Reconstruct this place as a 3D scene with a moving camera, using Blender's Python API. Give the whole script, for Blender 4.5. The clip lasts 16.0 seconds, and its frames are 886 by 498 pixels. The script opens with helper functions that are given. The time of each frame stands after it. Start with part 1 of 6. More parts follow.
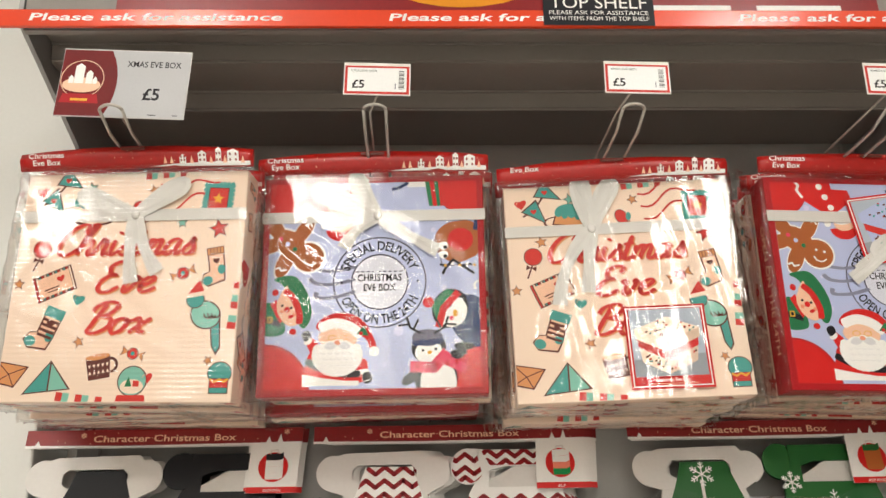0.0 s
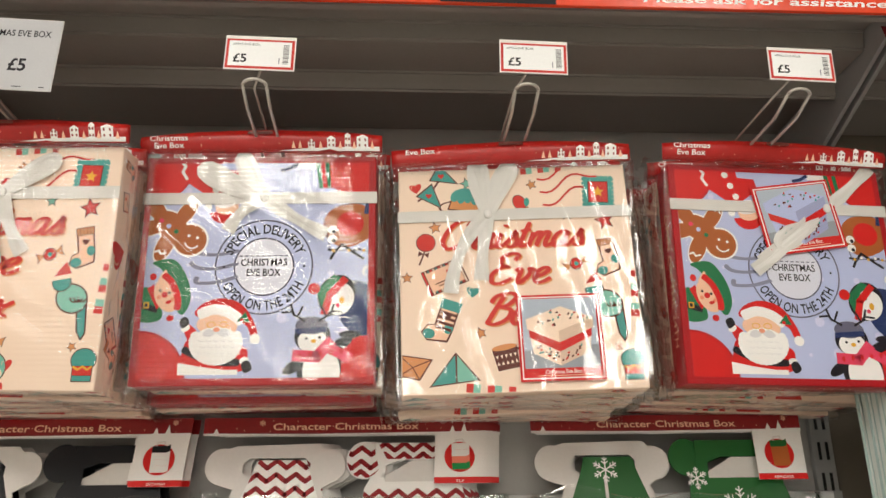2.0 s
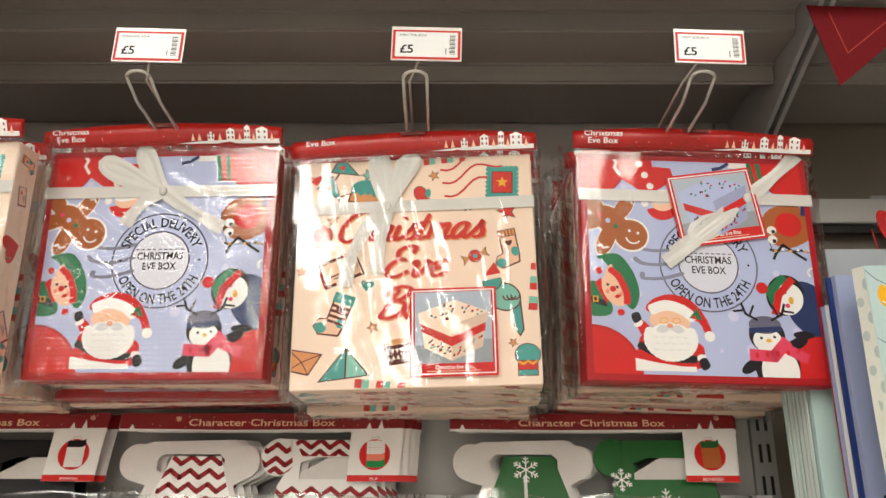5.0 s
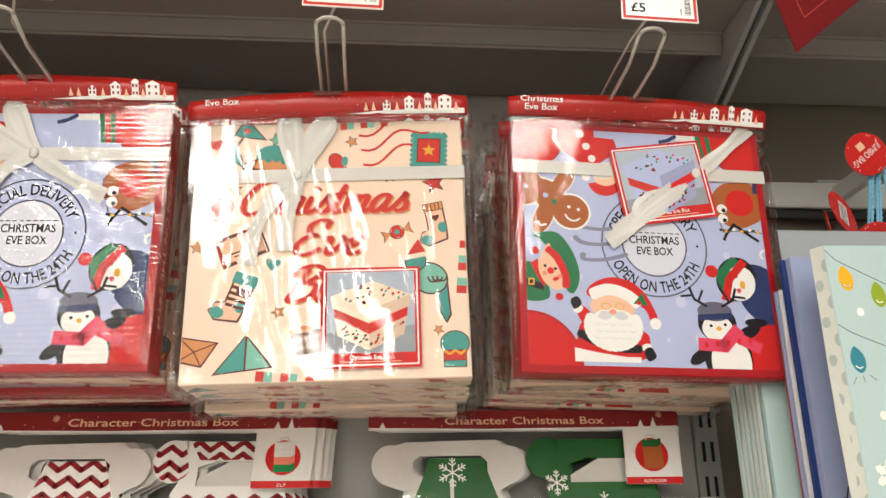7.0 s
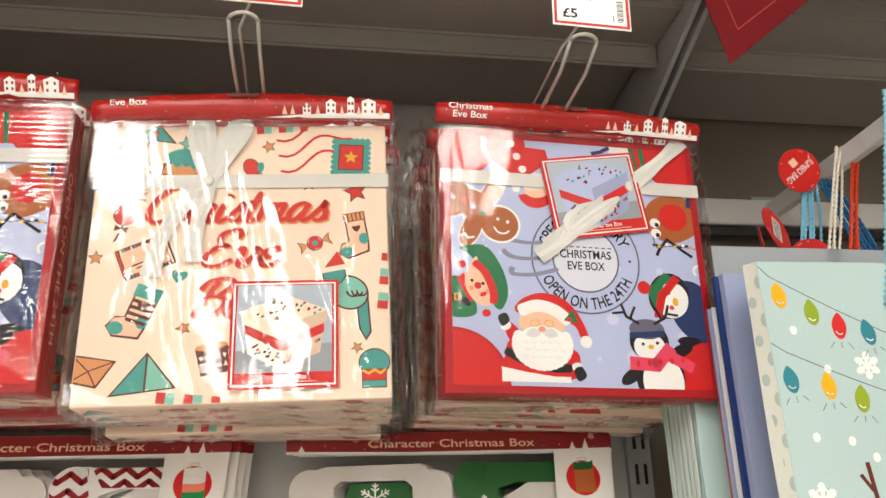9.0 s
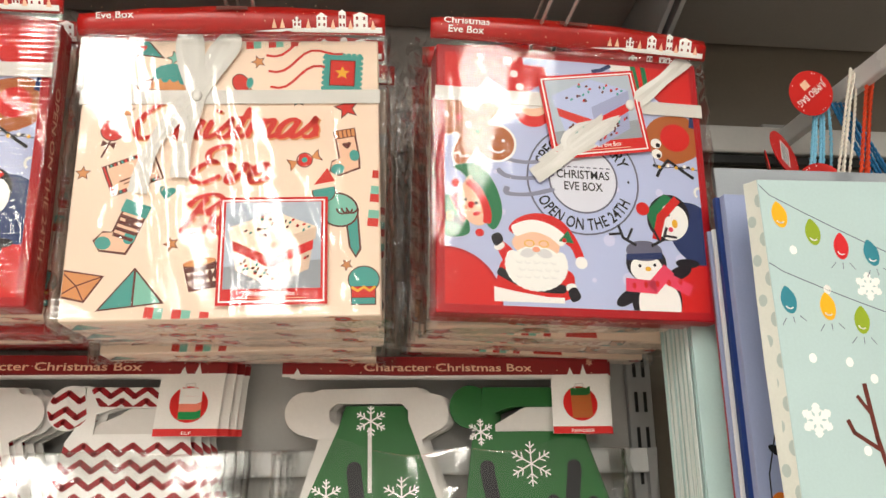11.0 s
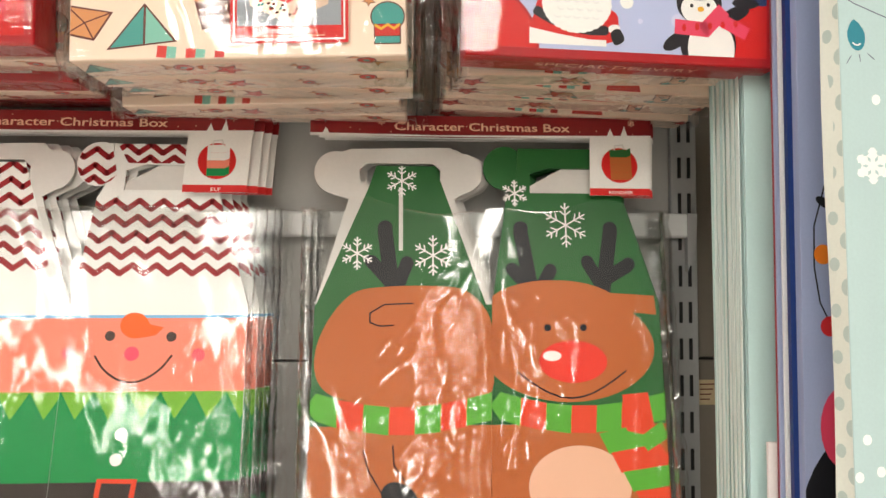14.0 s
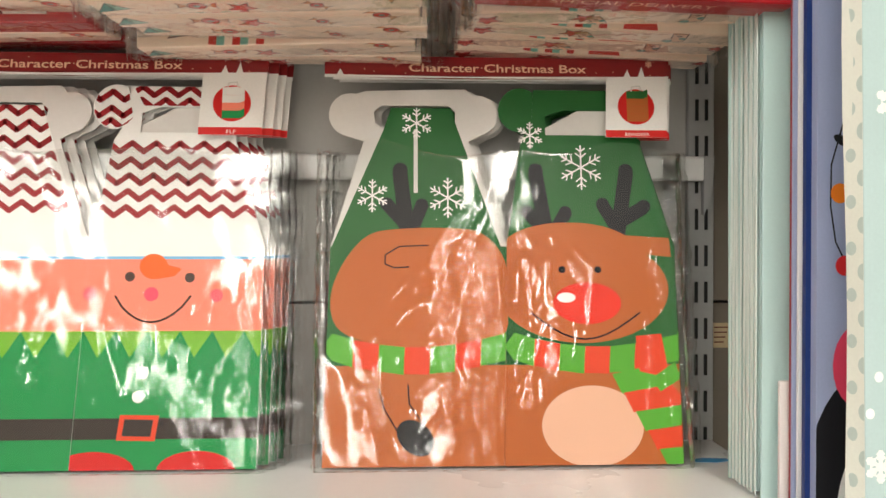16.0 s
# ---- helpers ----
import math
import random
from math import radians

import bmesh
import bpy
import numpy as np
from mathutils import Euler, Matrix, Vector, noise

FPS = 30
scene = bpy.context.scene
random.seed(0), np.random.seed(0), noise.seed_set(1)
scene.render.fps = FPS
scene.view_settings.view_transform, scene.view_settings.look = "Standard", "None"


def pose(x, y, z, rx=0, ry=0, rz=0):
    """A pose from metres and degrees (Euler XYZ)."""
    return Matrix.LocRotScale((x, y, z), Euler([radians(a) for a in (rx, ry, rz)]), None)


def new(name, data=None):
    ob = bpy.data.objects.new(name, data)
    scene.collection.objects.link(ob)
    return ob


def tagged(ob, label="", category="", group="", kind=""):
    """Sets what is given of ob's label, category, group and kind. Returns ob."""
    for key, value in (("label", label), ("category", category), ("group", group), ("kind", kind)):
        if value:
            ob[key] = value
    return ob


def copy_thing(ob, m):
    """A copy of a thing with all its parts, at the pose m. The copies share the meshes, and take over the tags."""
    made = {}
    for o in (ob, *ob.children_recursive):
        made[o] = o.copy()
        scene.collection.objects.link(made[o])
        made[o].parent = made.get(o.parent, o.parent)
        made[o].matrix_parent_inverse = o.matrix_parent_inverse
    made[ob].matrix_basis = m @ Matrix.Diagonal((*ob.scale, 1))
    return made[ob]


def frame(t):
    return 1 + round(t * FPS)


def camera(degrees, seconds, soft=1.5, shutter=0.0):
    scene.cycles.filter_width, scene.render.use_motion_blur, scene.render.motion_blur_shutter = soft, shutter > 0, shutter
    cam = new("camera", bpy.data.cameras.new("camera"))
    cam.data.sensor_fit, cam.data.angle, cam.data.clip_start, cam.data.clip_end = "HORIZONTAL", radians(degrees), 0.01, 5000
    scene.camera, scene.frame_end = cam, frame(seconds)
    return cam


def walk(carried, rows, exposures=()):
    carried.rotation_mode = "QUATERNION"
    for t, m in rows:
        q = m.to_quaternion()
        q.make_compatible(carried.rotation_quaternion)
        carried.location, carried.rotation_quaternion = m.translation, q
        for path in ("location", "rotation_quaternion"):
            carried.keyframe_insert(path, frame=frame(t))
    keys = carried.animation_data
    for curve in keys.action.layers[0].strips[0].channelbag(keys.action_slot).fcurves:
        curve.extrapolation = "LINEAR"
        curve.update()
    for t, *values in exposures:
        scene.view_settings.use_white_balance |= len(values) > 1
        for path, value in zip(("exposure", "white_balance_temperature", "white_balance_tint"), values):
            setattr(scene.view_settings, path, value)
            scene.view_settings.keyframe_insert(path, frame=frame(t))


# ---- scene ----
cam = camera(56.8, 16.0)
METRES, EYE, TILT, LEAN, TURN = 0.62, 1.42, 0.0, 0.0, -2.0
ROWS = [
    (0.0, 0.0, 0.0, 0.0, 0.36, 19.1, 1.04),
    (0.5, 0.0085, 0.0043, -0.0003, 0.07, 19.12, 1.2),
    (1.0, 0.0364, 0.0229, 0.0007, -0.52, 18.96, 1.33),
    (1.5, 0.0925, 0.0452, -0.0006, -0.85, 18.86, 1.2),
    (2.0, 0.1695, 0.069, 0.0024, -1.46, 18.68, 0.85),
    (2.5, 0.2297, 0.0829, 0.002, -1.79, 18.58, 0.89),
    (3.0, 0.2837, 0.0855, 0.0039, -0.69, 18.7, 0.66),
    (5.5, 0.4805, 0.1321, -0.0056, 2.01, 18.85, -0.09),
    (6.0, 0.486, 0.1726, -0.0008, 1.2, 18.78, -0.26),
    (6.5, 0.4909, 0.2241, 0.0042, 0.4, 18.76, -0.19),
    (7.0, 0.4828, 0.2931, 0.0162, -2.6, 18.73, 0.86),
    (7.5, 0.471, 0.3331, 0.0228, -5.78, 18.7, 2.02),
    (8.0, 0.4712, 0.3568, 0.0298, -6.56, 18.96, 2.21),
    (8.5, 0.4956, 0.3584, 0.0354, -6.61, 19.84, 1.89),
    (11.0, 0.5708, 0.3943, -0.0032, -5.1, 16.22, 0.86),
    (11.5, 0.572, 0.4061, -0.0158, -4.68, 13.35, 0.7),
    (12.0, 0.5745, 0.4225, -0.0327, -4.26, 10.29, 0.53),
    (12.5, 0.578, 0.4346, -0.0481, -3.56, 7.54, 0.38),
    (13.0, 0.5841, 0.4485, -0.0612, -2.65, 5.78, 0.17),
    (13.5, 0.5913, 0.4578, -0.0691, -2.33, 4.54, 0.04),
    (14.0, 0.6011, 0.4668, -0.0779, -1.94, 2.78, -0.02),
    (14.5, 0.6036, 0.4734, -0.088, -1.61, 1.5, -0.19),
    (15.0, 0.6072, 0.4729, -0.0904, -1.15, 0.45, -0.35),
    (15.5, 0.6071, 0.4677, -0.0949, -0.92, -0.05, -0.33),
    (16.0, 0.607, 0.4622, -0.0976, -0.67, -0.48, -0.06),
]
walk(cam, [(t, pose(0, 0, EYE, TILT, LEAN, TURN) @ pose(METRES * x, METRES * y, METRES * z, 90 + pitch, roll, yaw)) for t, x, y, z, yaw, pitch, roll in ROWS], [(0.0, -0.27), (2.5, -0.37), (6.0, -0.18), (8.5, -0.04), (12.0, -0.05), (16.0, 0.03)])

# ---- world and lights ----
world = bpy.data.worlds.new("shop_world")
world.use_nodes = True
world.node_tree.nodes["Background"].inputs["Color"].default_value = (0.9, 0.92, 1.0, 1)
world.node_tree.nodes["Background"].inputs["Strength"].default_value = 0.02
scene.world = world
scene.view_settings.exposure = 0.0

LIGHT_POWER = 113
LIGHT_X = (-2.6, -0.75, 1.1)
LIGHT_Y = (-3.2, -8.8, -14.4, -20.0, -25.6)
CEILING = 3.0


# ---- small tools ----
def S(r, g, b):
    """Linear colour of an sRGB triple of 0 to 255."""
    f = lambda c: c / 12.92 if c <= 0.04045 else ((c + 0.055) / 1.055) ** 2.4
    return tuple(f(c / 255) for c in (r, g, b)) + (1,)


MATS = {}


def material(name, colour, rough=0.5, metal=0.0, vary=0.06, scale=6.0, bump=0.0, grain=180.0, coat=0.0, spec=0.5):
    """A surface with variation at two scales in colour and roughness, and a fine relief."""
    if name in MATS:
        return MATS[name]
    m = bpy.data.materials.new(name)
    m.use_nodes = True
    nt = m.node_tree
    n, l = nt.nodes, nt.links
    b = n["Principled BSDF"]
    b.inputs["Metallic"].default_value = metal
    b.inputs["Specular IOR Level"].default_value = spec
    b.inputs["Coat Weight"].default_value = coat
    b.inputs["Coat Roughness"].default_value = 0.12
    co = n.new("ShaderNodeTexCoord")
    big, small = n.new("ShaderNodeTexNoise"), n.new("ShaderNodeTexNoise")
    big.inputs["Scale"].default_value, big.inputs["Detail"].default_value = scale, 4
    small.inputs["Scale"].default_value, small.inputs["Detail"].default_value = grain, 3
    mix = n.new("ShaderNodeMath")
    mix.operation = "ADD"
    l.new(co.outputs["Object"], big.inputs["Vector"])
    l.new(co.outputs["Object"], small.inputs["Vector"])
    l.new(big.outputs["Fac"], mix.inputs[0])
    l.new(small.outputs["Fac"], mix.inputs[1])
    val = n.new("ShaderNodeMapRange")
    val.inputs["From Min"].default_value, val.inputs["From Max"].default_value = 0.5, 1.5
    val.inputs["To Min"].default_value, val.inputs["To Max"].default_value = 1 - vary, 1 + vary
    l.new(mix.outputs[0], val.inputs["Value"])
    hsv = n.new("ShaderNodeHueSaturation")
    hsv.inputs["Color"].default_value = colour
    l.new(val.outputs[0], hsv.inputs["Value"])
    l.new(hsv.outputs[0], b.inputs["Base Color"])
    rr = n.new("ShaderNodeMapRange")
    rr.inputs["To Min"].default_value, rr.inputs["To Max"].default_value = rough * 0.85, min(1, rough * 1.15)
    l.new(big.outputs["Fac"], rr.inputs["Value"])
    l.new(rr.outputs[0], b.inputs["Roughness"])
    if bump:
        bp = n.new("ShaderNodeBump")
        bp.inputs["Strength"].default_value, bp.inputs["Distance"].default_value = bump, 0.001
        l.new(mix.outputs[0], bp.inputs["Height"])
        l.new(bp.outputs[0], b.inputs["Normal"])
    MATS[name] = m
    return m


def ink(r, g, b, rough=0.38):
    return material("print_%d_%d_%d" % (r, g, b), S(r, g, b), rough, vary=0.05, scale=9, bump=0.05, grain=400, spec=0.22)


def mesh_object(name, bm, mats, parent=None, label=""):
    me = bpy.data.meshes.new(name)
    bm.to_mesh(me)
    bm.free()
    for m in mats if isinstance(mats, (list, tuple)) else [mats]:
        me.materials.append(m)
    ob = new(name, me)
    ob.parent = parent
    if label:
        ob["label"] = label
    return ob


def part(name, bm, mats, parent, label=""):
    return mesh_object(name, bm, mats, parent, label)


def empty(name, m):
    ob = new(name)
    ob.empty_display_size = 0.05
    ob.matrix_world = m
    return ob


def box(bm, x0, x1, y0, y1, z0, z1, bevel=0.0, segments=2):
    made = bmesh.ops.create_cube(bm, size=1.0, matrix=Matrix.LocRotScale(((x0 + x1) / 2, (y0 + y1) / 2, (z0 + z1) / 2), None, (x1 - x0, y1 - y0, z1 - z0)))
    if bevel:
        edges = {e for v in made["verts"] for e in v.link_edges}
        bmesh.ops.bevel(bm, geom=list(edges), offset=bevel, segments=segments, profile=0.5, affect="EDGES")


def boxed(name, ext, mat, parent=None, bevel=0.002, label=""):
    bm = bmesh.new()
    box(bm, *ext, bevel=bevel)
    return mesh_object(name, bm, mat, parent, label)


def structure(ob, label, category):
    return tagged(ob, label, category, kind="structure")


def tube(bm, points, radius, sides=8):
    """A round wire along a line of points."""
    pts = [Vector(p) for p in points]
    rings = []
    for i, p in enumerate(pts):
        d = (pts[min(i + 1, len(pts) - 1)] - pts[max(i - 1, 0)]).normalized()
        side = d.cross(Vector((0, 0, 1)))
        if side.length < 0.2:
            side = d.cross(Vector((1, 0, 0)))
        side.normalize()
        up = side.cross(d)
        rings.append([bm.verts.new(p + radius * (math.cos(a) * side + math.sin(a) * up)) for a in (2 * math.pi * k / sides for k in range(sides))])
    for a, b in zip(rings, rings[1:]):
        for k in range(sides):
            f = bm.faces.new((a[k], a[(k + 1) % sides], b[(k + 1) % sides], b[k]))
            f.smooth = True
    bm.faces.new(rings[0][::-1])
    bm.faces.new(rings[-1])


# ---- materials ----
SHELF_GREY = material("shelf_grey_paint", S(140, 134, 129), 0.42, vary=0.05, bump=0.08)
SHELF_WHITE = material("shelf_white_paint", S(232, 232, 232), 0.28, vary=0.03, bump=0.05)
PANEL = material("back_panel_paint", S(196, 194, 191), 0.45, vary=0.04, bump=0.1)
WALL = material("white_wall_paint", S(226, 225, 221), 0.6, vary=0.03, bump=0.15)
WIRE = material("hook_wire", S(190, 184, 176), 0.35, metal=0.3, vary=0.08)
DARK = material("slot_black", S(22, 22, 22), 0.6)
STEEL = material("bracket_grey", S(165, 165, 165), 0.4, vary=0.06)
# Unseen shell: dim walls and ceiling cut ambient light, the pale floor bounces it.
WALL_FAR = material("unseen_wall_grey", S(150, 144, 138), 0.6, vary=0.08, scale=1.5, bump=0.15)
FLOOR = material("floor_vinyl", S(176, 172, 165), 0.35, vary=0.08, scale=2)
CEIL = material("unseen_ceiling_grey", S(156, 154, 150), 0.8, vary=0.05, bump=0.2)

# ---- the shop round the shelves ----
X0, X1 = -0.497, 0.755        # the bay's uprights
BACK = 1.25                   # front of the back panel
SHELF_Z = 1.124
# Floor, ceiling and grey-beige walls stay out of view and close the room.
structure(boxed("floor", (-5, 6, -29, 1.5, -0.1, 0), FLOOR, bevel=0), "unseen pale speckled shop floor, toned for its bounce", "floor")
structure(boxed("ceiling", (-5, 6, -29, 1.5, CEILING + 0.07, CEILING + 0.17), CEIL, bevel=0), "unseen shop ceiling, greyed to dim reflections in the film", "ceiling")
structure(boxed("wall_north", (-5, 6, 1.32, 1.5, 0, CEILING + 0.07), WALL, bevel=0), "plain white painted wall behind the shelving", "wall")
structure(boxed("wall_south", (-5, 6, -29.2, -29.0, 0, CEILING + 0.07), WALL_FAR, bevel=0), "unseen plain grey-beige wall added to close the shop", "wall")
structure(boxed("wall_west", (-5.2, -5, -29, 1.5, 0, CEILING + 0.07), WALL_FAR, bevel=0), "unseen plain grey-beige wall added to close the shop", "wall")
structure(boxed("wall_east", (6, 6.2, -29, 1.5, 0, CEILING + 0.07), WALL_FAR, bevel=0), "unseen plain grey-beige wall added to close the shop", "wall")
structure(boxed("wall_pier", (-1.6, -0.54, 1.2, 1.318, 0, CEILING + 0.06), WALL, bevel=0.004), "bright white wall beside the end of the shelving", "wall")

GLOW = bpy.data.materials.new("lamp_diffuser")
GLOW.use_nodes = True
GLOW.node_tree.nodes["Principled BSDF"].inputs["Emission Color"].default_value = (1, 0.97, 0.9, 1)
GLOW.node_tree.nodes["Principled BSDF"].inputs["Emission Strength"].default_value = 4


def ceiling_light(x, y):
    ob = empty("ceiling_light", pose(x, y, CEILING))
    boxed("housing", (-0.18, 0.18, -2.75, 2.75, 0.02, 0.07), SHELF_WHITE, ob, 0.008)
    boxed("diffuser", (-0.15, 0.15, -2.7, 2.7, 0.0, 0.019), GLOW, ob, 0.004)
    tagged(ob, "long white fluorescent strip light fixed to the ceiling", "light", "strip lights on the ceiling")
    lamp = bpy.data.lights.new("strip_lamp", "AREA")
    lamp.shape, lamp.size, lamp.size_y, lamp.energy = "RECTANGLE", 0.28, 5.4, LIGHT_POWER
    lamp.color = (1.0, 0.95, 0.855)
    lo = new("strip_lamp", lamp)
    lo.matrix_world = pose(x, y, CEILING - 0.006)


for lx in LIGHT_X:
    for ly in LIGHT_Y:
        ceiling_light(lx, ly)


# ---- shelving ----
# Beige of the next bay's panel, darkened so the colour holds its shade.
PANEL_BEIGE_SHADED = material("back_panel_beige_shaded", S(120, 111, 100), 0.5, vary=0.06, bump=0.1)


def back_panel(x0, x1, paint):
    ob = empty("back_panel", pose(0, 0, 0))
    for z0, z1 in ((0.0, 0.90), (0.90, 1.286), (1.289, 1.672), (1.675, 2.06), (2.063, 2.45)):
        boxed("panel", (x0 + 0.002, x1 - 0.002, BACK, BACK + 0.03, z0, z1), paint, ob, 0.0015)
    return tagged(ob, "pale grey metal back panel of the shelving", "panel", "back panels of the shelving")


def upright(x):
    ob = empty("shelf_upright", pose(x, 0, 0))
    boxed("post", (-0.016, 0.016, BACK - 0.012, BACK - 0.001, 0, 2.4), STEEL, ob, 0.002)
    # Solid black strips on the post give the slots the dark of open holes.
    slot = None
    for z in np.arange(1.07, 2.0, 0.0435):
        for dx in (-0.0058, 0.0058):
            if slot is None:
                slot = boxed("slot", (-0.0019, 0.0019, BACK - 0.0136, BACK - 0.0118, 0, 0.025), DARK, ob, 0)
                slot.location = (dx, 0, z)
            else:
                more = new("slot", slot.data)
                more.parent, more.location = ob, (dx, 0, z)
    return tagged(ob, "grey slotted steel shelving upright against the back panel", "upright", "uprights of the shelving")


back_panel(X0, X1, PANEL)
back_panel(X1, X1 + 1.25, PANEL_BEIGE_SHADED)
for ux in (X0 + 0.017, X1 - 0.015, X1 + 1.233):
    upright(ux)


def profile_x(bm, pts, x0, x1):
    """A closed outline in y and z, drawn out along x."""
    a = [bm.verts.new((x0, y, z)) for y, z in pts]
    b = [bm.verts.new((x1, y, z)) for y, z in pts]
    k = len(pts)
    for i in range(k):
        bm.faces.new((a[i], a[(i + 1) % k], b[(i + 1) % k], b[i]))
    bm.faces.new(a[::-1])
    bm.faces.new(b)
    bmesh.ops.recalc_face_normals(bm, faces=bm.faces)




def top_shelf(x0, x1):
    ob = empty("top_shelf", pose(0, 0, 0))
    bm = bmesh.new()
    profile_x(bm, [(0.883, 2.10), (0.883, 2.018), (0.898, 2.018), (0.900, 2.046), (0.962, 2.050), (0.966, 2.023), (1.046, 2.024), (1.049, 1.996), (1.058, 1.996), (1.060, 2.034), (1.235, 2.030), (1.235, 2.10)], x0 + 0.012, x1 - 0.012)
    bmesh.ops.bevel(bm, geom=[e for e in bm.edges if abs(e.verts[0].co.x - e.verts[1].co.x) > 0.5], offset=0.003, segments=2, affect="EDGES")
    part("deck", bm, SHELF_GREY, ob, "stepped grey underside")
    for x, s in ((x0, 1), (x1, -1)):
        bm = bmesh.new()
        profile_x(bm, [(0.882, 2.10), (0.882, 2.030), (1.11, 1.950), (1.237, 1.905), (1.237, 2.10)], x + s * 0.004, x + s * 0.010)
        part("bracket", bm, STEEL, ob)
    return tagged(ob, "grey metal top shelf with a stepped underside and end brackets", "shelf", "top shelves")


top_shelf(X0, X1)
top_shelf(X1, X1 + 1.25)
sh = empty("lower_shelf", pose(0, 0, 0))
boxed("deck", (X0 + 0.004, X1 - 0.002, 0.80, BACK - 0.014, SHELF_Z - 0.03, SHELF_Z), SHELF_WHITE, sh, 0.003)
for bx in (X0 + 0.006, X1 - 0.012):
    boxed("bracket", (bx, bx + 0.004, 0.9, BACK - 0.014, SHELF_Z - 0.09, SHELF_Z - 0.032), STEEL, sh, 0.001)
tagged(sh, "glossy white metal shelf carrying the character packs", "shelf")

# ---- flat printing: shapes laid just above a surface ----
LIFT = 0.00008
TEXTS = {}


def glyphs(body, bold=0.0, shear=0.0):
    """Corners and triangles of a line of writing, one unit high."""
    key = (body, bold, shear)
    if key not in TEXTS:
        cu = bpy.data.curves.new("writing", "FONT")
        cu.body, cu.size, cu.offset, cu.shear, cu.resolution_u = body, 1.0, bold, shear, 3
        ob = bpy.data.objects.new("writing", cu)
        me = bpy.data.meshes.new_from_object(ob)
        TEXTS[key] = ([(v.co.x, v.co.y) for v in me.vertices], [tuple(p.vertices) for p in me.polygons])
        bpy.data.objects.remove(ob)
        bpy.data.meshes.remove(me)
    return TEXTS[key]


def clipped(pts, region):
    """The part of a polygon inside a convex region that runs anticlockwise."""
    for i in range(len(region)):
        (ax, az), (bx, bz) = region[i], region[(i + 1) % len(region)]
        side = lambda p: (bx - ax) * (p[1] - az) - (bz - az) * (p[0] - ax)
        out = []
        for k, p in enumerate(pts):
            q = pts[(k + 1) % len(pts)]
            sp, sq = side(p), side(q)
            if sp >= 0:
                out.append(p)
            if sp * sq < 0:
                f = sp / (sp - sq)
                out.append((p[0] + f * (q[0] - p[0]), p[1] + f * (q[1] - p[1])))
        pts = out
        if len(pts) < 3:
            return []
    return pts


def smooth_line(pts, n=6, closed=False):
    """Points along a smooth curve that passes through those given."""
    k = len(pts)
    out = []
    for i in range(k if closed else k - 1):
        p = [pts[(i + j) % k] if closed else pts[min(max(i + j, 0), k - 1)] for j in (-1, 0, 1, 2)]
        for step in range(n):
            f = step / n
            out.append(tuple(0.5 * (2 * b + (c - a) * f + (2 * a - 5 * b + 4 * c - d) * f * f + (3 * b - a - 3 * c + d) * f ** 3) for a, b, c, d in zip(*p)))
    return out if closed else out + [pts[-1]]


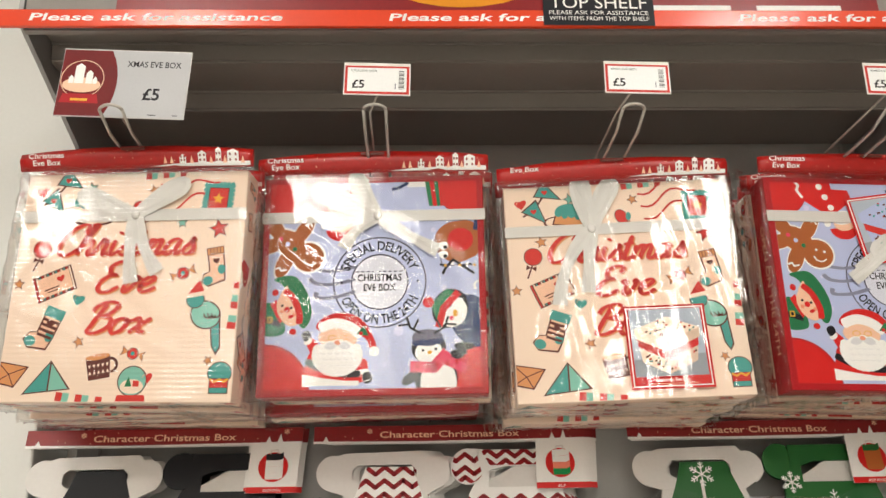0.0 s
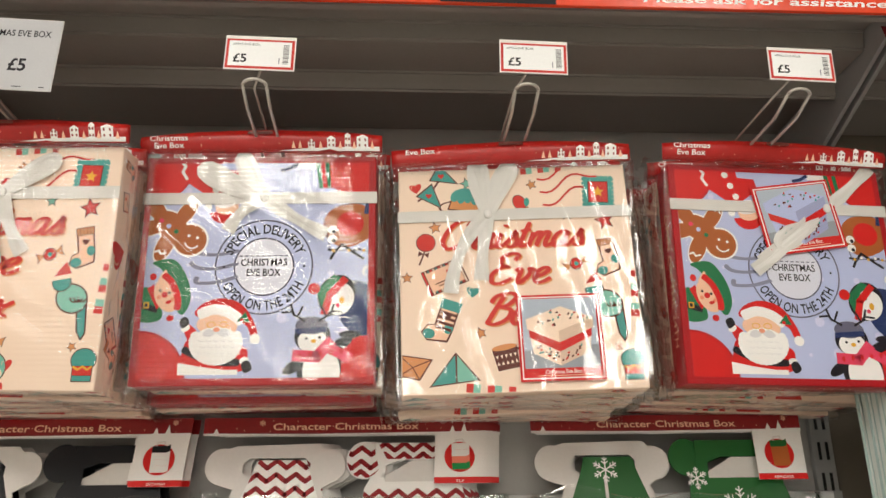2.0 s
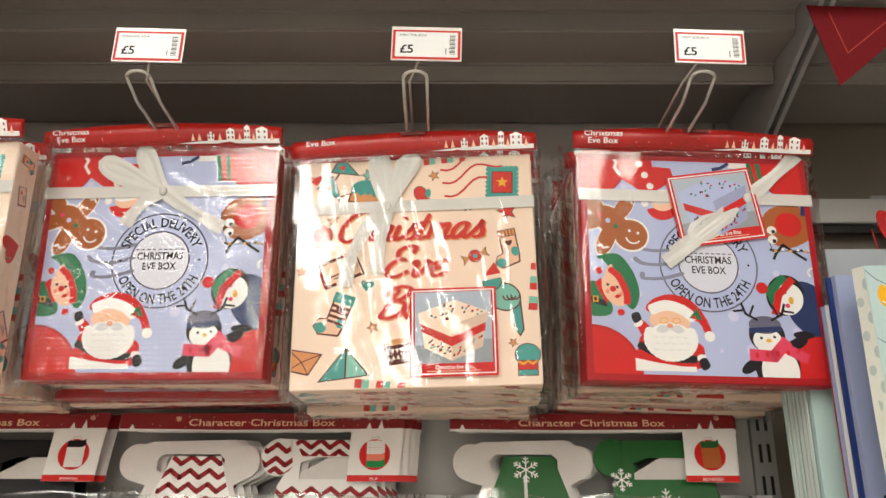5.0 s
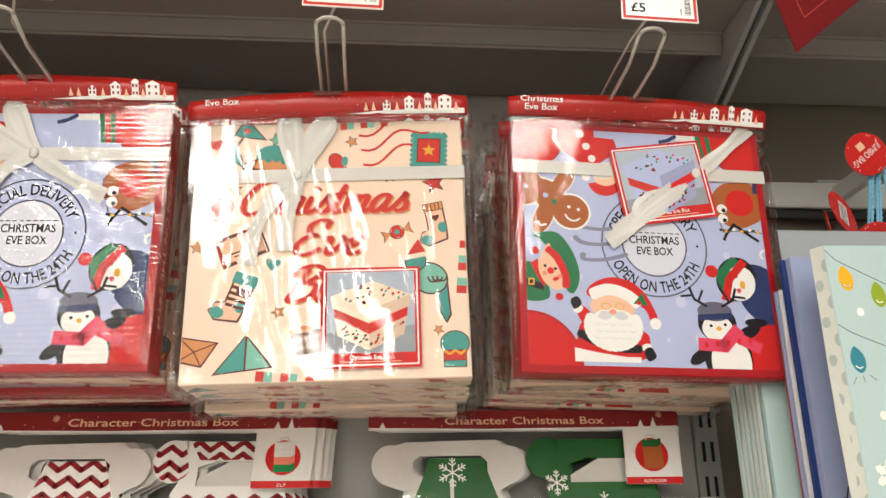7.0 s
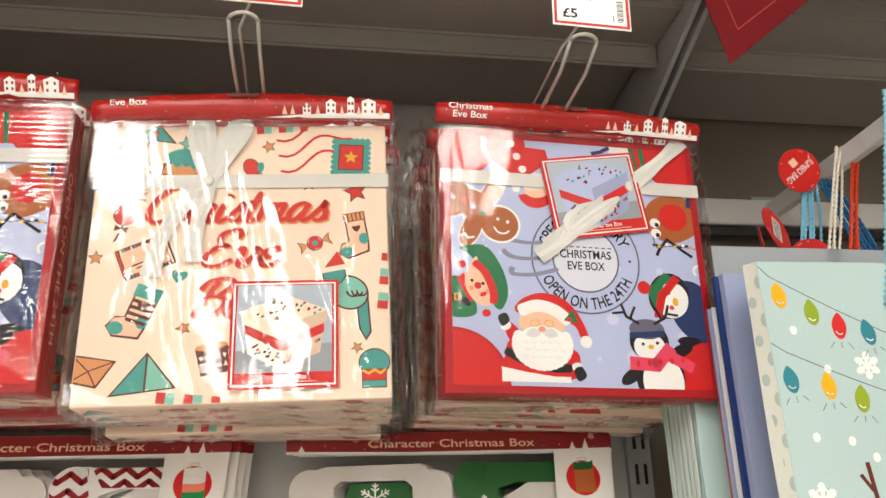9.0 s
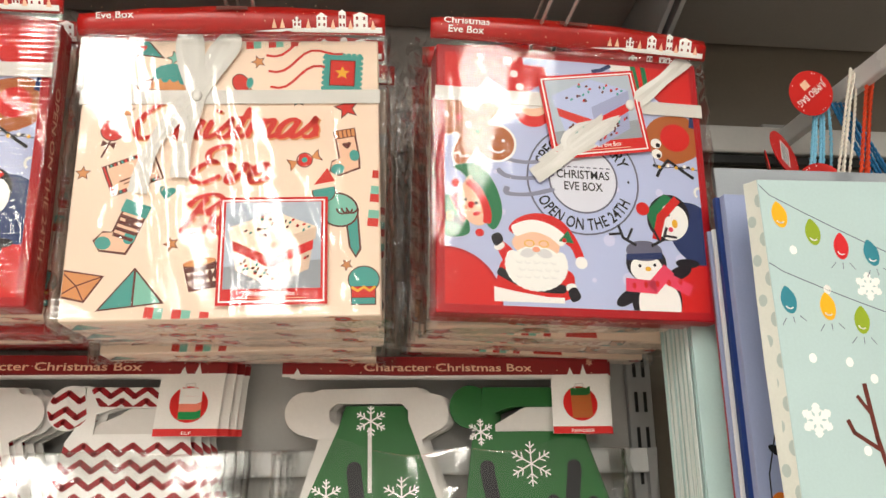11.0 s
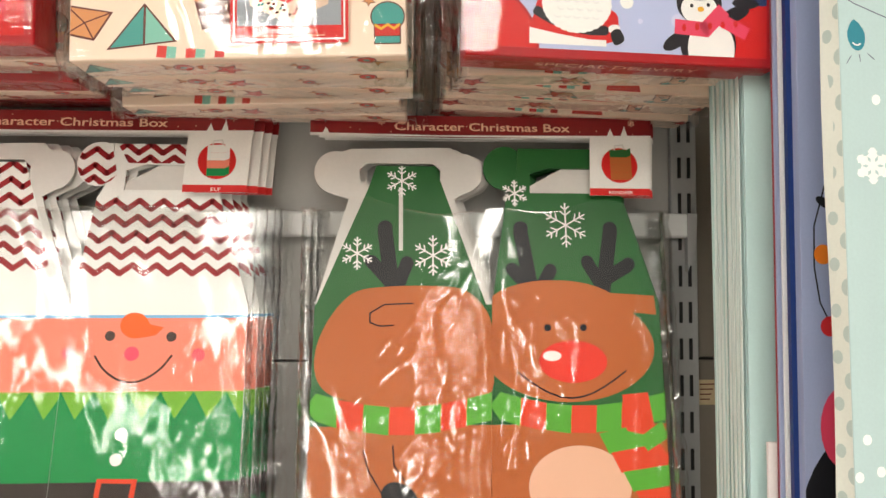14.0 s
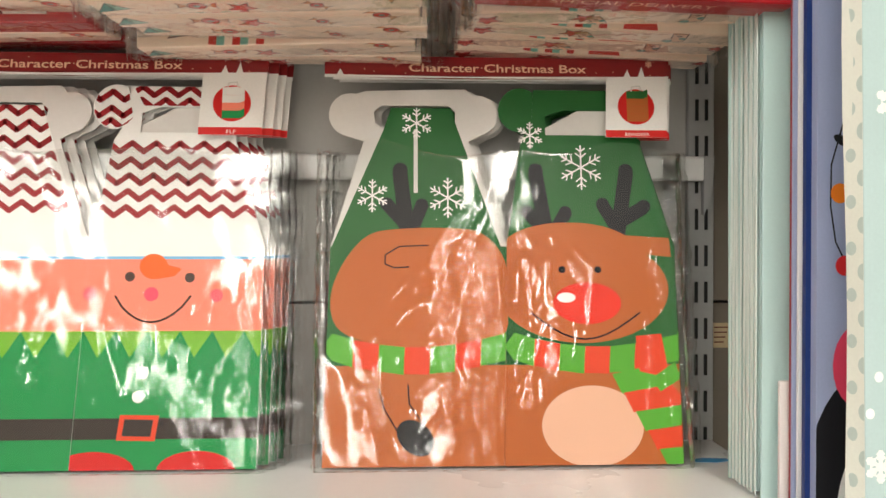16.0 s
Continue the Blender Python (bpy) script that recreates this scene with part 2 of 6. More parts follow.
class Art:
    """Gathers flat shapes in x and z, facing -y, in several colours."""

    def __init__(self, region=None):
        self.v, self.f, self.mi, self.mats, self.region = [], [], [], [], region
        self.t = (0, 0, 1, 0)
        self.base = 1

    def at(self, x, z, size=1.0, turn=0.0, base=None):
        self.t = (x, z, size, radians(turn))
        if base is not None:
            self.base = base
        return self

    def place(self, p):
        x, z, s, a = self.t
        c, n = math.cos(a) * s, math.sin(a) * s
        return (x + c * p[0] - n * p[1], z + n * p[0] + c * p[1])

    def index(self, mat):
        if mat not in self.mats:
            self.mats.append(mat)
        return self.mats.index(mat)

    def poly(self, pts, mat, level=0):
        pts = [self.place(p) for p in pts]
        if self.region:
            pts = clipped(pts, self.region)
            if not pts:
                return
        area = sum(p[0] * q[1] - q[0] * p[1] for p, q in zip(pts, pts[1:] + pts[:1]))
        if area < 0:
            pts = pts[::-1]
        k = len(self.v)
        self.v += [(x, -(self.base + level) * LIFT, z) for x, z in pts]
        self.f.append(tuple(range(k, k + len(pts))))
        self.mi.append(self.index(mat))

    def rect(self, x0, x1, z0, z1, mat, level=0):
        self.poly([(x0, z0), (x1, z0), (x1, z1), (x0, z1)], mat, level)

    def oval(self, x, z, rx, rz, mat, level=0, turn=0.0, a0=0.0, a1=360.0, n=26):
        t = radians(turn)
        pts = []
        for k in range(n):
            a = radians(a0 + (a1 - a0) * k / (n if a1 - a0 >= 360 else n - 1))
            px, pz = rx * math.cos(a), rz * math.sin(a)
            pts.append((x + px * math.cos(t) - pz * math.sin(t), z + px * math.sin(t) + pz * math.cos(t)))
        self.poly(pts, mat, level)

    def stroke(self, pts, w, mat, level=0):
        for (ax, az), (bx, bz) in zip(pts, pts[1:]):
            d = math.hypot(bx - ax, bz - az) or 1e-9
            ux, uz = (bx - ax) / d * w * 0.22, (bz - az) / d * w * 0.22
            nx, nz = -(bz - az) / d * w / 2, (bx - ax) / d * w / 2
            ax, az, bx, bz = ax - ux, az - uz, bx + ux, bz + uz
            self.poly([(ax - nx, az - nz), (bx - nx, bz - nz), (bx + nx, bz + nz), (ax + nx, az + nz)], mat, level)

    def arc(self, x, z, rx, rz, a0, a1, w, mat, level=0, n=16):
        self.stroke([(x + rx * math.cos(radians(a0 + (a1 - a0) * k / n)), z + rz * math.sin(radians(a0 + (a1 - a0) * k / n))) for k in range(n + 1)], w, mat, level)

    def star(self, x, z, r, mat, level=0, turn=90.0, inner=0.45, n=5):
        self.poly([(x + r * (1 if k % 2 == 0 else inner) * math.cos(radians(turn + 180 * k / n)), z + r * (1 if k % 2 == 0 else inner) * math.sin(radians(turn + 180 * k / n))) for k in range(2 * n)], mat, level)

    def heart(self, x, z, r, mat, level=0):
        pts = []
        for k in range(24):
            a = 2 * math.pi * k / 24
            pts.append((x + r * math.sin(a) ** 3, z + r * (0.81 * math.cos(a) - 0.31 * math.cos(2 * a) - 0.12 * math.cos(3 * a))))
        self.poly(pts, mat, level)

    def flake(self, x, z, r, w, mat, level=0):
        for k in range(6):
            a = radians(60 * k + 90)
            c, s = math.cos(a), math.sin(a)
            self.stroke([(x, z), (x + r * c, z + r * s)], w, mat, level + 0.1 * k)
            for f, g in ((0.45, 0.3), (0.72, 0.24)):
                for d in (-50, 50):
                    b = a + radians(d)
                    self.stroke([(x + f * r * c, z + f * r * s), (x + f * r * c + g * r * math.cos(b), z + f * r * s + g * r * math.sin(b))], w * 0.9, mat, level + 0.1 * k + (0.03 if d > 0 else 0.06))

    def text(self, body, x, z, width, mat, level=0, height=None, bold=0.0, shear=0.0, bend=None):
        """Writing centred on x, its base at z, as wide as given; bend: wraps it on a circle (x, z, radius, degrees of the middle, inside)."""
        vs, fs = glyphs(body, bold, shear)
        x0, x1 = min(v[0] for v in vs), max(v[0] for v in vs)
        s = width / (x1 - x0)
        sz = s if height is None else height / 0.7
        for f in fs:
            pts = []
            for i in f:
                px, pz = (vs[i][0] - (x0 + x1) / 2) * s, vs[i][1] * sz
                if bend:
                    cx, cz, r, mid, inside = bend
                    if inside:
                        a = radians(mid) + px / r
                        pts.append((cx + (r - pz) * math.cos(a), cz + (r - pz) * math.sin(a)))
                    else:
                        a = radians(mid) - px / r
                        pts.append((cx + (r + pz) * math.cos(a), cz + (r + pz) * math.sin(a)))
                else:
                    pts.append((x + px, z + pz))
            self.poly(pts, mat, level)

    def blob(self, pts, mat, level=0, n=5):
        """A closed shape with a smooth outline through the points."""
        self.poly(smooth_line(pts, n, True), mat, level)

    def pen(self, pts, w, mat, level=0, thin=0.55, n=6):
        """A smooth brush line, broad where it runs down and thin where it runs across."""
        line = smooth_line(pts, n)
        sides = []
        for i, (px, pz) in enumerate(line):
            (ax, az), (bx, bz) = line[max(i - 1, 0)], line[min(i + 1, len(line) - 1)]
            d = math.hypot(bx - ax, bz - az) or 1e-9
            ww = w / 2 * (thin + (1 - thin) * abs(bz - az) / d) * (0.6 if i in (0, len(line) - 1) else 1)
            nx, nz = -(bz - az) / d * ww, (bx - ax) / d * ww
            sides.append(((px - nx, pz - nz), (px + nx, pz + nz)))
        for k, ((a, b), (c, d)) in enumerate(zip(sides, sides[1:])):
            self.poly([a, c, d, b], mat, level)

    def build(self, name, parent, m=None, label=""):
        me = bpy.data.meshes.new(name)
        me.from_pydata(self.v, [], self.f)
        for mt in self.mats:
            me.materials.append(mt)
        me.polygons.foreach_set("material_index", self.mi)
        me.update()
        ob = new(name, me)
        ob.parent = parent
        if m is not None:
            ob.matrix_local = m
        if label:
            ob["label"] = label
        return ob


FRONT = Matrix.Identity(4)
RED, TEAL, CREAM, BROWN = ink(214, 58, 50), ink(74, 160, 152), ink(251, 226, 205), ink(104, 52, 44)
LILAC, DEEP_RED, TAN, WHITE = ink(190, 198, 232), ink(178, 26, 34), ink(222, 150, 96), ink(248, 246, 243)
BLACK, NAVY, GREEN, GINGER = ink(34, 30, 36), ink(44, 58, 104), ink(38, 120, 76), ink(176, 98, 48)
PINK, SLATE, BLUSH, MINT = ink(232, 74, 104), ink(108, 106, 126), ink(246, 200, 170), ink(132, 196, 178)
BRIGHT_RED, GOLD = ink(216, 36, 34), ink(236, 178, 58)


# ---- brush script: pen strokes of each letter on a grid with an x-height of one, and the advance ----
SCRIPT = {
    "C": (1.0, [(0.92, 1.45), (1.0, 1.85), (0.74, 2.02), (0.36, 1.75), (0.1, 1.15), (0.1, 0.45), (0.36, 0.02), (0.72, 0.06), (1.02, 0.42)]),
    "h": (0.80, [(-0.02, 0.25), (0.2, 1.15), (0.36, 1.9), (0.24, 2.02), (0.12, 1.6), (0.07, 0.0)], [(0.08, 0.45), (0.26, 0.88), (0.47, 0.95), (0.56, 0.72), (0.52, 0.22), (0.64, 0.0), (0.84, 0.16)]),
    "r": (0.66, [(0.0, 0.12), (0.14, 0.7), (0.18, 1.08), (0.26, 0.86), (0.44, 0.88), (0.43, 0.25), (0.52, 0.0), (0.7, 0.16)]),
    "i": (0.42, [(0.1, 0.96), (0.1, 0.25), (0.2, 0.0), (0.44, 0.16)], [(0.18, 1.36), (0.17, 1.52)]),
    "s": (0.62, [(0.0, 0.12), (0.26, 0.72), (0.33, 1.06), (0.35, 0.76), (0.52, 0.36), (0.4, 0.03), (0.14, 0.04)], [(0.42, 0.03), (0.66, 0.16)]),
    "t": (0.44, [(0.16, 1.65), (0.1, 0.3), (0.2, 0.0), (0.46, 0.16)], [(-0.12, 1.06), (0.36, 1.12)]),
    "m": (1.06, [(0.05, 0.95), (0.08, 0.45), (0.06, 0.0)], [(0.08, 0.45), (0.22, 0.86), (0.37, 0.95), (0.43, 0.7), (0.4, 0.0)], [(0.42, 0.45), (0.56, 0.86), (0.72, 0.95), (0.79, 0.7), (0.76, 0.2), (0.87, 0.0), (1.08, 0.16)]),
    "a": (0.80, [(0.54, 0.8), (0.36, 0.98), (0.12, 0.8), (0.03, 0.4), (0.13, 0.02), (0.33, 0.06), (0.52, 0.5)], [(0.57, 0.97), (0.52, 0.3), (0.62, 0.0), (0.84, 0.16)]),
    "E": (1.0, [(0.76, 1.55), (0.84, 1.9), (0.52, 2.03), (0.2, 1.75), (0.28, 1.28), (0.6, 1.12), (0.28, 1.05), (0.04, 0.6), (0.18, 0.08), (0.56, 0.0), (0.96, 0.36)]),
    "v": (0.84, [(0.0, 0.78), (0.11, 0.98), (0.21, 0.78), (0.24, 0.12), (0.4, 0.04), (0.63, 0.6), (0.6, 1.0), (0.56, 0.84), (0.84, 0.86)]),
    "e": (0.70, [(0.0, 0.32), (0.32, 0.5), (0.52, 0.8), (0.38, 1.0), (0.14, 0.8), (0.06, 0.35), (0.24, 0.0), (0.52, 0.06), (0.74, 0.3)]),
    "B": (1.0, [(0.36, 1.88), (0.24, 1.0), (0.14, 0.0)], [(-0.06, 1.4), (0.06, 1.82), (0.48, 2.03), (0.84, 1.76), (0.66, 1.25), (0.3, 1.08)], [(0.4, 1.1), (0.84, 0.9), (0.86, 0.35), (0.46, 0.0), (0.06, 0.16)]),
    "o": (0.80, [(0.42, 0.96), (0.15, 0.86), (0.04, 0.4), (0.22, 0.0), (0.5, 0.2), (0.57, 0.66), (0.42, 0.96), (0.58, 0.74), (0.84, 0.86)]),
    "x": (0.70, [(0.0, 0.8), (0.16, 0.97), (0.3, 0.6), (0.42, 0.12), (0.68, 0.1)], [(0.66, 0.95), (0.36, 0.55), (0.04, 0.04)])}


def script(a, word, x, z, width, tall, w, mat, level):
    """A word in brush script, centred on x with its base at z."""
    full = sum(SCRIPT[c][0] for c in word)
    pen, k = 0.0, 0
    for c in word:
        step, *strokes = SCRIPT[c]
        for line in strokes:
            a.pen([(x + ((pen + px + 0.30 * pz) / full - 0.54) * width, z + pz * tall / 2) for px, pz in line], w, mat, level + 0.12 * (k % 6))
            k += 1
        pen += step


# ---- motifs: each drawn about its middle, one unit across ----
def m_heart(a, c=RED):
    a.heart(0, 0, 0.5, c)
    a.arc(-0.1, 0.1, 0.22, 0.2, 100, 200, 0.07, BLUSH, 1)


def m_star(a, c=RED):
    a.star(0, 0, 0.55, BROWN)
    a.star(0, 0, 0.43, c, 1)


def m_bunting(a):
    a.arc(-1.0, 0.75, 1.25, 1.25, -60, 5, 0.045, BROWN)
    for x, z, t in ((0.0, 0.25, 60), (-0.28, -0.22, 40)):
        tt = radians(t)
        for k, c, g in ((1.0, BROWN, 0), (0.84, TEAL, 1)):
            pts = [(-0.24 * k, 0.2 * k), (0.24 * k, 0.2 * k), (0.0, -0.42 * k)]
            a.poly([(x + 0.16 + p * math.cos(tt) - q * math.sin(tt), z + p * math.sin(tt) + q * math.cos(tt)) for p, q in pts], c, g)
        a.heart(x + 0.14, z, 0.07, RED, 2)


def m_stamp(a):
    for k in range(7):
        for s in (-1, 1):
            a.oval(-0.42 + 0.14 * k, 0.52 * s, 0.07, 0.07, TEAL, 0, n=8)
            a.oval(0.46 * s, -0.45 + 0.15 * k, 0.07, 0.07, TEAL, 0, n=8)
    a.rect(-0.46, 0.46, -0.52, 0.52, TEAL, 1)
    a.rect(-0.33, 0.33, -0.38, 0.38, BROWN, 2)
    a.rect(-0.3, 0.3, -0.35, 0.35, RED, 3)
    a.star(0, 0, 0.2, GOLD, 4)


def m_waves(a):
    for k in range(3):
        a.stroke([(-0.5 + 0.1 * i, 0.26 - 0.24 * k + 0.09 * math.sin(i * 0.75 + 3.5) + 0.018 * i) for i in range(11)], 0.035, RED, k * 0.2)


def m_stocking(a, leg=BLUSH, toe=TEAL):
    for g, c, o in ((0, BROWN, 0.04), (1, leg, 0.0)):
        a.poly([(-0.2 - o, 0.45), (0.2 + o, 0.45), (0.2 + o, -0.15), (0.16 + o, -0.42 - o), (-0.3, -0.52 - o), (-0.46 - o, -0.4), (-0.4, -0.2 + o), (-0.2 - o, -0.12)], c, g)
    a.oval(-0.3, -0.38, 0.15, 0.13, toe, 2, n=14)
    a.oval(0.12, -0.12, 0.11, 0.14, toe, 2, n=14)
    a.rect(-0.25, 0.25, 0.34, 0.56, BROWN, 2)
    for k in range(5):
        a.rect(-0.225 + 0.095 * k, -0.155 + 0.095 * k, 0.36, 0.54, TAN, 3)
    a.heart(0, 0.16, 0.1, BROWN, 3)


def m_sock(a):
    m_stocking(a, BLUSH, TEAL)
    for k in range(4):
        a.rect(-0.2, 0.2, 0.2 - 0.13 * k, 0.27 - 0.13 * k, BROWN, 4)
    a.rect(-0.26, 0.26, 0.32, 0.58, TEAL, 5)


def m_candy(a):
    for s in (-1, 1):
        a.poly([(0.2 * s, 0.02), (0.52 * s, 0.22), (0.46 * s, 0.0), (0.52 * s, -0.22)], BROWN)
        a.poly([(0.2 * s, 0.02), (0.48 * s, 0.17), (0.43 * s, 0.0), (0.48 * s, -0.17)], TAN, 1)
    a.oval(0, 0, 0.25, 0.25, BROWN, 2)
    a.oval(0, 0, 0.22, 0.22, RED, 3)
    for k in range(3):
        a.oval(0, 0, 0.21, 0.21, CREAM, 4, a0=120 * k, a1=120 * k + 50, n=6)
    a.oval(0, 0, 0.09, 0.09, TEAL, 5, n=10)


def m_lolly(a):
    a.stroke([(0.03, -0.1), (-0.06, -0.62)], 0.05, BROWN)
    a.oval(0, 0.12, 0.3, 0.3, BROWN, 1)
    a.oval(0, 0.12, 0.275, 0.275, RED, 2)
    a.arc(0, 0.12, 0.16, 0.16, 20, 330, 0.035, BRIGHT_RED, 3, 12)
    for s in (-1, 1):
        a.poly([(0, -0.26), (0.16 * s, -0.18), (0.16 * s, -0.36)], BROWN, 3)


def m_envelope(a):
    a.rect(-0.5, 0.5, -0.33, 0.33, BROWN)
    for k in range(14):
        a.rect(-0.48 + k * 0.07, -0.445 + k * 0.07, -0.31, 0.31, (RED, CREAM, TEAL)[k % 3], 1)
    a.rect(-0.42, 0.42, -0.25, 0.25, BLUSH, 2)
    a.heart(0.18, 0.08, 0.1, RED, 3)
    a.rect(-0.28, 0.1, -0.1, -0.07, BROWN, 3)
    a.rect(-0.22, 0.06, -0.17, -0.145, BROWN, 3)


def m_letter(a):
    a.poly([(-0.5, 0.3), (0.5, 0.12), (0.1, -0.5), (-0.5, -0.36)], BROWN)
    a.poly([(-0.46, 0.25), (0.44, 0.1), (0.08, -0.45), (-0.46, -0.32)], TAN, 1)
    a.stroke([(-0.46, 0.25), (-0.1, -0.1), (0.44, 0.1)], 0.03, BROWN, 2)
    a.stroke([(-0.46, -0.32), (-0.1, -0.1), (0.08, -0.45)], 0.03, BROWN, 2)


def m_plane(a):
    a.poly([(-0.62, -0.34), (0.12, 0.42), (0.62, -0.34)], BROWN)
    a.poly([(-0.55, -0.31), (0.1, 0.36), (0.02, -0.31)], TEAL, 1)
    a.poly([(0.06, -0.31), (0.14, 0.34), (0.55, -0.31)], MINT, 1)


def m_mug(a):
    a.arc(0.42, 0, 0.2, 0.22, -90, 90, 0.09, BROWN, 0)
    a.poly([(-0.42, 0.34), (0.42, 0.34), (0.36, -0.4), (-0.36, -0.4)], BROWN, 1)
    for k in range(5):
        a.poly([(-0.3 + 0.15 * k - 0.05, 0.1), (-0.3 + 0.15 * k + 0.05, 0.1), (-0.3 + 0.15 * k, -0.02)], CREAM, 2)
        a.poly([(-0.3 + 0.15 * k - 0.05, -0.22), (-0.3 + 0.15 * k + 0.05, -0.22), (-0.3 + 0.15 * k, -0.1)], CREAM, 2)
    a.oval(0, 0.34, 0.42, 0.1, TAN, 3)


def m_cake(a):
    a.oval(0, -0.16, 0.62, 0.22, BROWN)
    a.oval(0, -0.15, 0.57, 0.18, CREAM, 1)
    a.poly([(-0.42, -0.2), (0.42, -0.2), (0.36, 0.1), (-0.36, 0.1)], BROWN, 2)
    a.poly([(-0.38, -0.17), (0.38, -0.17), (0.33, 0.1), (-0.33, 0.1)], TAN, 3)
    a.oval(0, 0.12, 0.38, 0.24, TEAL, 4, a0=0, a1=180)
    for k in range(5):
        a.oval(-0.3 + 0.15 * k, 0.1, 0.085, 0.1 + 0.03 * (k % 2), TEAL, 5, n=10)


def m_perched(a):
    """A teal rounded shape with a red cap and a long tail."""
    a.poly([(0.1, 0.1), (0.34, 0.0), (0.34, -0.72), (0.24, -0.86), (0.14, -0.66)], BROWN)
    a.poly([(0.13, 0.08), (0.31, 0.0), (0.31, -0.7), (0.24, -0.81), (0.17, -0.66)], TEAL, 1)
    a.oval(0.02, 0.0, 0.34, 0.3, BROWN, 2, turn=-30)
    a.oval(0.02, 0.0, 0.31, 0.27, MINT, 3, turn=-30)
    a.oval(-0.2, 0.34, 0.2, 0.19, BROWN, 4)
    a.oval(-0.2, 0.34, 0.18, 0.17, TEAL, 5)
    a.poly([(-0.4, 0.42), (0.02, 0.46), (-0.12, 0.76)], RED, 6)
    a.stroke([(-0.42, 0.42), (0.04, 0.47)], 0.09, CREAM, 7)
    for k in range(3):
        a.arc(0.08 + 0.08 * k, 0.02, 0.09, 0.1, 180, 340, 0.03, BROWN, 6, 6)


def m_strip(a):
    for k in range(7):
        a.rect(-0.5 + k / 7, -0.5 + (k + 1) / 7, -0.09, 0.09, (RED, MINT, CREAM)[k % 3])


def m_globe(a):
    a.oval(0, 0.05, 0.42, 0.42, BROWN)
    a.oval(0, 0.05, 0.39, 0.39, MINT, 1)
    a.oval(0, -0.1, 0.33, 0.2, CREAM, 2)
    a.poly([(-0.2, -0.1), (0.0, -0.1), (-0.1, 0.18)], GREEN, 3)
    a.rect(0.03, 0.2, -0.1, 0.06, RED, 3)
    a.poly([(-0.38, -0.33), (0.38, -0.33), (0.42, -0.5), (-0.42, -0.5)], RED, 4)


def m_mitten(a):
    a.rect(-0.2, 0.2, -0.45, -0.12, BROWN)
    for k in range(4):
        a.rect(-0.18 + 0.095 * k, -0.11 + 0.095 * k, -0.43, -0.14, TAN, 1)
    a.oval(0, 0.15, 0.24, 0.32, BROWN, 1)
    a.oval(0, 0.15, 0.21, 0.29, RED, 2)
    a.oval(0.24, 0.05, 0.1, 0.17, TEAL, 3, turn=-30)


def m_boot(a):
    a.oval(0, 0.15, 0.4, 0.36, BROWN)
    a.oval(0, 0.15, 0.37, 0.33, TEAL, 1)
    a.rect(-0.32, 0.3, -0.5, -0.02, BROWN, 2)
    a.rect(-0.29, 0.27, -0.3, -0.04, RED, 3)
    a.rect(-0.29, 0.27, -0.47, -0.32, TEAL, 3)
    a.stroke([(-0.29, -0.05), (-0.15, -0.14), (0.0, -0.04), (0.14, -0.14), (0.27, -0.04)], 0.06, GOLD, 4)


# lilac design: plain rounded shapes in the colours of the print
def m_ginger(a):
    for k, c, g in ((1.12, WHITE, 0), (1.0, GINGER, 1)):
        a.oval(0.28, -0.12, 0.26 * k, 0.25 * k, c, g)
        a.oval(-0.1, 0.04, 0.3 * k, 0.21 * k, c, g + 0.1, turn=-20)
        a.oval(-0.08, -0.3, 0.13 * k, 0.27 * k, c, g + 0.2, turn=-10)
        a.oval(0.08, 0.3, 0.12 * k, 0.26 * k, c, g + 0.3, turn=-20)
        a.oval(-0.44, -0.1, 0.28 * k, 0.13 * k, c, g + 0.4, turn=25)
        a.oval(-0.42, 0.25, 0.26 * k, 0.13 * k, c, g + 0.5, turn=-35)
    for k, c in enumerate((PINK, LILAC, GREEN)):
        a.oval(-0.26 + 0.14 * k, 0.08 - 0.06 * k, 0.04, 0.04, c, 3, n=10)
    a.stroke([(-0.2, -0.44), (-0.14, -0.4), (-0.1, -0.45), (-0.02, -0.41)], 0.03, WHITE, 3)
    a.stroke([(0.1, 0.42), (0.16, 0.46), (0.2, 0.4)], 0.03, WHITE, 3)
    a.arc(0.32, -0.12, 0.12, 0.13, 210, 330, 0.025, WHITE, 3, 8)
    a.oval(0.24, -0.06, 0.025, 0.025, WHITE, 3, n=8)
    a.oval(0.38, -0.06, 0.025, 0.025, WHITE, 3, n=8)


def m_jumper(a):
    a.poly([(-0.5, 0.5), (-0.36, -0.1), (0.1, -0.42), (0.55, -0.1), (0.5, 0.1), (0.2, 0.12), (0.16, 0.5)], BRIGHT_RED)
    a.stroke([(-0.5, 0.5), (-0.44, 0.38), (-0.48, 0.28), (-0.4, 0.18), (-0.44, 0.08), (-0.36, -0.05)], 0.05, WHITE, 1)
    for k in range(4):
        a.oval(-0.1 + 0.08 * k, 0.36 - 0.2 * k, 0.06, 0.06, WHITE, 1, n=10)


def m_cap(a):
    a.oval(0, -0.1, 0.4, 0.36, BRIGHT_RED, 0, a0=180, a1=360)
    a.oval(0.05, 0.0, 0.3, 0.22, BLUSH, 1)
    a.oval(0.05, 0.16, 0.34, 0.2, WHITE, 2)
    a.oval(-0.42, 0.06, 0.1, 0.1, WHITE, 2, n=12)


def m_scarf_top(a):
    a.rect(-0.5, 0.0, 0.2, 0.5, WHITE)
    for k in range(4):
        a.poly([(-0.05 + 0.12 * k, 0.5), (0.07 + 0.12 * k, 0.5), (0.2 + 0.1 * k, -0.35), (0.08 + 0.1 * k, -0.35)], (GREEN, BRIGHT_RED)[k % 2], 1)
    a.stroke([(-0.9, 0.15), (-0.7, 0.2), (-0.5, 0.32)], 0.09, NAVY, 1)


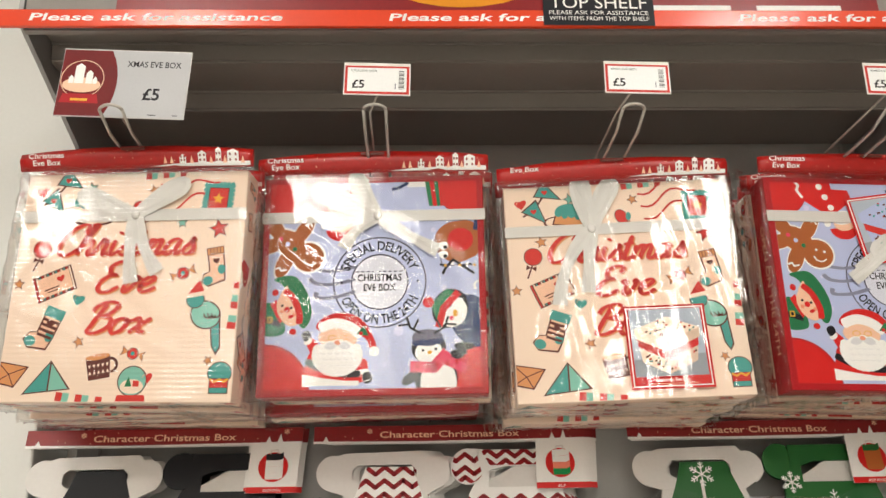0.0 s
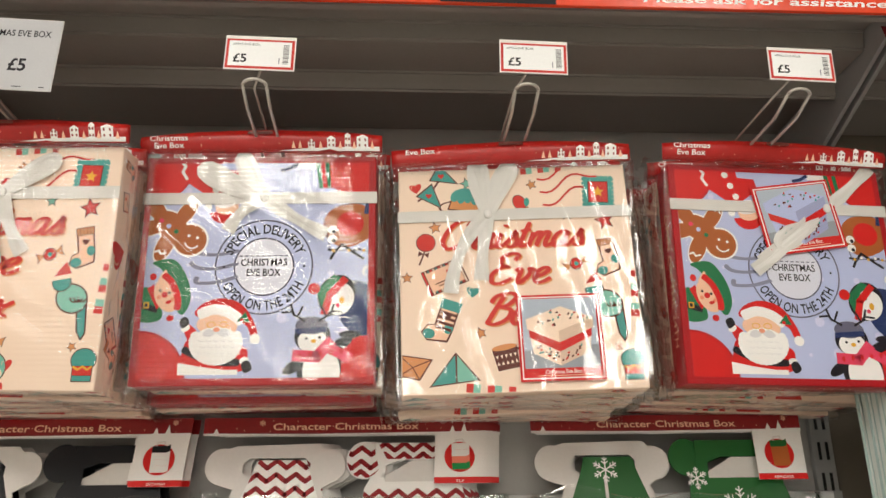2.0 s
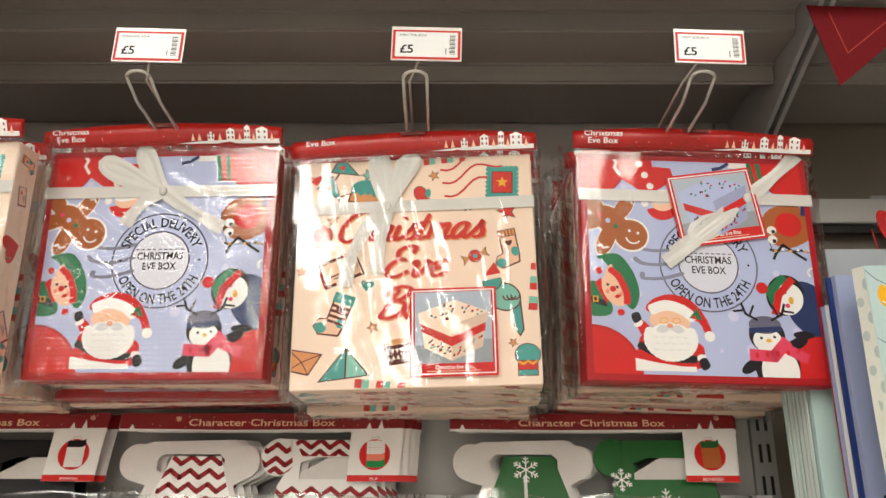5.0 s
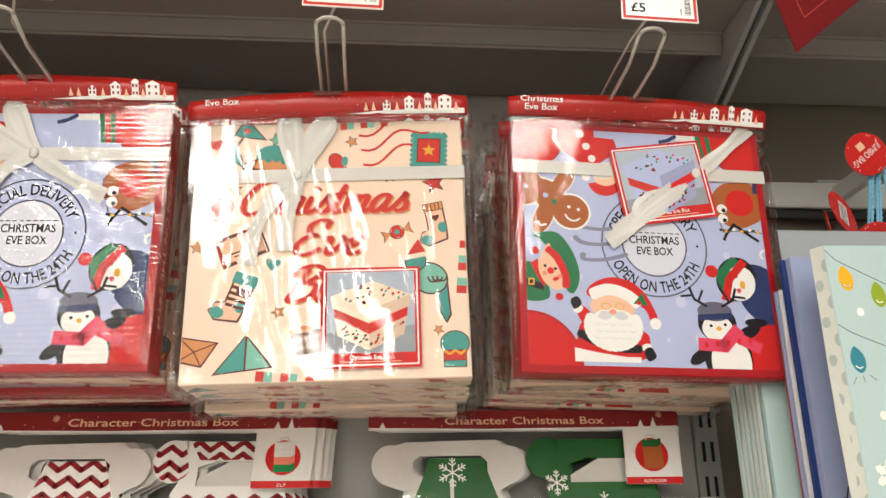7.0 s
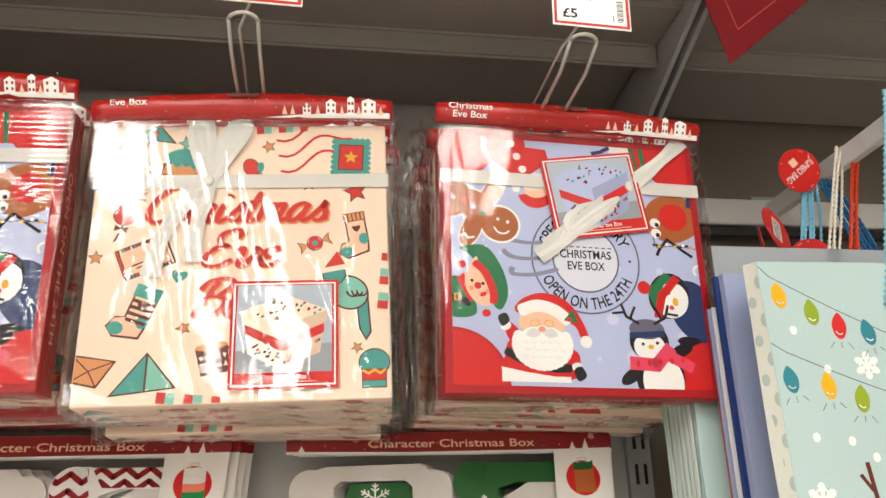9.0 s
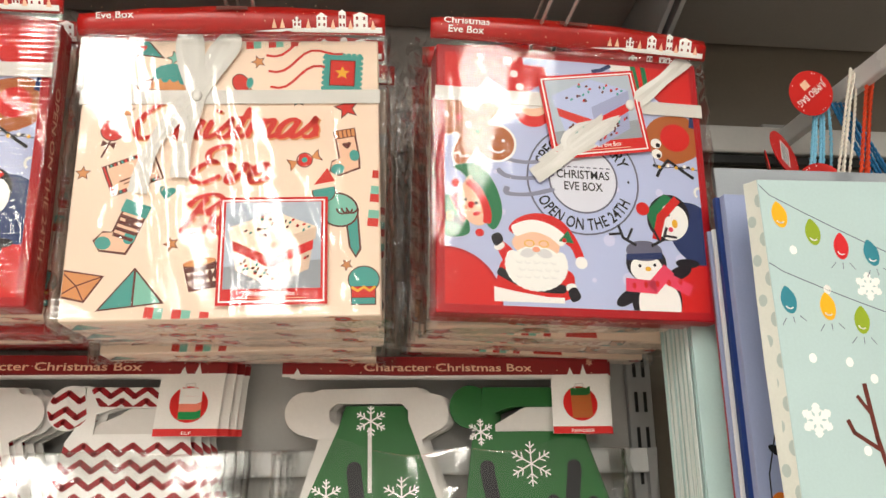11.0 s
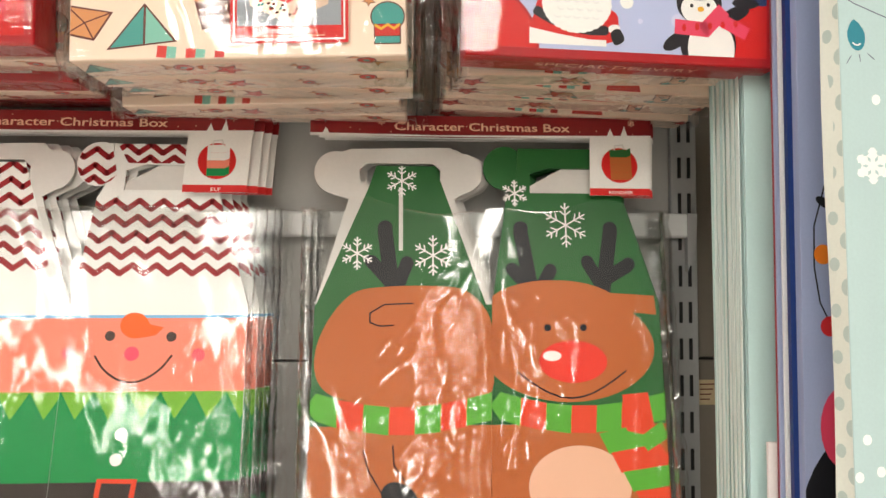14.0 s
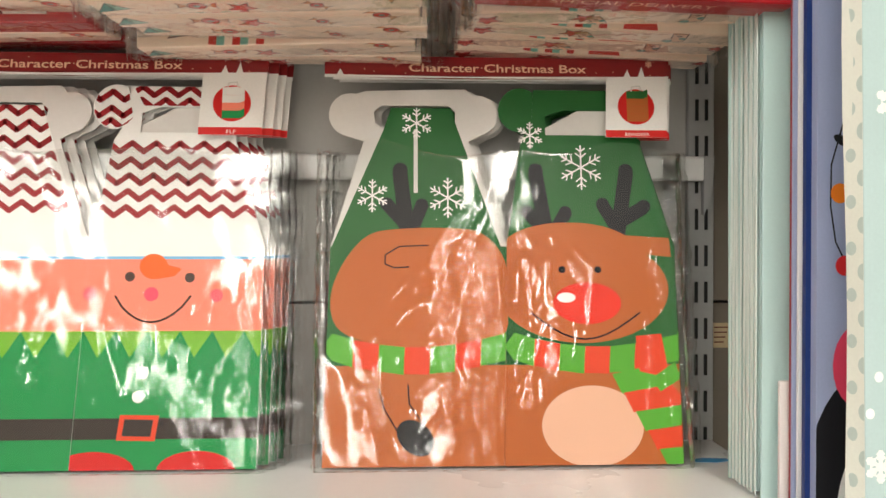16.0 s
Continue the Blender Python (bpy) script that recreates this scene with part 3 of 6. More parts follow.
def m_reindeer(a):
    a.oval(-0.02, 0.06, 0.44, 0.42, GINGER)
    a.oval(0.12, 0.1, 0.4, 0.4, GINGER, 0.3)
    a.oval(0.05, 0.1, 0.25, 0.24, BRIGHT_RED, 1)
    for z in (-0.02, -0.2):
        a.oval(-0.28, z, 0.09, 0.085, WHITE, 2, n=14)
        a.oval(-0.25, z - 0.03, 0.04, 0.04, BLACK, 3, n=8)
    for s in (-1, 1):
        a.stroke([(-0.1, -0.3), (-0.2 * s - 0.05, -0.48), (-0.3 * s, -0.58)], 0.05, BLACK, 1)
        a.stroke([(-0.14 * s - 0.07, -0.42), (-0.3 * s - 0.05, -0.4)], 0.045, BLACK, 1.2)
    a.stroke([(-0.45, 0.2), (-0.3, -0.44), (0.1, -0.4), (0.5, -0.46)], 0.018, SLATE, 1.5)
    for k in range(6):
        a.oval(-0.25 + 0.14 * k, -0.42 + 0.03 * (k % 2), 0.03, 0.03, (GOLD, WHITE)[k % 2], 2, n=8)
    a.poly([(0.3, 0.3), (0.55, 0.25), (0.5, 0.55), (0.34, 0.55)], NAVY, 1.6)


def m_elf(a):
    a.blob([(-0.37, 0.22), (-0.16, 0.14), (-0.03, -0.2), (-0.1, -0.33), (-0.38, -0.33), (-0.44, -0.05)], GREEN)
    a.poly([(-0.4, -0.02), (-0.38, -0.12), (-0.12, -0.2), (-0.1, -0.1)], BLACK, 0.5)
    a.rect(-0.34, -0.25, -0.12, -0.02, GOLD, 1)
    a.rect(-0.32, -0.27, -0.10, -0.04, BLACK, 1.3)
    a.poly([(-0.3, 0.2), (-0.2, 0.28), (-0.12, 0.06), (-0.06, -0.06), (-0.12, -0.14), (-0.2, 0.0)], BRIGHT_RED, 1)
    a.oval(-0.22, 0.4, 0.055, 0.06, BRIGHT_RED, 1, n=12)
    a.oval(0.1, -0.28, 0.06, 0.055, BRIGHT_RED, 1, n=12)
    a.blob([(-0.25, 0.63), (-0.08, 0.69), (0.14, 0.66), (0.34, 0.36), (0.41, 0.02), (0.31, -0.22), (0.19, -0.14), (0.12, 0.22), (-0.05, 0.46), (-0.14, 0.56)], GREEN, 2)
    a.oval(0.02, 0.09, 0.19, 0.29, BLUSH, 3, turn=24)
    a.blob([(-0.14, 0.34), (-0.02, 0.52), (0.0, 0.34)], BLUSH, 3.3)
    a.pen([(-0.06, 0.44), (0.09, 0.3), (0.2, 0.04), (0.2, -0.15)], 0.11, BRIGHT_RED, 4, 0.9)
    a.oval(-0.01, 0.1, 0.05, 0.05, BRIGHT_RED, 5, n=14)
    a.oval(-0.09, 0.17, 0.024, 0.024, BLACK, 5, n=8)
    a.oval(0.06, 0.13, 0.024, 0.024, BLACK, 5, n=8)
    a.oval(0.06, -0.02, 0.05, 0.03, BRIGHT_RED, 5, turn=20, n=12)
    for x, z in ((-0.1, 0.06), (0.12, 0.02)):
        a.oval(x, z, 0.035, 0.035, ink(240, 150, 120), 4.5, n=10)


def m_beard(a):
    """A red coat and cap with a big white beard."""
    a.blob([(-0.42, -0.1), (-0.3, 0.08), (0.3, -0.02), (0.36, -0.2), (0.26, -0.34), (-0.42, -0.34)], BRIGHT_RED)
    a.blob([(-0.32, 0.0), (-0.42, 0.18), (-0.36, 0.25), (-0.22, 0.1)], BRIGHT_RED, 0.3)
    a.oval(-0.4, 0.2, 0.06, 0.04, WHITE, 0.6, turn=30, n=14)
    a.blob([(-0.44, 0.2), (-0.48, 0.3), (-0.4, 0.34), (-0.36, 0.26)], BLACK, 0.8)
    a.blob([(0.27, -0.02), (0.36, -0.1), (0.37, -0.22), (0.28, -0.2)], BRIGHT_RED, 0.3)
    a.oval(0.33, -0.2, 0.06, 0.04, WHITE, 0.6, turn=15, n=14)
    a.blob([(0.3, -0.24), (0.38, -0.2), (0.43, -0.3), (0.34, -0.35)], BLACK, 0.8)
    a.pen([(-0.42, -0.05), (-0.2, -0.16), (0.05, -0.22), (0.28, -0.22)], 0.09, BLACK, 1, 1.0)
    a.poly([(-0.46, -0.22), (-0.2, -0.27), (0.1, -0.31), (0.26, -0.31), (0.26, -0.37), (-0.46, -0.37)], WHITE, 1.3)
    a.rect(-0.14, -0.04, -0.24, -0.15, GOLD, 1.6)
    a.blob([(-0.26, 0.34), (-0.24, 0.48), (-0.02, 0.57), (0.22, 0.52), (0.38, 0.36), (0.48, 0.12), (0.40, 0.10), (0.28, 0.26)], BRIGHT_RED, 2)
    a.oval(0.45, 0.06, 0.065, 0.065, WHITE, 3, n=18)
    a.oval(-0.02, 0.23, 0.25, 0.14, BLUSH, 3, turn=-6)
    a.pen([(-0.26, 0.36), (-0.06, 0.43), (0.14, 0.38), (0.29, 0.26)], 0.13, WHITE, 4, 1.0)
    for k in range(19):
        an = radians(158 + 224 * k / 18)
        a.oval(-0.02 + 0.27 * math.cos(an), 0.02 + 0.22 * math.sin(an), 0.06, 0.06, WHITE, 4.2 + 0.02 * k, n=12)
    a.oval(-0.02, 0.01, 0.28, 0.21, WHITE, 5)
    grey = ink(222, 220, 222)
    for k in range(15):
        x, z = -0.2 + 0.09 * (k % 5) + 0.03 * (k // 5 % 2), 0.06 - 0.075 * (k // 5)
        a.arc(x, z, 0.03, 0.03, 190, 330, 0.008, grey, 5.4, 5)
    for s in (-1, 1):
        a.blob([(-0.02, 0.15), (-0.02 + 0.1 * s, 0.19), (-0.02 + 0.17 * s, 0.12), (-0.02 + 0.08 * s, 0.09)], grey, 5.7)
    a.oval(-0.02, 0.18, 0.04, 0.03, ink(240, 160, 130), 6, n=12)
    for x in (-0.09, 0.06):
        a.arc(x, 0.24, 0.05, 0.035, 0, 360, 0.010, GOLD, 6, 12)
    a.poly([(0.22, 0.28), (0.32, 0.40), (0.38, 0.26)], GREEN, 6)
    a.oval(0.28, 0.29, 0.025, 0.025, BRIGHT_RED, 6.3, n=8)


def m_penguin(a):
    a.oval(-0.36, -0.26, 0.2, 0.09, BLACK, 0, turn=35)
    a.oval(0.42, 0.12, 0.2, 0.09, BLACK, 0, turn=25)
    a.oval(0.06, -0.28, 0.37, 0.42, BLACK, 0.3)
    a.oval(0.1, -0.34, 0.31, 0.38, WHITE, 1)
    a.oval(-0.06, 0.24, 0.3, 0.28, BLACK, 1.5)
    a.oval(-0.06, 0.16, 0.24, 0.2, WHITE, 2)
    a.oval(-0.04, 0.16, 0.045, 0.035, GOLD, 3, n=10)
    a.oval(-0.16, 0.2, 0.025, 0.025, BLACK, 3, n=8)
    a.oval(0.06, 0.22, 0.025, 0.025, BLACK, 3, n=8)
    a.stroke([(-0.34, -0.08), (0.02, -0.1), (0.24, 0.14)], 0.19, PINK, 4)
    a.stroke([(0.2, 0.05), (0.54, -0.12)], 0.17, PINK, 4.3)
    for k in range(5):
        a.oval(-0.26 + 0.17 * k, -0.09 + 0.02 * k, 0.03, 0.05, BRIGHT_RED, 5, n=8)
    a.oval(-0.08, 0.42, 0.27, 0.15, SLATE, 3)
    a.stroke([(-0.33, 0.32), (0.16, 0.36)], 0.09, NAVY, 4)
    for s in (-1, 1):
        a.stroke([(-0.08 + 0.12 * s, 0.5), (-0.08 + 0.3 * s, 0.6), (-0.08 + 0.36 * s, 0.78)], 0.04, BLACK, 4)
        a.stroke([(-0.08 + 0.24 * s, 0.57), (-0.08 + 0.16 * s, 0.74)], 0.035, BLACK, 4.2)
        a.stroke([(-0.08 + 0.33 * s, 0.66), (-0.08 + 0.5 * s, 0.64)], 0.035, BLACK, 4.4)


def m_navy_penguin(a):
    a.oval(0.18, -0.06, 0.33, 0.44, NAVY, 0, turn=25)
    a.oval(0.05, -0.46, 0.16, 0.06, BLACK, 0.2)
    a.oval(-0.16, 0.14, 0.28, 0.32, BLACK, 0.5, turn=-25)
    a.oval(-0.12, 0.08, 0.22, 0.25, WHITE, 1, turn=-25)
    a.oval(-0.08, 0.06, 0.04, 0.06, GOLD, 2, n=10)
    a.oval(-0.16, 0.18, 0.025, 0.025, BLACK, 2, n=8)
    a.oval(-0.14, -0.02, 0.035, 0.035, PINK, 2, n=8)
    a.poly([(-0.46, 0.2), (-0.34, -0.14), (-0.22, 0.3), (-0.02, 0.36), (-0.2, 0.46)], GREEN, 3)
    a.stroke([(-0.34, -0.14), (-0.26, 0.14), (-0.04, 0.38)], 0.11, BRIGHT_RED, 4)
    a.oval(-0.5, 0.24, 0.09, 0.09, BRIGHT_RED, 4, n=12)
    a.arc(0.3, 0.5, 0.07, 0.07, 0, 230, 0.035, WHITE, 1, 8)
    a.stroke([(0.36, 0.48), (0.34, 0.3)], 0.035, BRIGHT_RED, 1.2)
    a.stroke([(0.44, -0.02), (0.38, -0.3)], 0.025, WHITE, 2)


# ---- gift box packs ----
W, H, DEPTH = 0.281, 0.281, 0.040


def spot(u, v):
    """A place on the box front: u to the right, v down, both 0 to 1."""
    return (u - 0.5) * W, (1 - v) * H


EDGE = [(-W / 2 + 0.001, 0.001), (W / 2 - 0.001, 0.001), (W / 2 - 0.001, H - 0.001), (-W / 2 + 0.001, H - 0.001)]


def stamp_motif(carton, name, draw, u, v, size, turn=0.0, base=1, **kw):
    a = Art(EDGE)
    a.at(*spot(u, v), size * W, turn, base)
    draw(a, **kw)
    return a.build(name, carton)


PEACH_MOTIFS = (
    ("heart_motif", m_heart, .075, .085, .055, 8, {}), ("bunting_motif", m_bunting, .16, .08, .2, 0, {}), ("star_motif", m_star, .30, .07, .06, 15, {"c": MINT}),
    ("star_motif", m_star, .585, .085, .05, 20, {"c": TAN}), ("candy_strip_motif", m_strip, .63, .012, .18, 4, {}), ("wave_motif", m_waves, .75, .10, .26, 8, {}),
    ("postage_stamp_motif", m_stamp, .875, .13, .135, -3, {}), ("cake_motif", m_cake, .30, .165, .2, -8, {}), ("mitten_motif", m_mitten, .535, .185, .12, 25, {}),
    ("star_motif", m_star, .155, .275, .055, 10, {"c": TAN}), ("star_motif", m_star, .725, .235, .05, 5, {"c": MINT}), ("star_motif", m_star, .89, .265, .085, 12, {"c": RED}),
    ("lollipop_motif", m_lolly, .11, .36, .14, -12, {}), ("envelope_motif", m_envelope, .19, .50, .175, 22, {}), ("heart_motif", m_heart, .305, .57, .055, -10, {"c": TEAL}),
    ("stocking_motif", m_stocking, .895, .43, .15, 10, {}), ("sweet_motif", m_candy, .75, .46, .11, 20, {}), ("sock_motif", m_sock, .185, .70, .17, -20, {}),
    ("star_motif", m_star, .03, .50, .05, 0, {"c": TAN}), ("star_motif", m_star, .33, .75, .05, 20, {"c": TAN}), ("teal_cap_motif", m_perched, .86, .64, .2, 4, {}),
    ("mug_motif", m_mug, .43, .855, .125, 10, {}), ("paper_plane_motif", m_plane, .21, .90, .17, 6, {}), ("letter_motif", m_letter, .06, .87, .14, 0, {}),
    ("boot_motif", m_boot, .945, .90, .13, 0, {}), ("candy_strip_motif", m_strip, .985, .60, .2, 84, {}), ("candy_strip_motif", m_strip, .36, .985, .2, -6, {}),
    ("star_motif", m_star, .89, .83, .04, 30, {"c": TAN}), ("heart_motif", m_heart, .64, .90, .05, 10, {}), ("snow_globe_motif", m_globe, .58, .92, .15, 0, {}),
    ("sweet_motif", m_candy, .57, .80, .1, -15, {}))
LILAC_MOTIFS = (
    ("gingerbread_motif", m_ginger, .145, .33, .27, -14, {}), ("jumper_motif", m_jumper, .27, .09, .26, 0, {}), ("cap_motif", m_cap, .35, .23, .17, 10, {}),
    ("scarf_motif", m_scarf_top, .74, .09, .17, 0, {}), ("red_nose_motif", m_reindeer, .88, .335, .23, 0, {}), ("green_hat_motif", m_elf, .125, .645, .26, 0, {}),
    ("white_beard_motif", m_beard, .355, .83, .34, 0, {}), ("pink_scarf_motif", m_penguin, .76, .86, .25, 0, {}), ("navy_coat_motif", m_navy_penguin, .885, .665, .28, 0, {}))


def scatter_print(carton, m, width, depth, designs, seed):
    """Small motifs on an edge of the box, one print."""
    rnd = random.Random(seed)
    a = Art([(-width / 2, -depth), (width / 2, -depth), (width / 2, 0), (-width / 2, 0)])
    for k in range(5):
        a.at(-width / 2 + width * (k + rnd.random()) / 5, -depth * rnd.uniform(0.25, 0.75), rnd.uniform(0.022, 0.036), rnd.uniform(-60, 60), 1)
        rnd.choice(designs)(a)
    return a.build("edge_print", carton, m)


def postmark(carton):
    a = Art(EDGE)
    x, z = spot(.53, .50)
    a.base = 3
    a.oval(x, z, 0.125 * W, 0.125 * W, ink(226, 226, 238), 0, n=40)
    for r in (.205, .125):
        a.arc(x, z, r * W, r * W, 0, 360, 0.0018, SLATE, 0.4, 40)
    a.text("SPECIAL DELIVERY", 0, 0, 0.100, BLACK, 1, height=0.0118, bold=0.016, bend=(x, z, 0.0410, 90, False))
    a.text("OPEN ON THE 24TH", 0, 0, 0.120, BLACK, 1, height=0.0118, bold=0.016, bend=(x, z, 0.0530, 270, True))
    a.text("CHRISTMAS", x, z + 0.001, 0.055, BLACK, 2, height=0.0088, bold=0.014)
    a.text("EVE BOX", x, z - 0.0115, 0.040, BLACK, 2, height=0.0088, bold=0.014)
    for k in range(9):
        a.rect(x - 0.03 + 0.0068 * k, x - 0.0258 + 0.0068 * k, z + 0.0125, z + 0.0138, SLATE, 2)
    for s in (-1, 1):
        a.oval(x + s * 0.0475, z, 0.0014, 0.0014, BLACK, 2, n=8)
    wave = ink(142, 142, 166)
    for k in range(3):
        a.pen([(x - 0.098 + 0.010 * k, z + 0.024 - 0.018 * k), (x - 0.078, z + 0.017 - 0.018 * k), (x - 0.056, z + 0.015 - 0.017 * k), (x - 0.030, z + 0.020 - 0.016 * k)], 0.0062, wave, 0.6 + 0.1 * k, 0.6)
    a.build("postmark_print", carton)
    a = Art(EDGE)
    rnd = random.Random(4)
    pale = ink(214, 214, 242)
    for k in range(26):
        u, v = rnd.uniform(.05, .95), rnd.uniform(.1, .95)
        r = rnd.uniform(.002, .007)
        a.oval(*spot(u, v), r, r, pale, 0.3, n=12)
    a.build("snow_print", carton)


def ribbon_strip(bm, pts, width, thick=0.0006):
    """A flat band along 3D points that faces the front."""
    rows = []
    pts = [Vector(p) for p in pts]
    for i, p in enumerate(pts):
        d = (pts[min(i + 1, len(pts) - 1)] - pts[max(i - 1, 0)]).normalized()
        w = d.cross(Vector((0, -1, 0)))
        w = (w.normalized() if w.length > 0.05 else Vector((1, 0, 0))) * width / 2
        wf = 1 + 0.16 * math.sin(i * 0.9)
        rows.append([bm.verts.new(q) for q in (p - w * wf, p - w * 0.3 * wf + Vector((0, -0.0005, 0)), p + w * 0.3 * wf + Vector((0, 0.0003, 0)), p + w * wf, p + w * wf + Vector((0, thick, 0)), p - w * wf + Vector((0, thick, 0)))])
    for a, b in zip(rows, rows[1:]):
        for k in range(6):
            bm.faces.new((a[k], a[(k + 1) % 6], b[(k + 1) % 6], b[k])).smooth = False
    bm.faces.new(rows[0])
    bm.faces.new(rows[-1][::-1])
    bmesh.ops.recalc_face_normals(bm, faces=bm.faces)


SATIN = material("white_satin", S(232, 229, 224), 0.32, vary=0.07, scale=40, bump=0.2, grain=900)
sheer, weave = SATIN.node_tree.nodes.new("ShaderNodeBsdfTransparent"), SATIN.node_tree.nodes.new("ShaderNodeMixShader")
weave.inputs[0].default_value = 0.84
SATIN.node_tree.links.new(sheer.outputs[0], weave.inputs[1])
SATIN.node_tree.links.new(SATIN.node_tree.nodes["Principled BSDF"].outputs[0], weave.inputs[2])
SATIN.node_tree.links.new(weave.outputs[0], SATIN.node_tree.nodes["Material Output"].inputs["Surface"])


def ribbon_and_bow(pack, u, v, loops, tails):
    """The band round the box, with a bow whose loops and tails go out at given turns and lengths."""
    x, z = spot(u, v)
    bm = bmesh.new()
    box(bm, -W / 2 - 0.0016, W / 2 + 0.0016, -0.0022, -0.0014, z - 0.0075, z + 0.0075, 0.0003, 1)
    part("ribbon", bm, SATIN, pack, "flat white satin ribbon")
    for turn, length in loops:
        c, s = math.cos(radians(turn)), math.sin(radians(turn))
        bm = bmesh.new()
        out = []
        for k in range(15):
            f = k / 14
            along = length * math.sin(math.pi * f) ** 0.8
            across = length * 0.09 * math.sin(2 * math.pi * f)
            out.append((x + c * along - s * across, -0.0030 - 0.0022 * math.sin(math.pi * f) - 0.0006 * f, z + s * along + c * across))
        ribbon_strip(bm, out, 0.0155)
        part("bow_loop", bm, SATIN, pack)
    for turn, length, bend in tails:
        bm = bmesh.new()
        out = []
        for k in range(10):
            f = k / 9
            t = radians(turn + bend * f)
            out.append((x + math.cos(t) * length * f, -0.0036 - 0.002 * math.sin(3 * f), z + math.sin(t) * length * f))
        ribbon_strip(bm, out, 0.0155)
        part("bow_tail", bm, SATIN, pack)
    bm = bmesh.new()
    bmesh.ops.create_uvsphere(bm, u_segments=12, v_segments=8, radius=1, matrix=Matrix.LocRotScale((x, -0.0050, z), None, (0.0052, 0.0022, 0.0062)))
    for f in bm.faces:
        f.smooth = True
    part("bow_knot", bm, SATIN, pack)


def film_material(name, ripple, seed, crease=14.0, stretch=0.4, fold=9.0, streak=0.5, gloss=1.35):
    m = bpy.data.materials.new(name)
    m.use_nodes = True
    nt = m.node_tree
    n, l = nt.nodes, nt.links
    n.remove(n["Principled BSDF"])
    out = n["Material Output"]
    clear, shine, mix = n.new("ShaderNodeBsdfTransparent"), n.new("ShaderNodeBsdfGlossy"), n.new("ShaderNodeMixShader")
    clear.inputs["Color"].default_value = (0.985, 0.985, 0.98, 1)
    shine.inputs["Roughness"].default_value = 0.06
    fres, gain = n.new("ShaderNodeFresnel"), n.new("ShaderNodeMath")
    fres.inputs["IOR"].default_value = 1.5
    gain.operation, gain.inputs[1].default_value, gain.use_clamp = "MULTIPLY", gloss, True
    co, mp = n.new("ShaderNodeTexCoord"), n.new("ShaderNodeMapping")
    mp.inputs["Location"].default_value = (seed, seed * 0.7, 0)
    mp.inputs["Scale"].default_value = (1.0, 1.0, stretch)
    l.new(co.outputs["Object"], mp.inputs["Vector"])
    folds = []
    for scale, detail, bend, sharp in ((fold, 0.6, 0.9, 0.07), (fold * 4.2, 0.0, 1.6, 0.12)):
        tex, turn = n.new("ShaderNodeTexNoise"), n.new("ShaderNodeMath")
        tex.inputs["Scale"].default_value, tex.inputs["Detail"].default_value, tex.inputs["Distortion"].default_value = scale, detail, bend
        turn.operation, turn.inputs[1].default_value = "PINGPONG", sharp
        l.new(mp.outputs[0], tex.inputs["Vector"])
        l.new(tex.outputs["Fac"], turn.inputs[0])
        folds.append(turn)
    # fine streaks gather in a few places only
    where, few, part_of = n.new("ShaderNodeTexNoise"), n.new("ShaderNodeMapRange"), n.new("ShaderNodeMath")
    where.inputs["Scale"].default_value = 7.0
    few.inputs["From Min"].default_value, few.inputs["From Max"].default_value, few.inputs["To Max"].default_value = 0.5, 0.66, streak
    part_of.operation = "MULTIPLY"
    l.new(mp.outputs[0], where.inputs["Vector"])
    l.new(where.outputs["Fac"], few.inputs["Value"])
    l.new(folds[1].outputs[0], part_of.inputs[0])
    l.new(few.outputs[0], part_of.inputs[1])
    both = n.new("ShaderNodeMath")
    both.operation = "ADD"
    l.new(folds[0].outputs[0], both.inputs[0])
    l.new(part_of.outputs[0], both.inputs[1])
    wave = n.new("ShaderNodeTexWave")
    wave.bands_direction = "Z"
    wave.inputs["Scale"].default_value, wave.inputs["Distortion"].default_value, wave.inputs["Detail"].default_value = 53, 0.5, 1
    l.new(co.outputs["Object"], wave.inputs["Vector"])
    mask = n.new("ShaderNodeTexNoise")
    mask.inputs["Scale"].default_value = 9
    l.new(mp.outputs[0], mask.inputs["Vector"])
    mr = n.new("ShaderNodeMapRange")
    mr.inputs["From Min"].default_value, mr.inputs["From Max"].default_value, mr.inputs["To Max"].default_value = 0.34, 0.52, ripple
    l.new(mask.outputs["Fac"], mr.inputs["Value"])
    rip = n.new("ShaderNodeMath")
    rip.operation = "MULTIPLY"
    l.new(wave.outputs["Fac"], rip.inputs[0])
    l.new(mr.outputs[0], rip.inputs[1])
    add = n.new("ShaderNodeMath")
    add.operation = "MULTIPLY_ADD"
    add.inputs[1].default_value = crease
    l.new(both.outputs[0], add.inputs[0])
    l.new(rip.outputs[0], add.inputs[2])
    bp = n.new("ShaderNodeBump")
    bp.inputs["Strength"].default_value, bp.inputs["Distance"].default_value = 0.8, 0.0016
    l.new(add.outputs[0], bp.inputs["Height"])
    l.new(bp.outputs[0], shine.inputs["Normal"])
    l.new(bp.outputs[0], fres.inputs["Normal"])
    l.new(fres.outputs[0], gain.inputs[0])
    most = n.new("ShaderNodeMath")
    most.operation, most.inputs[1].default_value = "MINIMUM", 0.42
    l.new(gain.outputs[0], most.inputs[0])
    l.new(most.outputs[0], mix.inputs[0])
    l.new(clear.outputs[0], mix.inputs[1])
    l.new(shine.outputs[0], mix.inputs[2])
    l.new(mix.outputs[0], out.inputs["Surface"])
    return m


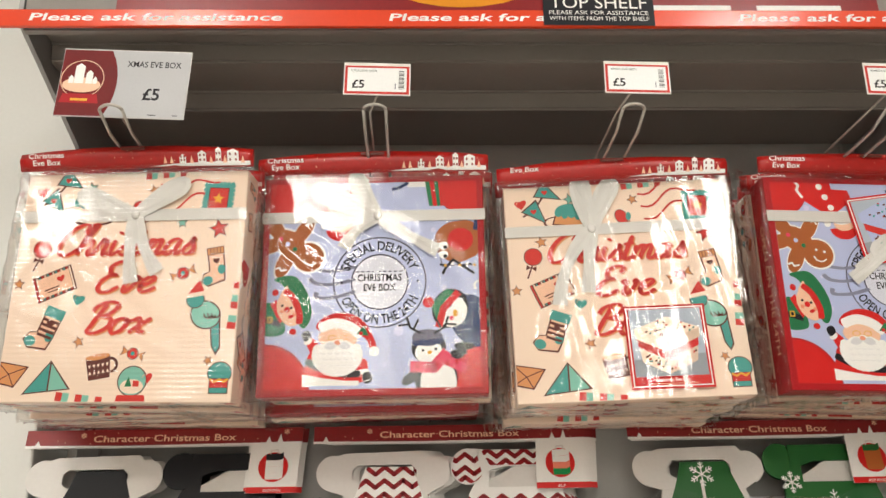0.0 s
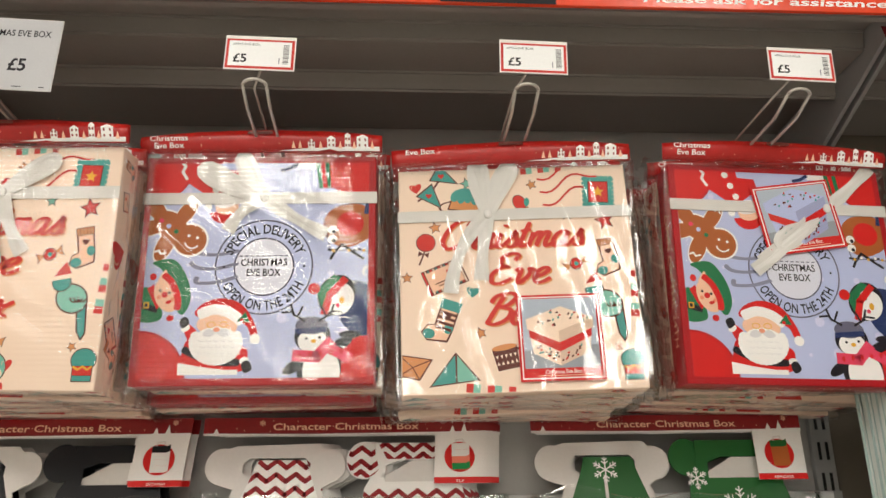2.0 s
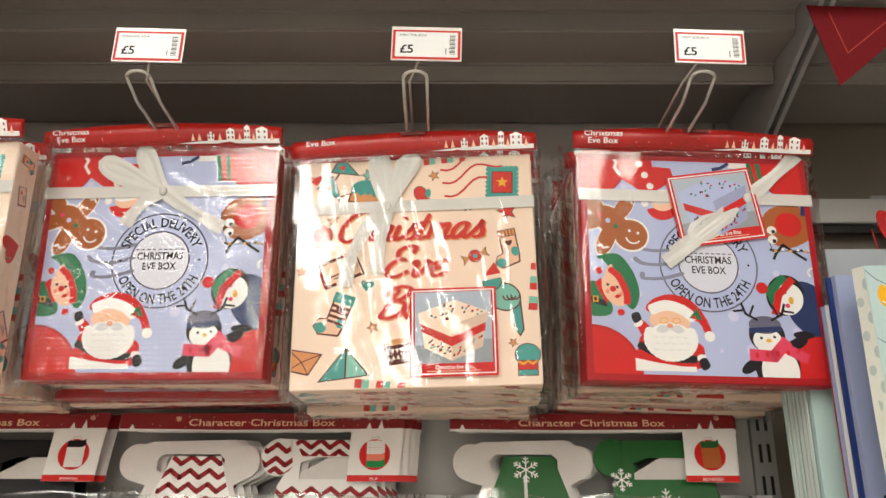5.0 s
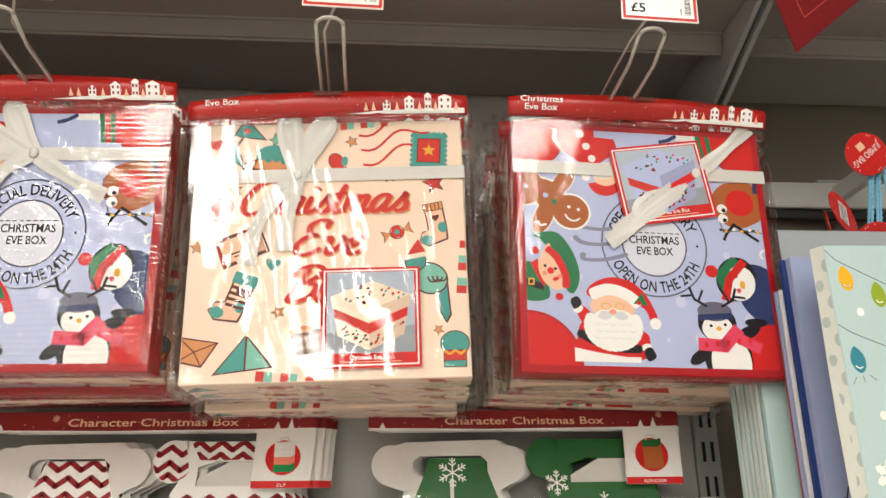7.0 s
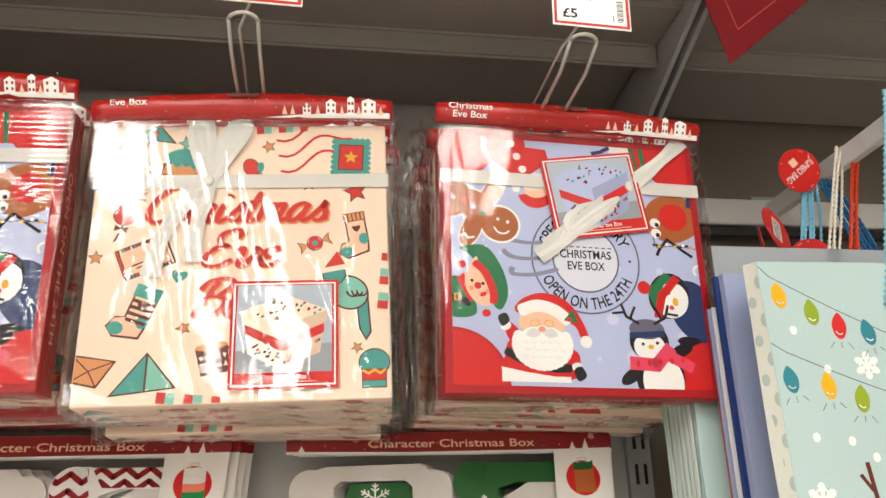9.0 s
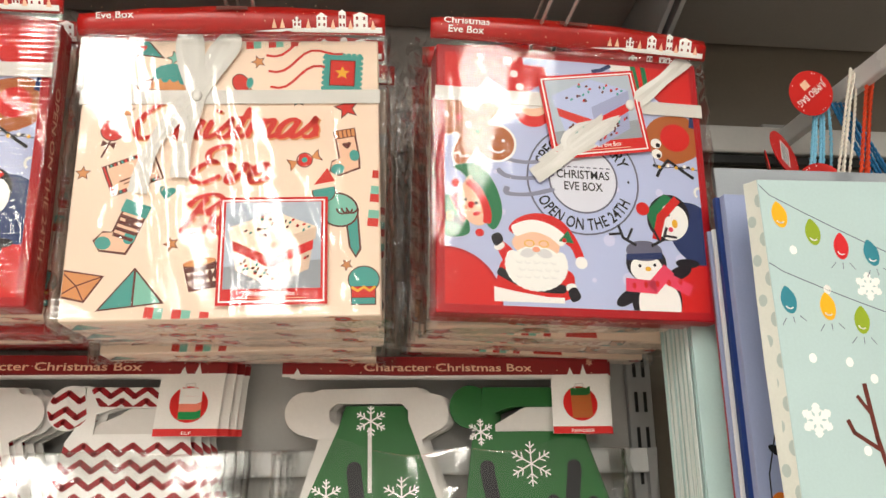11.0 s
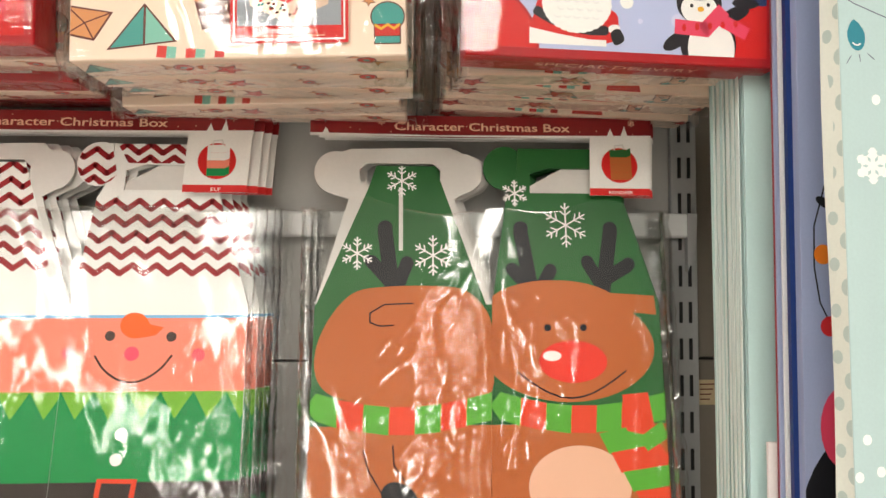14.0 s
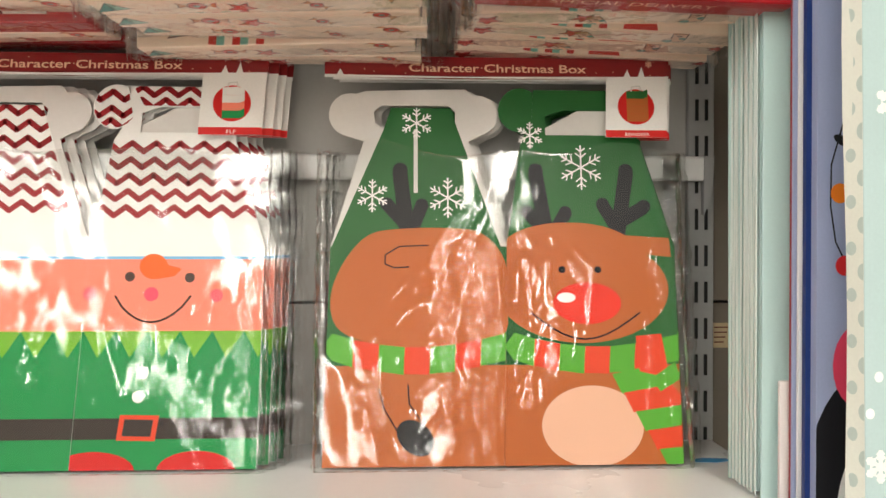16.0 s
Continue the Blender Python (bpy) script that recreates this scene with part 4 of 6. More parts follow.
FILM_A = film_material("clear_film", 0.11, 3.1, 1.2, 0.4, 9.0, 0.6, 1.45)
FILM_C = film_material("clear_film_streaked", 0.015, 5.3, 1.1, 0.22, 10.0, 0.5, 1.5)
FILM_D = film_material("clear_film_smooth", 0.01, 9.4, 0.5, 0.5, 7.0, 0.3, 0.9)
FILM_B = film_material("clear_film_sleeve", 0.0, 7.7, 0.5, 0.3, 9.0, 0.5, 1.5)
FILMS = {1: FILM_A, 2: FILM_A, 3: FILM_C, 4: FILM_D}


def fold_lines(seed, groups):
    """Folds in a sheet of film: start, direction, length, height and the breadth of both flanks. Each group: how many, where
    (x and z), the turn and its scatter, the length, the height and the breadth."""
    rnd = random.Random(seed)
    out = []
    for n, xs, zs, (turn, scatter), lengths, heights, broad in groups:
        for _ in range(n):
            t = radians(turn + rnd.uniform(-scatter, scatter))
            out.append((rnd.uniform(*xs), rnd.uniform(*zs), math.cos(t), math.sin(t), rnd.uniform(*lengths), rnd.uniform(*heights), rnd.uniform(*broad), rnd.uniform(*broad), rnd.uniform(0, 9)))
    return out


def fold_height(x, z, folds):
    """How far the film stands out at places x and z (arrays): rounded crests with uneven flanks, dying out at both ends."""
    h = np.zeros_like(x)
    for px, pz, c, s, length, high, wa, wb, wob in folds:
        along = ((x - px) * c + (z - pz) * s) / length
        d = -(x - px) * s + (z - pz) * c + 0.0022 * np.sin(along * 7 + wob) + 0.0009 * np.sin(along * 23 + 2 * wob)
        fade = np.sqrt(np.clip(4 * along * (1 - along), 0, 1))
        h += high * fade * (0.5 + 0.5 * np.cos(math.pi * np.clip(np.where(d > 0, d / wa, -d / wb), 0, 1)))
    return h


def film_bag(pack, width, height, depth, film, seed, folds=(), n=170, nz=170, rough=0.0007, top=0.0, name="film_bag", slack=1.0, sag=0.0, brow=0.0):
    """A crinkled clear bag: a folded front that bridges from edge to edge and wraps back round the sides."""
    off = Vector((seed * 3.7, seed * 1.3, seed))
    edge = [1 + 0.16 * k / 7 for k in range(1, 8)]
    across, upward = ([-e for e in reversed(edge)] + [-1 + 2 * k / c for k in range(c + 1)] + edge for c in (n, nz))
    u, v = np.meshgrid(across, upward)
    x, z = np.clip(u, -1, 1) * width / 2, height / 2 + np.clip(v, -1, 1) * height / 2
    flat = np.clip(np.minimum(1 - np.abs(u), 1 - np.abs(v)) / 0.06, 0, 1)
    lift = fold_height(x, z, folds) * flat
    m, rows = len(across), len(upward)
    verts = []
    for j in range(rows):
        for i in range(m):
            px, pz, uu, vv = float(x[j, i]), float(z[j, i]), float(u[j, i]), float(v[j, i])
            back = max(0, abs(uu) - 1) + max(0, -vv - 1)
            p = Vector((px * 14, pz * 9, 0)) + off
            ridge = max(0, 1 - abs(noise.noise(p)) * 2.2)
            fine = noise.noise(p * 3.1 + Vector((back * 40, 0, 5)))
            y = -0.0050 - sag * (1 - pz / height) - brow * max(0, pz / height - 0.64) ** 1.3 - rough * ridge - 0.0003 * fine - float(lift[j, i])
            if back > 0:
                sharp = 1 - 2 * abs(noise.noise(p * 5.2 + Vector((back * 60, 3, 1))))
                y += back / 0.16 * depth * 0.95
                spread = slack * (0.006 * fine + 0.005 * sharp) * (1 if abs(uu) > 1 else 0.45)
                px += math.copysign(0.003 + spread, px) if abs(uu) > 1 else 0.002 * fine
                pz -= (0.003 + spread) if vv < -1 else 0
            verts.append((px, y, pz + max(0, vv - 1) * top + 0.6 * brow * noise.noise(Vector((px * 11, seed, 4))) * max(0, vv) ** 3))
    faces = [(j * m + i, j * m + i + 1, (j + 1) * m + i + 1, (j + 1) * m + i) for j in range(rows - 1) for i in range(m - 1)]
    me = bpy.data.meshes.new(name)
    me.from_pydata(verts, [], faces)
    me.materials.append(film)
    me.polygons.foreach_set("use_smooth", [True] * len(faces))
    ob = new(name, me)
    ob.parent = pack
    ob["label"] = "clear crinkled plastic film"
    return ob


def film_seam(pack, x, z0, z1, y, film, seed, out=0.012):
    """The loose crumpled edge of the film, folded to and fro."""
    bm = bmesh.new()
    rows = []
    for k in range(111):
        z = z0 + (z1 - z0) * k / 110
        a = noise.noise(Vector((seed, z * 60, 0)))
        b = noise.noise(Vector((seed + 9, z * 95, 0)))
        c = 1 - 2 * abs(noise.noise(Vector((seed + 4, z * 42, 2))))
        row = [(x * 0.97, y + 0.004, z)]
        for f, g in ((0.35, b), (0.7, -c), (1.0, a)):
            row.append((x + math.copysign(out * f * (1 + 0.32 * a), x), y + 0.008 * g, z + 0.003 * b * f))
        rows.append([bm.verts.new(p) for p in row])
    for a, b in zip(rows, rows[1:]):
        for k in range(3):
            bm.faces.new((a[k], a[k + 1], b[k + 1], b[k])).smooth = k != 1
    return part("film_seam", bm, film, pack, "crimped edge of clear film")


HEADER_RED = material("header_red", S(176, 26, 22), 0.34, vary=0.16, scale=14, bump=0.05, coat=0.08)
HEADER_DARK = material("header_maroon", S(142, 22, 28), 0.34, vary=0.14, scale=18, bump=0.05, coat=0.1)


def header_card(pack, lines, seed):
    """The arched red card that closes the bag and hangs on the hook."""
    rise = lambda x: 0.021 + 0.006 * (1 - (x / 0.148) ** 2)
    bulge = lambda x: -0.013 - 0.006 * (1 - (x / 0.148) ** 2)
    bm = bmesh.new()
    n = 28
    cols = []
    for k in range(n + 1):
        x = -0.148 + 0.296 * k / n
        wob = 0.0015 * noise.noise(Vector((x * 30, seed, 0)))
        cols.append([bm.verts.new(p) for p in ((x, bulge(x) * 0.55 + wob, H + 0.002), (x, bulge(x) + wob, H + 0.002 + rise(x) * 0.6), (x, bulge(x) * 0.8 + wob, H + 0.002 + rise(x)), (x, bulge(x) * 0.8 + 0.002, H + 0.002 + rise(x)), (x, bulge(x) * 0.55 + 0.002, H + 0.002))])
    for a, b in zip(cols, cols[1:]):
        for k in range(5):
            bm.faces.new((a[k], b[k], b[(k + 1) % 5], a[(k + 1) % 5])).smooth = k < 2
    bm.faces.new(cols[0])
    bm.faces.new(cols[-1][::-1])
    bmesh.ops.recalc_face_normals(bm, faces=bm.faces)
    card = part("header_card", bm, HEADER_RED, pack, "glossy red card header")
    a = Art()
    words, houses, trees = [], [], []
    z0 = H + 0.003
    for s, zz in zip(lines, (0.0125, 0.0045) if len(lines) > 1 else (0.012,)):
        aw = Art()
        aw.at(-0.112, z0 + zz).text(s, 0, 0, 0.0052 * len(s), WHITE, 2, height=0.0062, bold=0.012)
        words.append(aw)
    a.at(0, 0)
    specks = Art()
    for k in range(22):
        rnd = random.Random(k + seed * 50)
        specks.oval(rnd.uniform(-0.14, 0.14), z0 + rnd.uniform(0.004, 0.026), 0.0006, 0.0006, BLUSH, 1, n=6)
    a.poly([(0.02, z0), (0.145, z0), (0.145, z0 + 0.005), (0.09, z0 + 0.004), (0.05, z0 + 0.0025)], WHITE, 2)
    hill = a
    for x, w, h in ((0.062, 0.008, 0.009), (0.086, 0.010, 0.013), (0.106, 0.007, 0.017), (0.124, 0.014, 0.015)):
        a = Art()
        houses.append(a)
        a.rect(x - w / 2, x + w / 2, z0 + 0.003, z0 + h, WHITE, 3)
        a.poly([(x - w / 2 - 0.0008, z0 + h), (x + w / 2 + 0.0008, z0 + h), (x, z0 + h + 0.004)], WHITE, 3)
        for q in range(2):
            for r in range(2):
                a.rect(x - w / 4 + q * w / 2 - 0.001, x - w / 4 + q * w / 2 + 0.001, z0 + 0.005 + r * h * 0.4, z0 + 0.0075 + r * h * 0.4, HEADER_DARK, 4)
    a = hill
    for x in (0.04, 0.048, 0.073, 0.097, 0.114, 0.136):
        a = Art()
        trees.append(a)
        a.poly([(x - 0.0025, z0 + 0.003), (x + 0.0025, z0 + 0.003), (x, z0 + 0.011)], BLUSH, 3)
    # Flat brown bar that puts in the dark of the punched hook hole.
    slot = Art()
    a = hill
    slot.rect(-0.015, 0.015, z0 + 0.0185, z0 + 0.0225, BROWN, 3)
    # the printing and the slot's dark bar follow the card's bulge
    for art in (a, specks, slot, *words, *houses, *trees):
        art.v = [(x, min(bulge(x) * 0.55 + (bulge(x) * 0.45) * (z - H - 0.002) / (rise(x) * 0.6), 0) + y - 0.0006 if (z - H - 0.002) < rise(x) * 0.6 else bulge(x) + y - 0.0016, z) for x, y, z in art.v]
        made = art.build("hill_print" if art is a else "speck_print" if art is specks else "hook_slot_dark" if art is slot else "house_print" if art in houses else "tree_print" if art in trees else "header_lettering", card)
        if art is specks:
            made["kind"] = "stuff"
    return card


def photo_card(pack, u, v, wide, tall, turn, lid, body, level=14):
    """The small red-framed product card."""
    x, z = spot(u, v)
    bm = bmesh.new()
    box(bm, -wide / 2, wide / 2, -0.0006, 0.0, -tall / 2, tall / 2)
    card = part("product_card", bm, BRIGHT_RED, pack, "small red-framed product card")
    card.matrix_local = pose(x, -0.0035, z, 0, turn, 0)
    a = Art()
    a.at(0, 0, wide, 0, 1)
    h = tall / wide
    a.rect(-.475, .475, -h / 2 + .025, h / 2 - .025, WHITE, 3)
    a.rect(-.46, .46, -h / 2 + .04, h / 2 - .04, BRIGHT_RED, 4)
    a.rect(-.44, .44, -h / 2 + .15, h / 2 - .05, ink(186, 196, 210), 5)
    a.poly([(-.44, -h / 2 + .15), (.44, -h / 2 + .15), (.44, -.1), (-.44, -.16)], ink(160, 164, 172), 6)
    shade = ink(226, 198, 176) if body == CREAM else ink(166, 170, 206)
    a.poly([(-.36, .02), (-.02, -.16), (-.02, -.345), (-.33, -.19)], body, 7)
    a.poly([(.36, .02), (-.02, -.16), (-.02, -.345), (.33, -.19)], shade, 7)
    a.poly([(-.37, .10), (-.02, -.07), (-.02, -.18), (-.365, .0)], RED, 8)
    a.poly([(.37, .10), (-.02, -.07), (-.02, -.18), (.365, .0)], BRIGHT_RED, 8)
    a.poly([(-.40, .22), (-.02, .07), (-.02, -.07), (-.39, .10)], lid, 9)
    a.poly([(.40, .22), (-.02, .07), (-.02, -.07), (.39, .10)], shade, 9)
    a.poly([(-.40, .22), (.02, .37), (.40, .22), (-.02, .07)], lid, 10)
    rnd = random.Random(8)
    for k in range(70):
        px = rnd.uniform(-.34, .34)
        pz = rnd.choice((rnd.uniform(.12, .32), rnd.uniform(-.30, -.20) + abs(px) * 0.42))
        if pz > 0.05 and abs(px) / .4 + abs(pz - .22) / .15 > .92:
            continue
        a.oval(px, pz, .018, .011, (BROWN, RED, TEAL, BROWN)[k % 4], 12, turn=rnd.uniform(0, 90), n=7)
    a.text("Christmas Eve Box", 0, -h / 2 + .085, .42, WHITE, 6, height=.045, bold=.01)
    a.rect(-.3, .3, -h / 2 + .058, -h / 2 + .066, BLUSH, 6)
    a.build("card_print", card, pose(0, -0.0007, 0))
    return card


# folds of each bag's front: steep zigzags low down, long near-upright ones, or hardly any
PACK_FOLDS = {
    1: ((8, (-0.14, 0.14), (0.04, 0.26), (-60, 40), (0.08, 0.22), (0.0006, 0.0016), (0.014, 0.030)),
        (16, (-0.13, 0.13), (0.10, 0.26), (-62, 22), (0.04, 0.10), (0.00022, 0.00055), (0.004, 0.009)),
        (18, (-0.13, 0.10), (0.03, 0.16), (58, 18), (0.03, 0.09), (0.00022, 0.00055), (0.004, 0.008)),
        (70, (0.0, 0.13), (0.02, 0.20), (74, 24), (0.02, 0.06), (8e-05, 0.00025), (0.0024, 0.005)),
        (40, (-0.14, 0.02), (0.02, 0.24), (60, 40), (0.02, 0.06), (8e-05, 0.00025), (0.003, 0.006)),
        (7, (-0.14, 0.0), (0.08, 0.24), (-25, 14), (0.08, 0.16), (0.0008, 0.0018), (0.008, 0.018))),
    2: ((8, (-0.14, 0.14), (0.04, 0.26), (-60, 40), (0.08, 0.22), (0.0006, 0.0016), (0.014, 0.030)),
        (20, (-0.13, 0.10), (0.02, 0.13), (56, 16), (0.03, 0.08), (0.00022, 0.00055), (0.004, 0.008)),
        (14, (0.02, 0.13), (0.06, 0.22), (-74, 14), (0.05, 0.12), (0.00022, 0.00055), (0.004, 0.008)),
        (60, (-0.14, 0.13), (0.01, 0.18), (62, 22), (0.02, 0.06), (8e-05, 0.00025), (0.0024, 0.005)),
        (7, (-0.13, 0.02), (0.10, 0.22), (-38, 10), (0.10, 0.18), (0.0008, 0.0018), (0.008, 0.018))),
    3: ((7, (-0.12, 0.12), (0.16, 0.27), (-80, 14), (0.08, 0.22), (0.0006, 0.0016), (0.014, 0.030)),
        (15, (-0.10, 0.11), (0.21, 0.28), (-79, 8), (0.14, 0.26), (0.00022, 0.00055), (0.004, 0.008)),
        (12, (-0.13, -0.02), (0.06, 0.16), (62, 16), (0.03, 0.08), (0.00016, 0.00044), (0.003, 0.007)),
        (36, (-0.13, 0.12), (0.02, 0.27), (-80, 12), (0.02, 0.08), (4e-05, 0.00017), (0.0024, 0.0045)),
        (12, (-0.02, 0.12), (0.02, 0.12), (-84, 14), (0.03, 0.07), (0.00013, 0.00034), (0.003, 0.006))),
    4: ((5, (-0.135, -0.11), (0.16, 0.27), (-88, 6), (0.06, 0.16), (0.00013, 0.00025), (0.003, 0.005)),
        (10, (-0.10, 0.13), (0.02, 0.27), (-70, 40), (0.01, 0.04), (4e-05, 8e-05), (0.003, 0.005)))}


def gift_box_pack(design, label, bow, card=None, lines=("Christmas", "Eve Box"), seed=1):
    pack = empty("gift_box_pack", Matrix.Identity(4))
    bm = bmesh.new()
    box(bm, -W / 2, W / 2, 0, DEPTH, 0, H, 0.0012, 1)
    under = Matrix.Rotation(radians(90), 4, "X")
    left = Matrix.Translation((-W / 2, 0, 0)) @ Matrix.Rotation(radians(-90), 4, "Z")
    right = Matrix.Translation((W / 2, 0, 0)) @ Matrix.Rotation(radians(90), 4, "Z")
    if design == "peach":
        carton = part("carton", bm, CREAM, pack, "peach printed card box")
        for name, draw, u, v, size, turn, kw in PEACH_MOTIFS:
            if name == "snow_globe_motif" and card:
                continue
            stamp_motif(carton, name, draw, u, v, size, turn, **kw)
        for dx, dz, c, g in ((0.0016, -0.0016, TAN, 10), (0, 0, RED, 11)):
            for s, u, v, w, h in (("Christmas", .50, .375, .62, .135), ("Eve", .505, .538, .255, .130), ("Box", .485, .715, .27, .132)):
                a = Art(EDGE)
                a.at(dx, dz)
                x, z = spot(u, v)
                script(a, s, x, z, w * W, h * W, 0.0062, c, g)
                a.build("title_print" if c == RED else "title_shadow_print", carton)
        scatter_print(carton, under, W, DEPTH, (m_stocking, m_envelope, m_mug, m_star, m_candy, m_plane), seed)
        scatter_print(carton, right @ Matrix.Translation((0, 0, H / 2)) @ Matrix.Rotation(radians(-90), 4, "Y"), H, DEPTH, (m_stocking, m_star, m_envelope, m_heart, m_candy), seed + 5)
        scatter_print(carton, left @ Matrix.Translation((0, 0, H / 2)) @ Matrix.Rotation(radians(90), 4, "Y"), H, DEPTH, (m_stocking, m_star, m_envelope, m_heart, m_candy), seed + 6)
    else:
        carton = part("carton", bm, DEEP_RED, pack, "red and lilac printed card box")
        a = Art(EDGE)
        b = 0.030
        a.rect(-W / 2 + b * W, W / 2 - b * W, b * H, (1 - b) * H, LILAC, 0)
        a.build("panel_print", carton)
        rim = [(-W / 2 + b * W, b * H), (W / 2 - b * W, b * H), (W / 2 - b * W, (1 - b) * H), (-W / 2 + b * W, (1 - b) * H)]
        for u, v, r in ((.05, .05, .155), (.95, .04, .17), (.03, .97, .2), (.985, .985, .21)):
            a = Art(rim)
            x, z = spot(u, v)
            a.oval(x, z, r * W, r * W, DEEP_RED, 1, n=40)
            a.oval(x, z, r * W * 0.96, r * W * 0.96, BRIGHT_RED, 2, n=40)
            a.build("bauble_motif", carton)
        postmark(carton)
        for name, draw, u, v, size, turn, kw in LILAC_MOTIFS:
            aa = Art(rim)
            aa.at(*spot(u, v), size * W, turn, 4)
            draw(aa, **kw)
            aa.build(name, carton)
        for m, s in ((left, 1), (right, -1)):
            a = Art()
            a.at(-s * DEPTH * 0.5, H * 0.47, 1, -90, 1)
            a.text("OPEN ON THE 24TH", 0, -0.005, 0.17, BLUSH, 1, height=0.0105)
            a.build("spine_print", carton, m)
        a = Art()
        a.at(0, -DEPTH * 0.6).text("SPECIAL DELIVERY", 0, 0, 0.15, BLUSH, 1, height=0.010)
        a.build("edge_print", carton, under)
    ribbon_and_bow(pack, *bow)
    if card:
        photo_card(pack, *card)
    header_card(pack, lines, seed)
    film_bag(pack, W + 0.012, H + 0.008, DEPTH, FILMS[seed], seed + 0.5, fold_lines(seed + 30, PACK_FOLDS[seed]), n=210, slack=0.5, sag=(0, 0.012, 0.012, 0, 0)[seed])
    bm = bmesh.new()
    rows = []
    for k in range(91):
        x = -0.150 + 0.300 * k / 90
        p, q = noise.noise(Vector((x * 70, seed, 1))), noise.noise(Vector((x * 110, seed, 8)))
        rows.append([bm.verts.new((x, -0.0075 + 0.003 * q, H - 0.009 + 0.002 * p)), bm.verts.new((x, -0.0120 + 0.004 * p, H - 0.004)), bm.verts.new((x, -0.0075 + 0.004 * q, H)), bm.verts.new((x, -0.0125 + 0.003 * p, H + 0.005 + 0.002 * q))])
    for r0, r1 in zip(rows, rows[1:]):
        for k in range(3):
            bm.faces.new((r0[k], r1[k], r1[k + 1], r0[k + 1])).smooth = k != 1
    part("film_fold", bm, FILMS[seed], pack, "crumpled fold of film under the header")
    for s in (-1, 1):
        film_seam(pack, s * (W / 2 + 0.006), -0.004, H + 0.024, DEPTH * 0.9, FILMS[seed], seed + s, 0.019)
    return tagged(pack, label, "gift box", "gift box packs on hooks")


STACKS = (
    ("peach", -0.350, 0.952, 1.5672, (2.8, 1.8, -6.5), ("peach printed gift box with white bow in clear film", (.52, .20, ((160, .075), (35, .07)), ((262, .085, 10), (285, .08, 10))), None, ("Christmas", "Eve Box"), 1)),
    ("lilac", -0.0541, 0.986, 1.5765, (2.4, 0.2, -3.0), ("red and lilac gift box with white bow in clear film", (.52, .195, ((155, .085), (120, .06)), ((205, .06, 20), (322, .09, 6))), None, ("Christmas", "Eve Box"), 2)),
    ("peach", 0.2585, 0.9591, 1.5631, (-2.0, -1.1, -3.7), ("peach Christmas Eve gift box with bow and product card in film", (.385, .225, ((100, .07), (65, .07)), ((222, .11, 22), (258, .085, 4))), (.655, .78, .098, .102, 0, CREAM, CREAM), ("Eve Box",), 3)),
    ("lilac", 0.590, 0.9753, 1.5713, (-0.4, 1.0, 2.1), ("red and lilac Christmas Eve gift box with tilted product card", (.72, .20, ((217, .085),), ((38, .090, 4), (223, .135, -4), (215, .12, 3))), (.58, .245, .105, .092, -9, LILAC, LILAC), ("Christmas", "Eve Box"), 4)),
)
rng = random.Random(11)
packs = [gift_box_pack(design, args[0], args[1], args[2], args[3], args[4]) for design, cx, cy, cz, rot, args in STACKS]
for k, (design, cx, cy, cz, (tilt, roll, yaw), args) in enumerate(STACKS):
    packs[k].matrix_world = pose(cx, cy, cz, tilt, roll, yaw)
    for j in range(1, 5):
        other = packs[k] if j % 2 == 0 and k != 3 else packs[(0, 2, 2, 0)[k]]
        copy_thing(other, pose(cx + rng.uniform(-0.008, 0.008), cy + 0.048 * j + 0.004, cz + rng.uniform(-0.004, 0.004) - 0.001 * j, tilt * 0.6, roll * 0.5 + rng.uniform(-1.5, 1.5), yaw * 0.7 + rng.uniform(-1.0, 1.0)))


# ---- hooks and their price tickets ----
TICKET_RED, PAPER = ink(206, 56, 48), ink(246, 246, 246, 0.25)


def hook(x, label_z=1.93):
    ob = empty("display_hook", pose(x, BACK, 1.874))
    for s in (-1, 1):
        bm = bmesh.new()
        tube(bm, [(s * 0.013, -0.014, 0), (s * 0.013, -0.36, 0.003), (s * 0.013, -0.398, 0.014)], 0.0019)
        part("prong", bm, WIRE, ob)
    bm = bmesh.new()
    tube(bm, [(0.013 * math.cos(radians(a)) * (1 if abs(math.cos(radians(a))) > 0.99 else 0.95), -0.398 - 0.006 * math.sin(radians(a)), 0.014 + 0.004 * math.sin(radians(a))) for a in range(0, 181, 30)], 0.0019)
    part("prong_end", bm, WIRE, ob)
    bm = bmesh.new()
    tube(bm, [(-0.010, -0.014, 0.03), (-0.008, -0.355, 0.034), (0.004, -0.383, 0.046)], 0.0015)
    part("ticket_arm", bm, WIRE, ob)
    boxed("back_plate", (-0.02, 0.02, -0.013, -0.001, -0.02, 0.04), STEEL, ob, 0.002)
    return tagged(ob, "double-pronged grey wire display hook on the back rail", "hook", "display hooks")


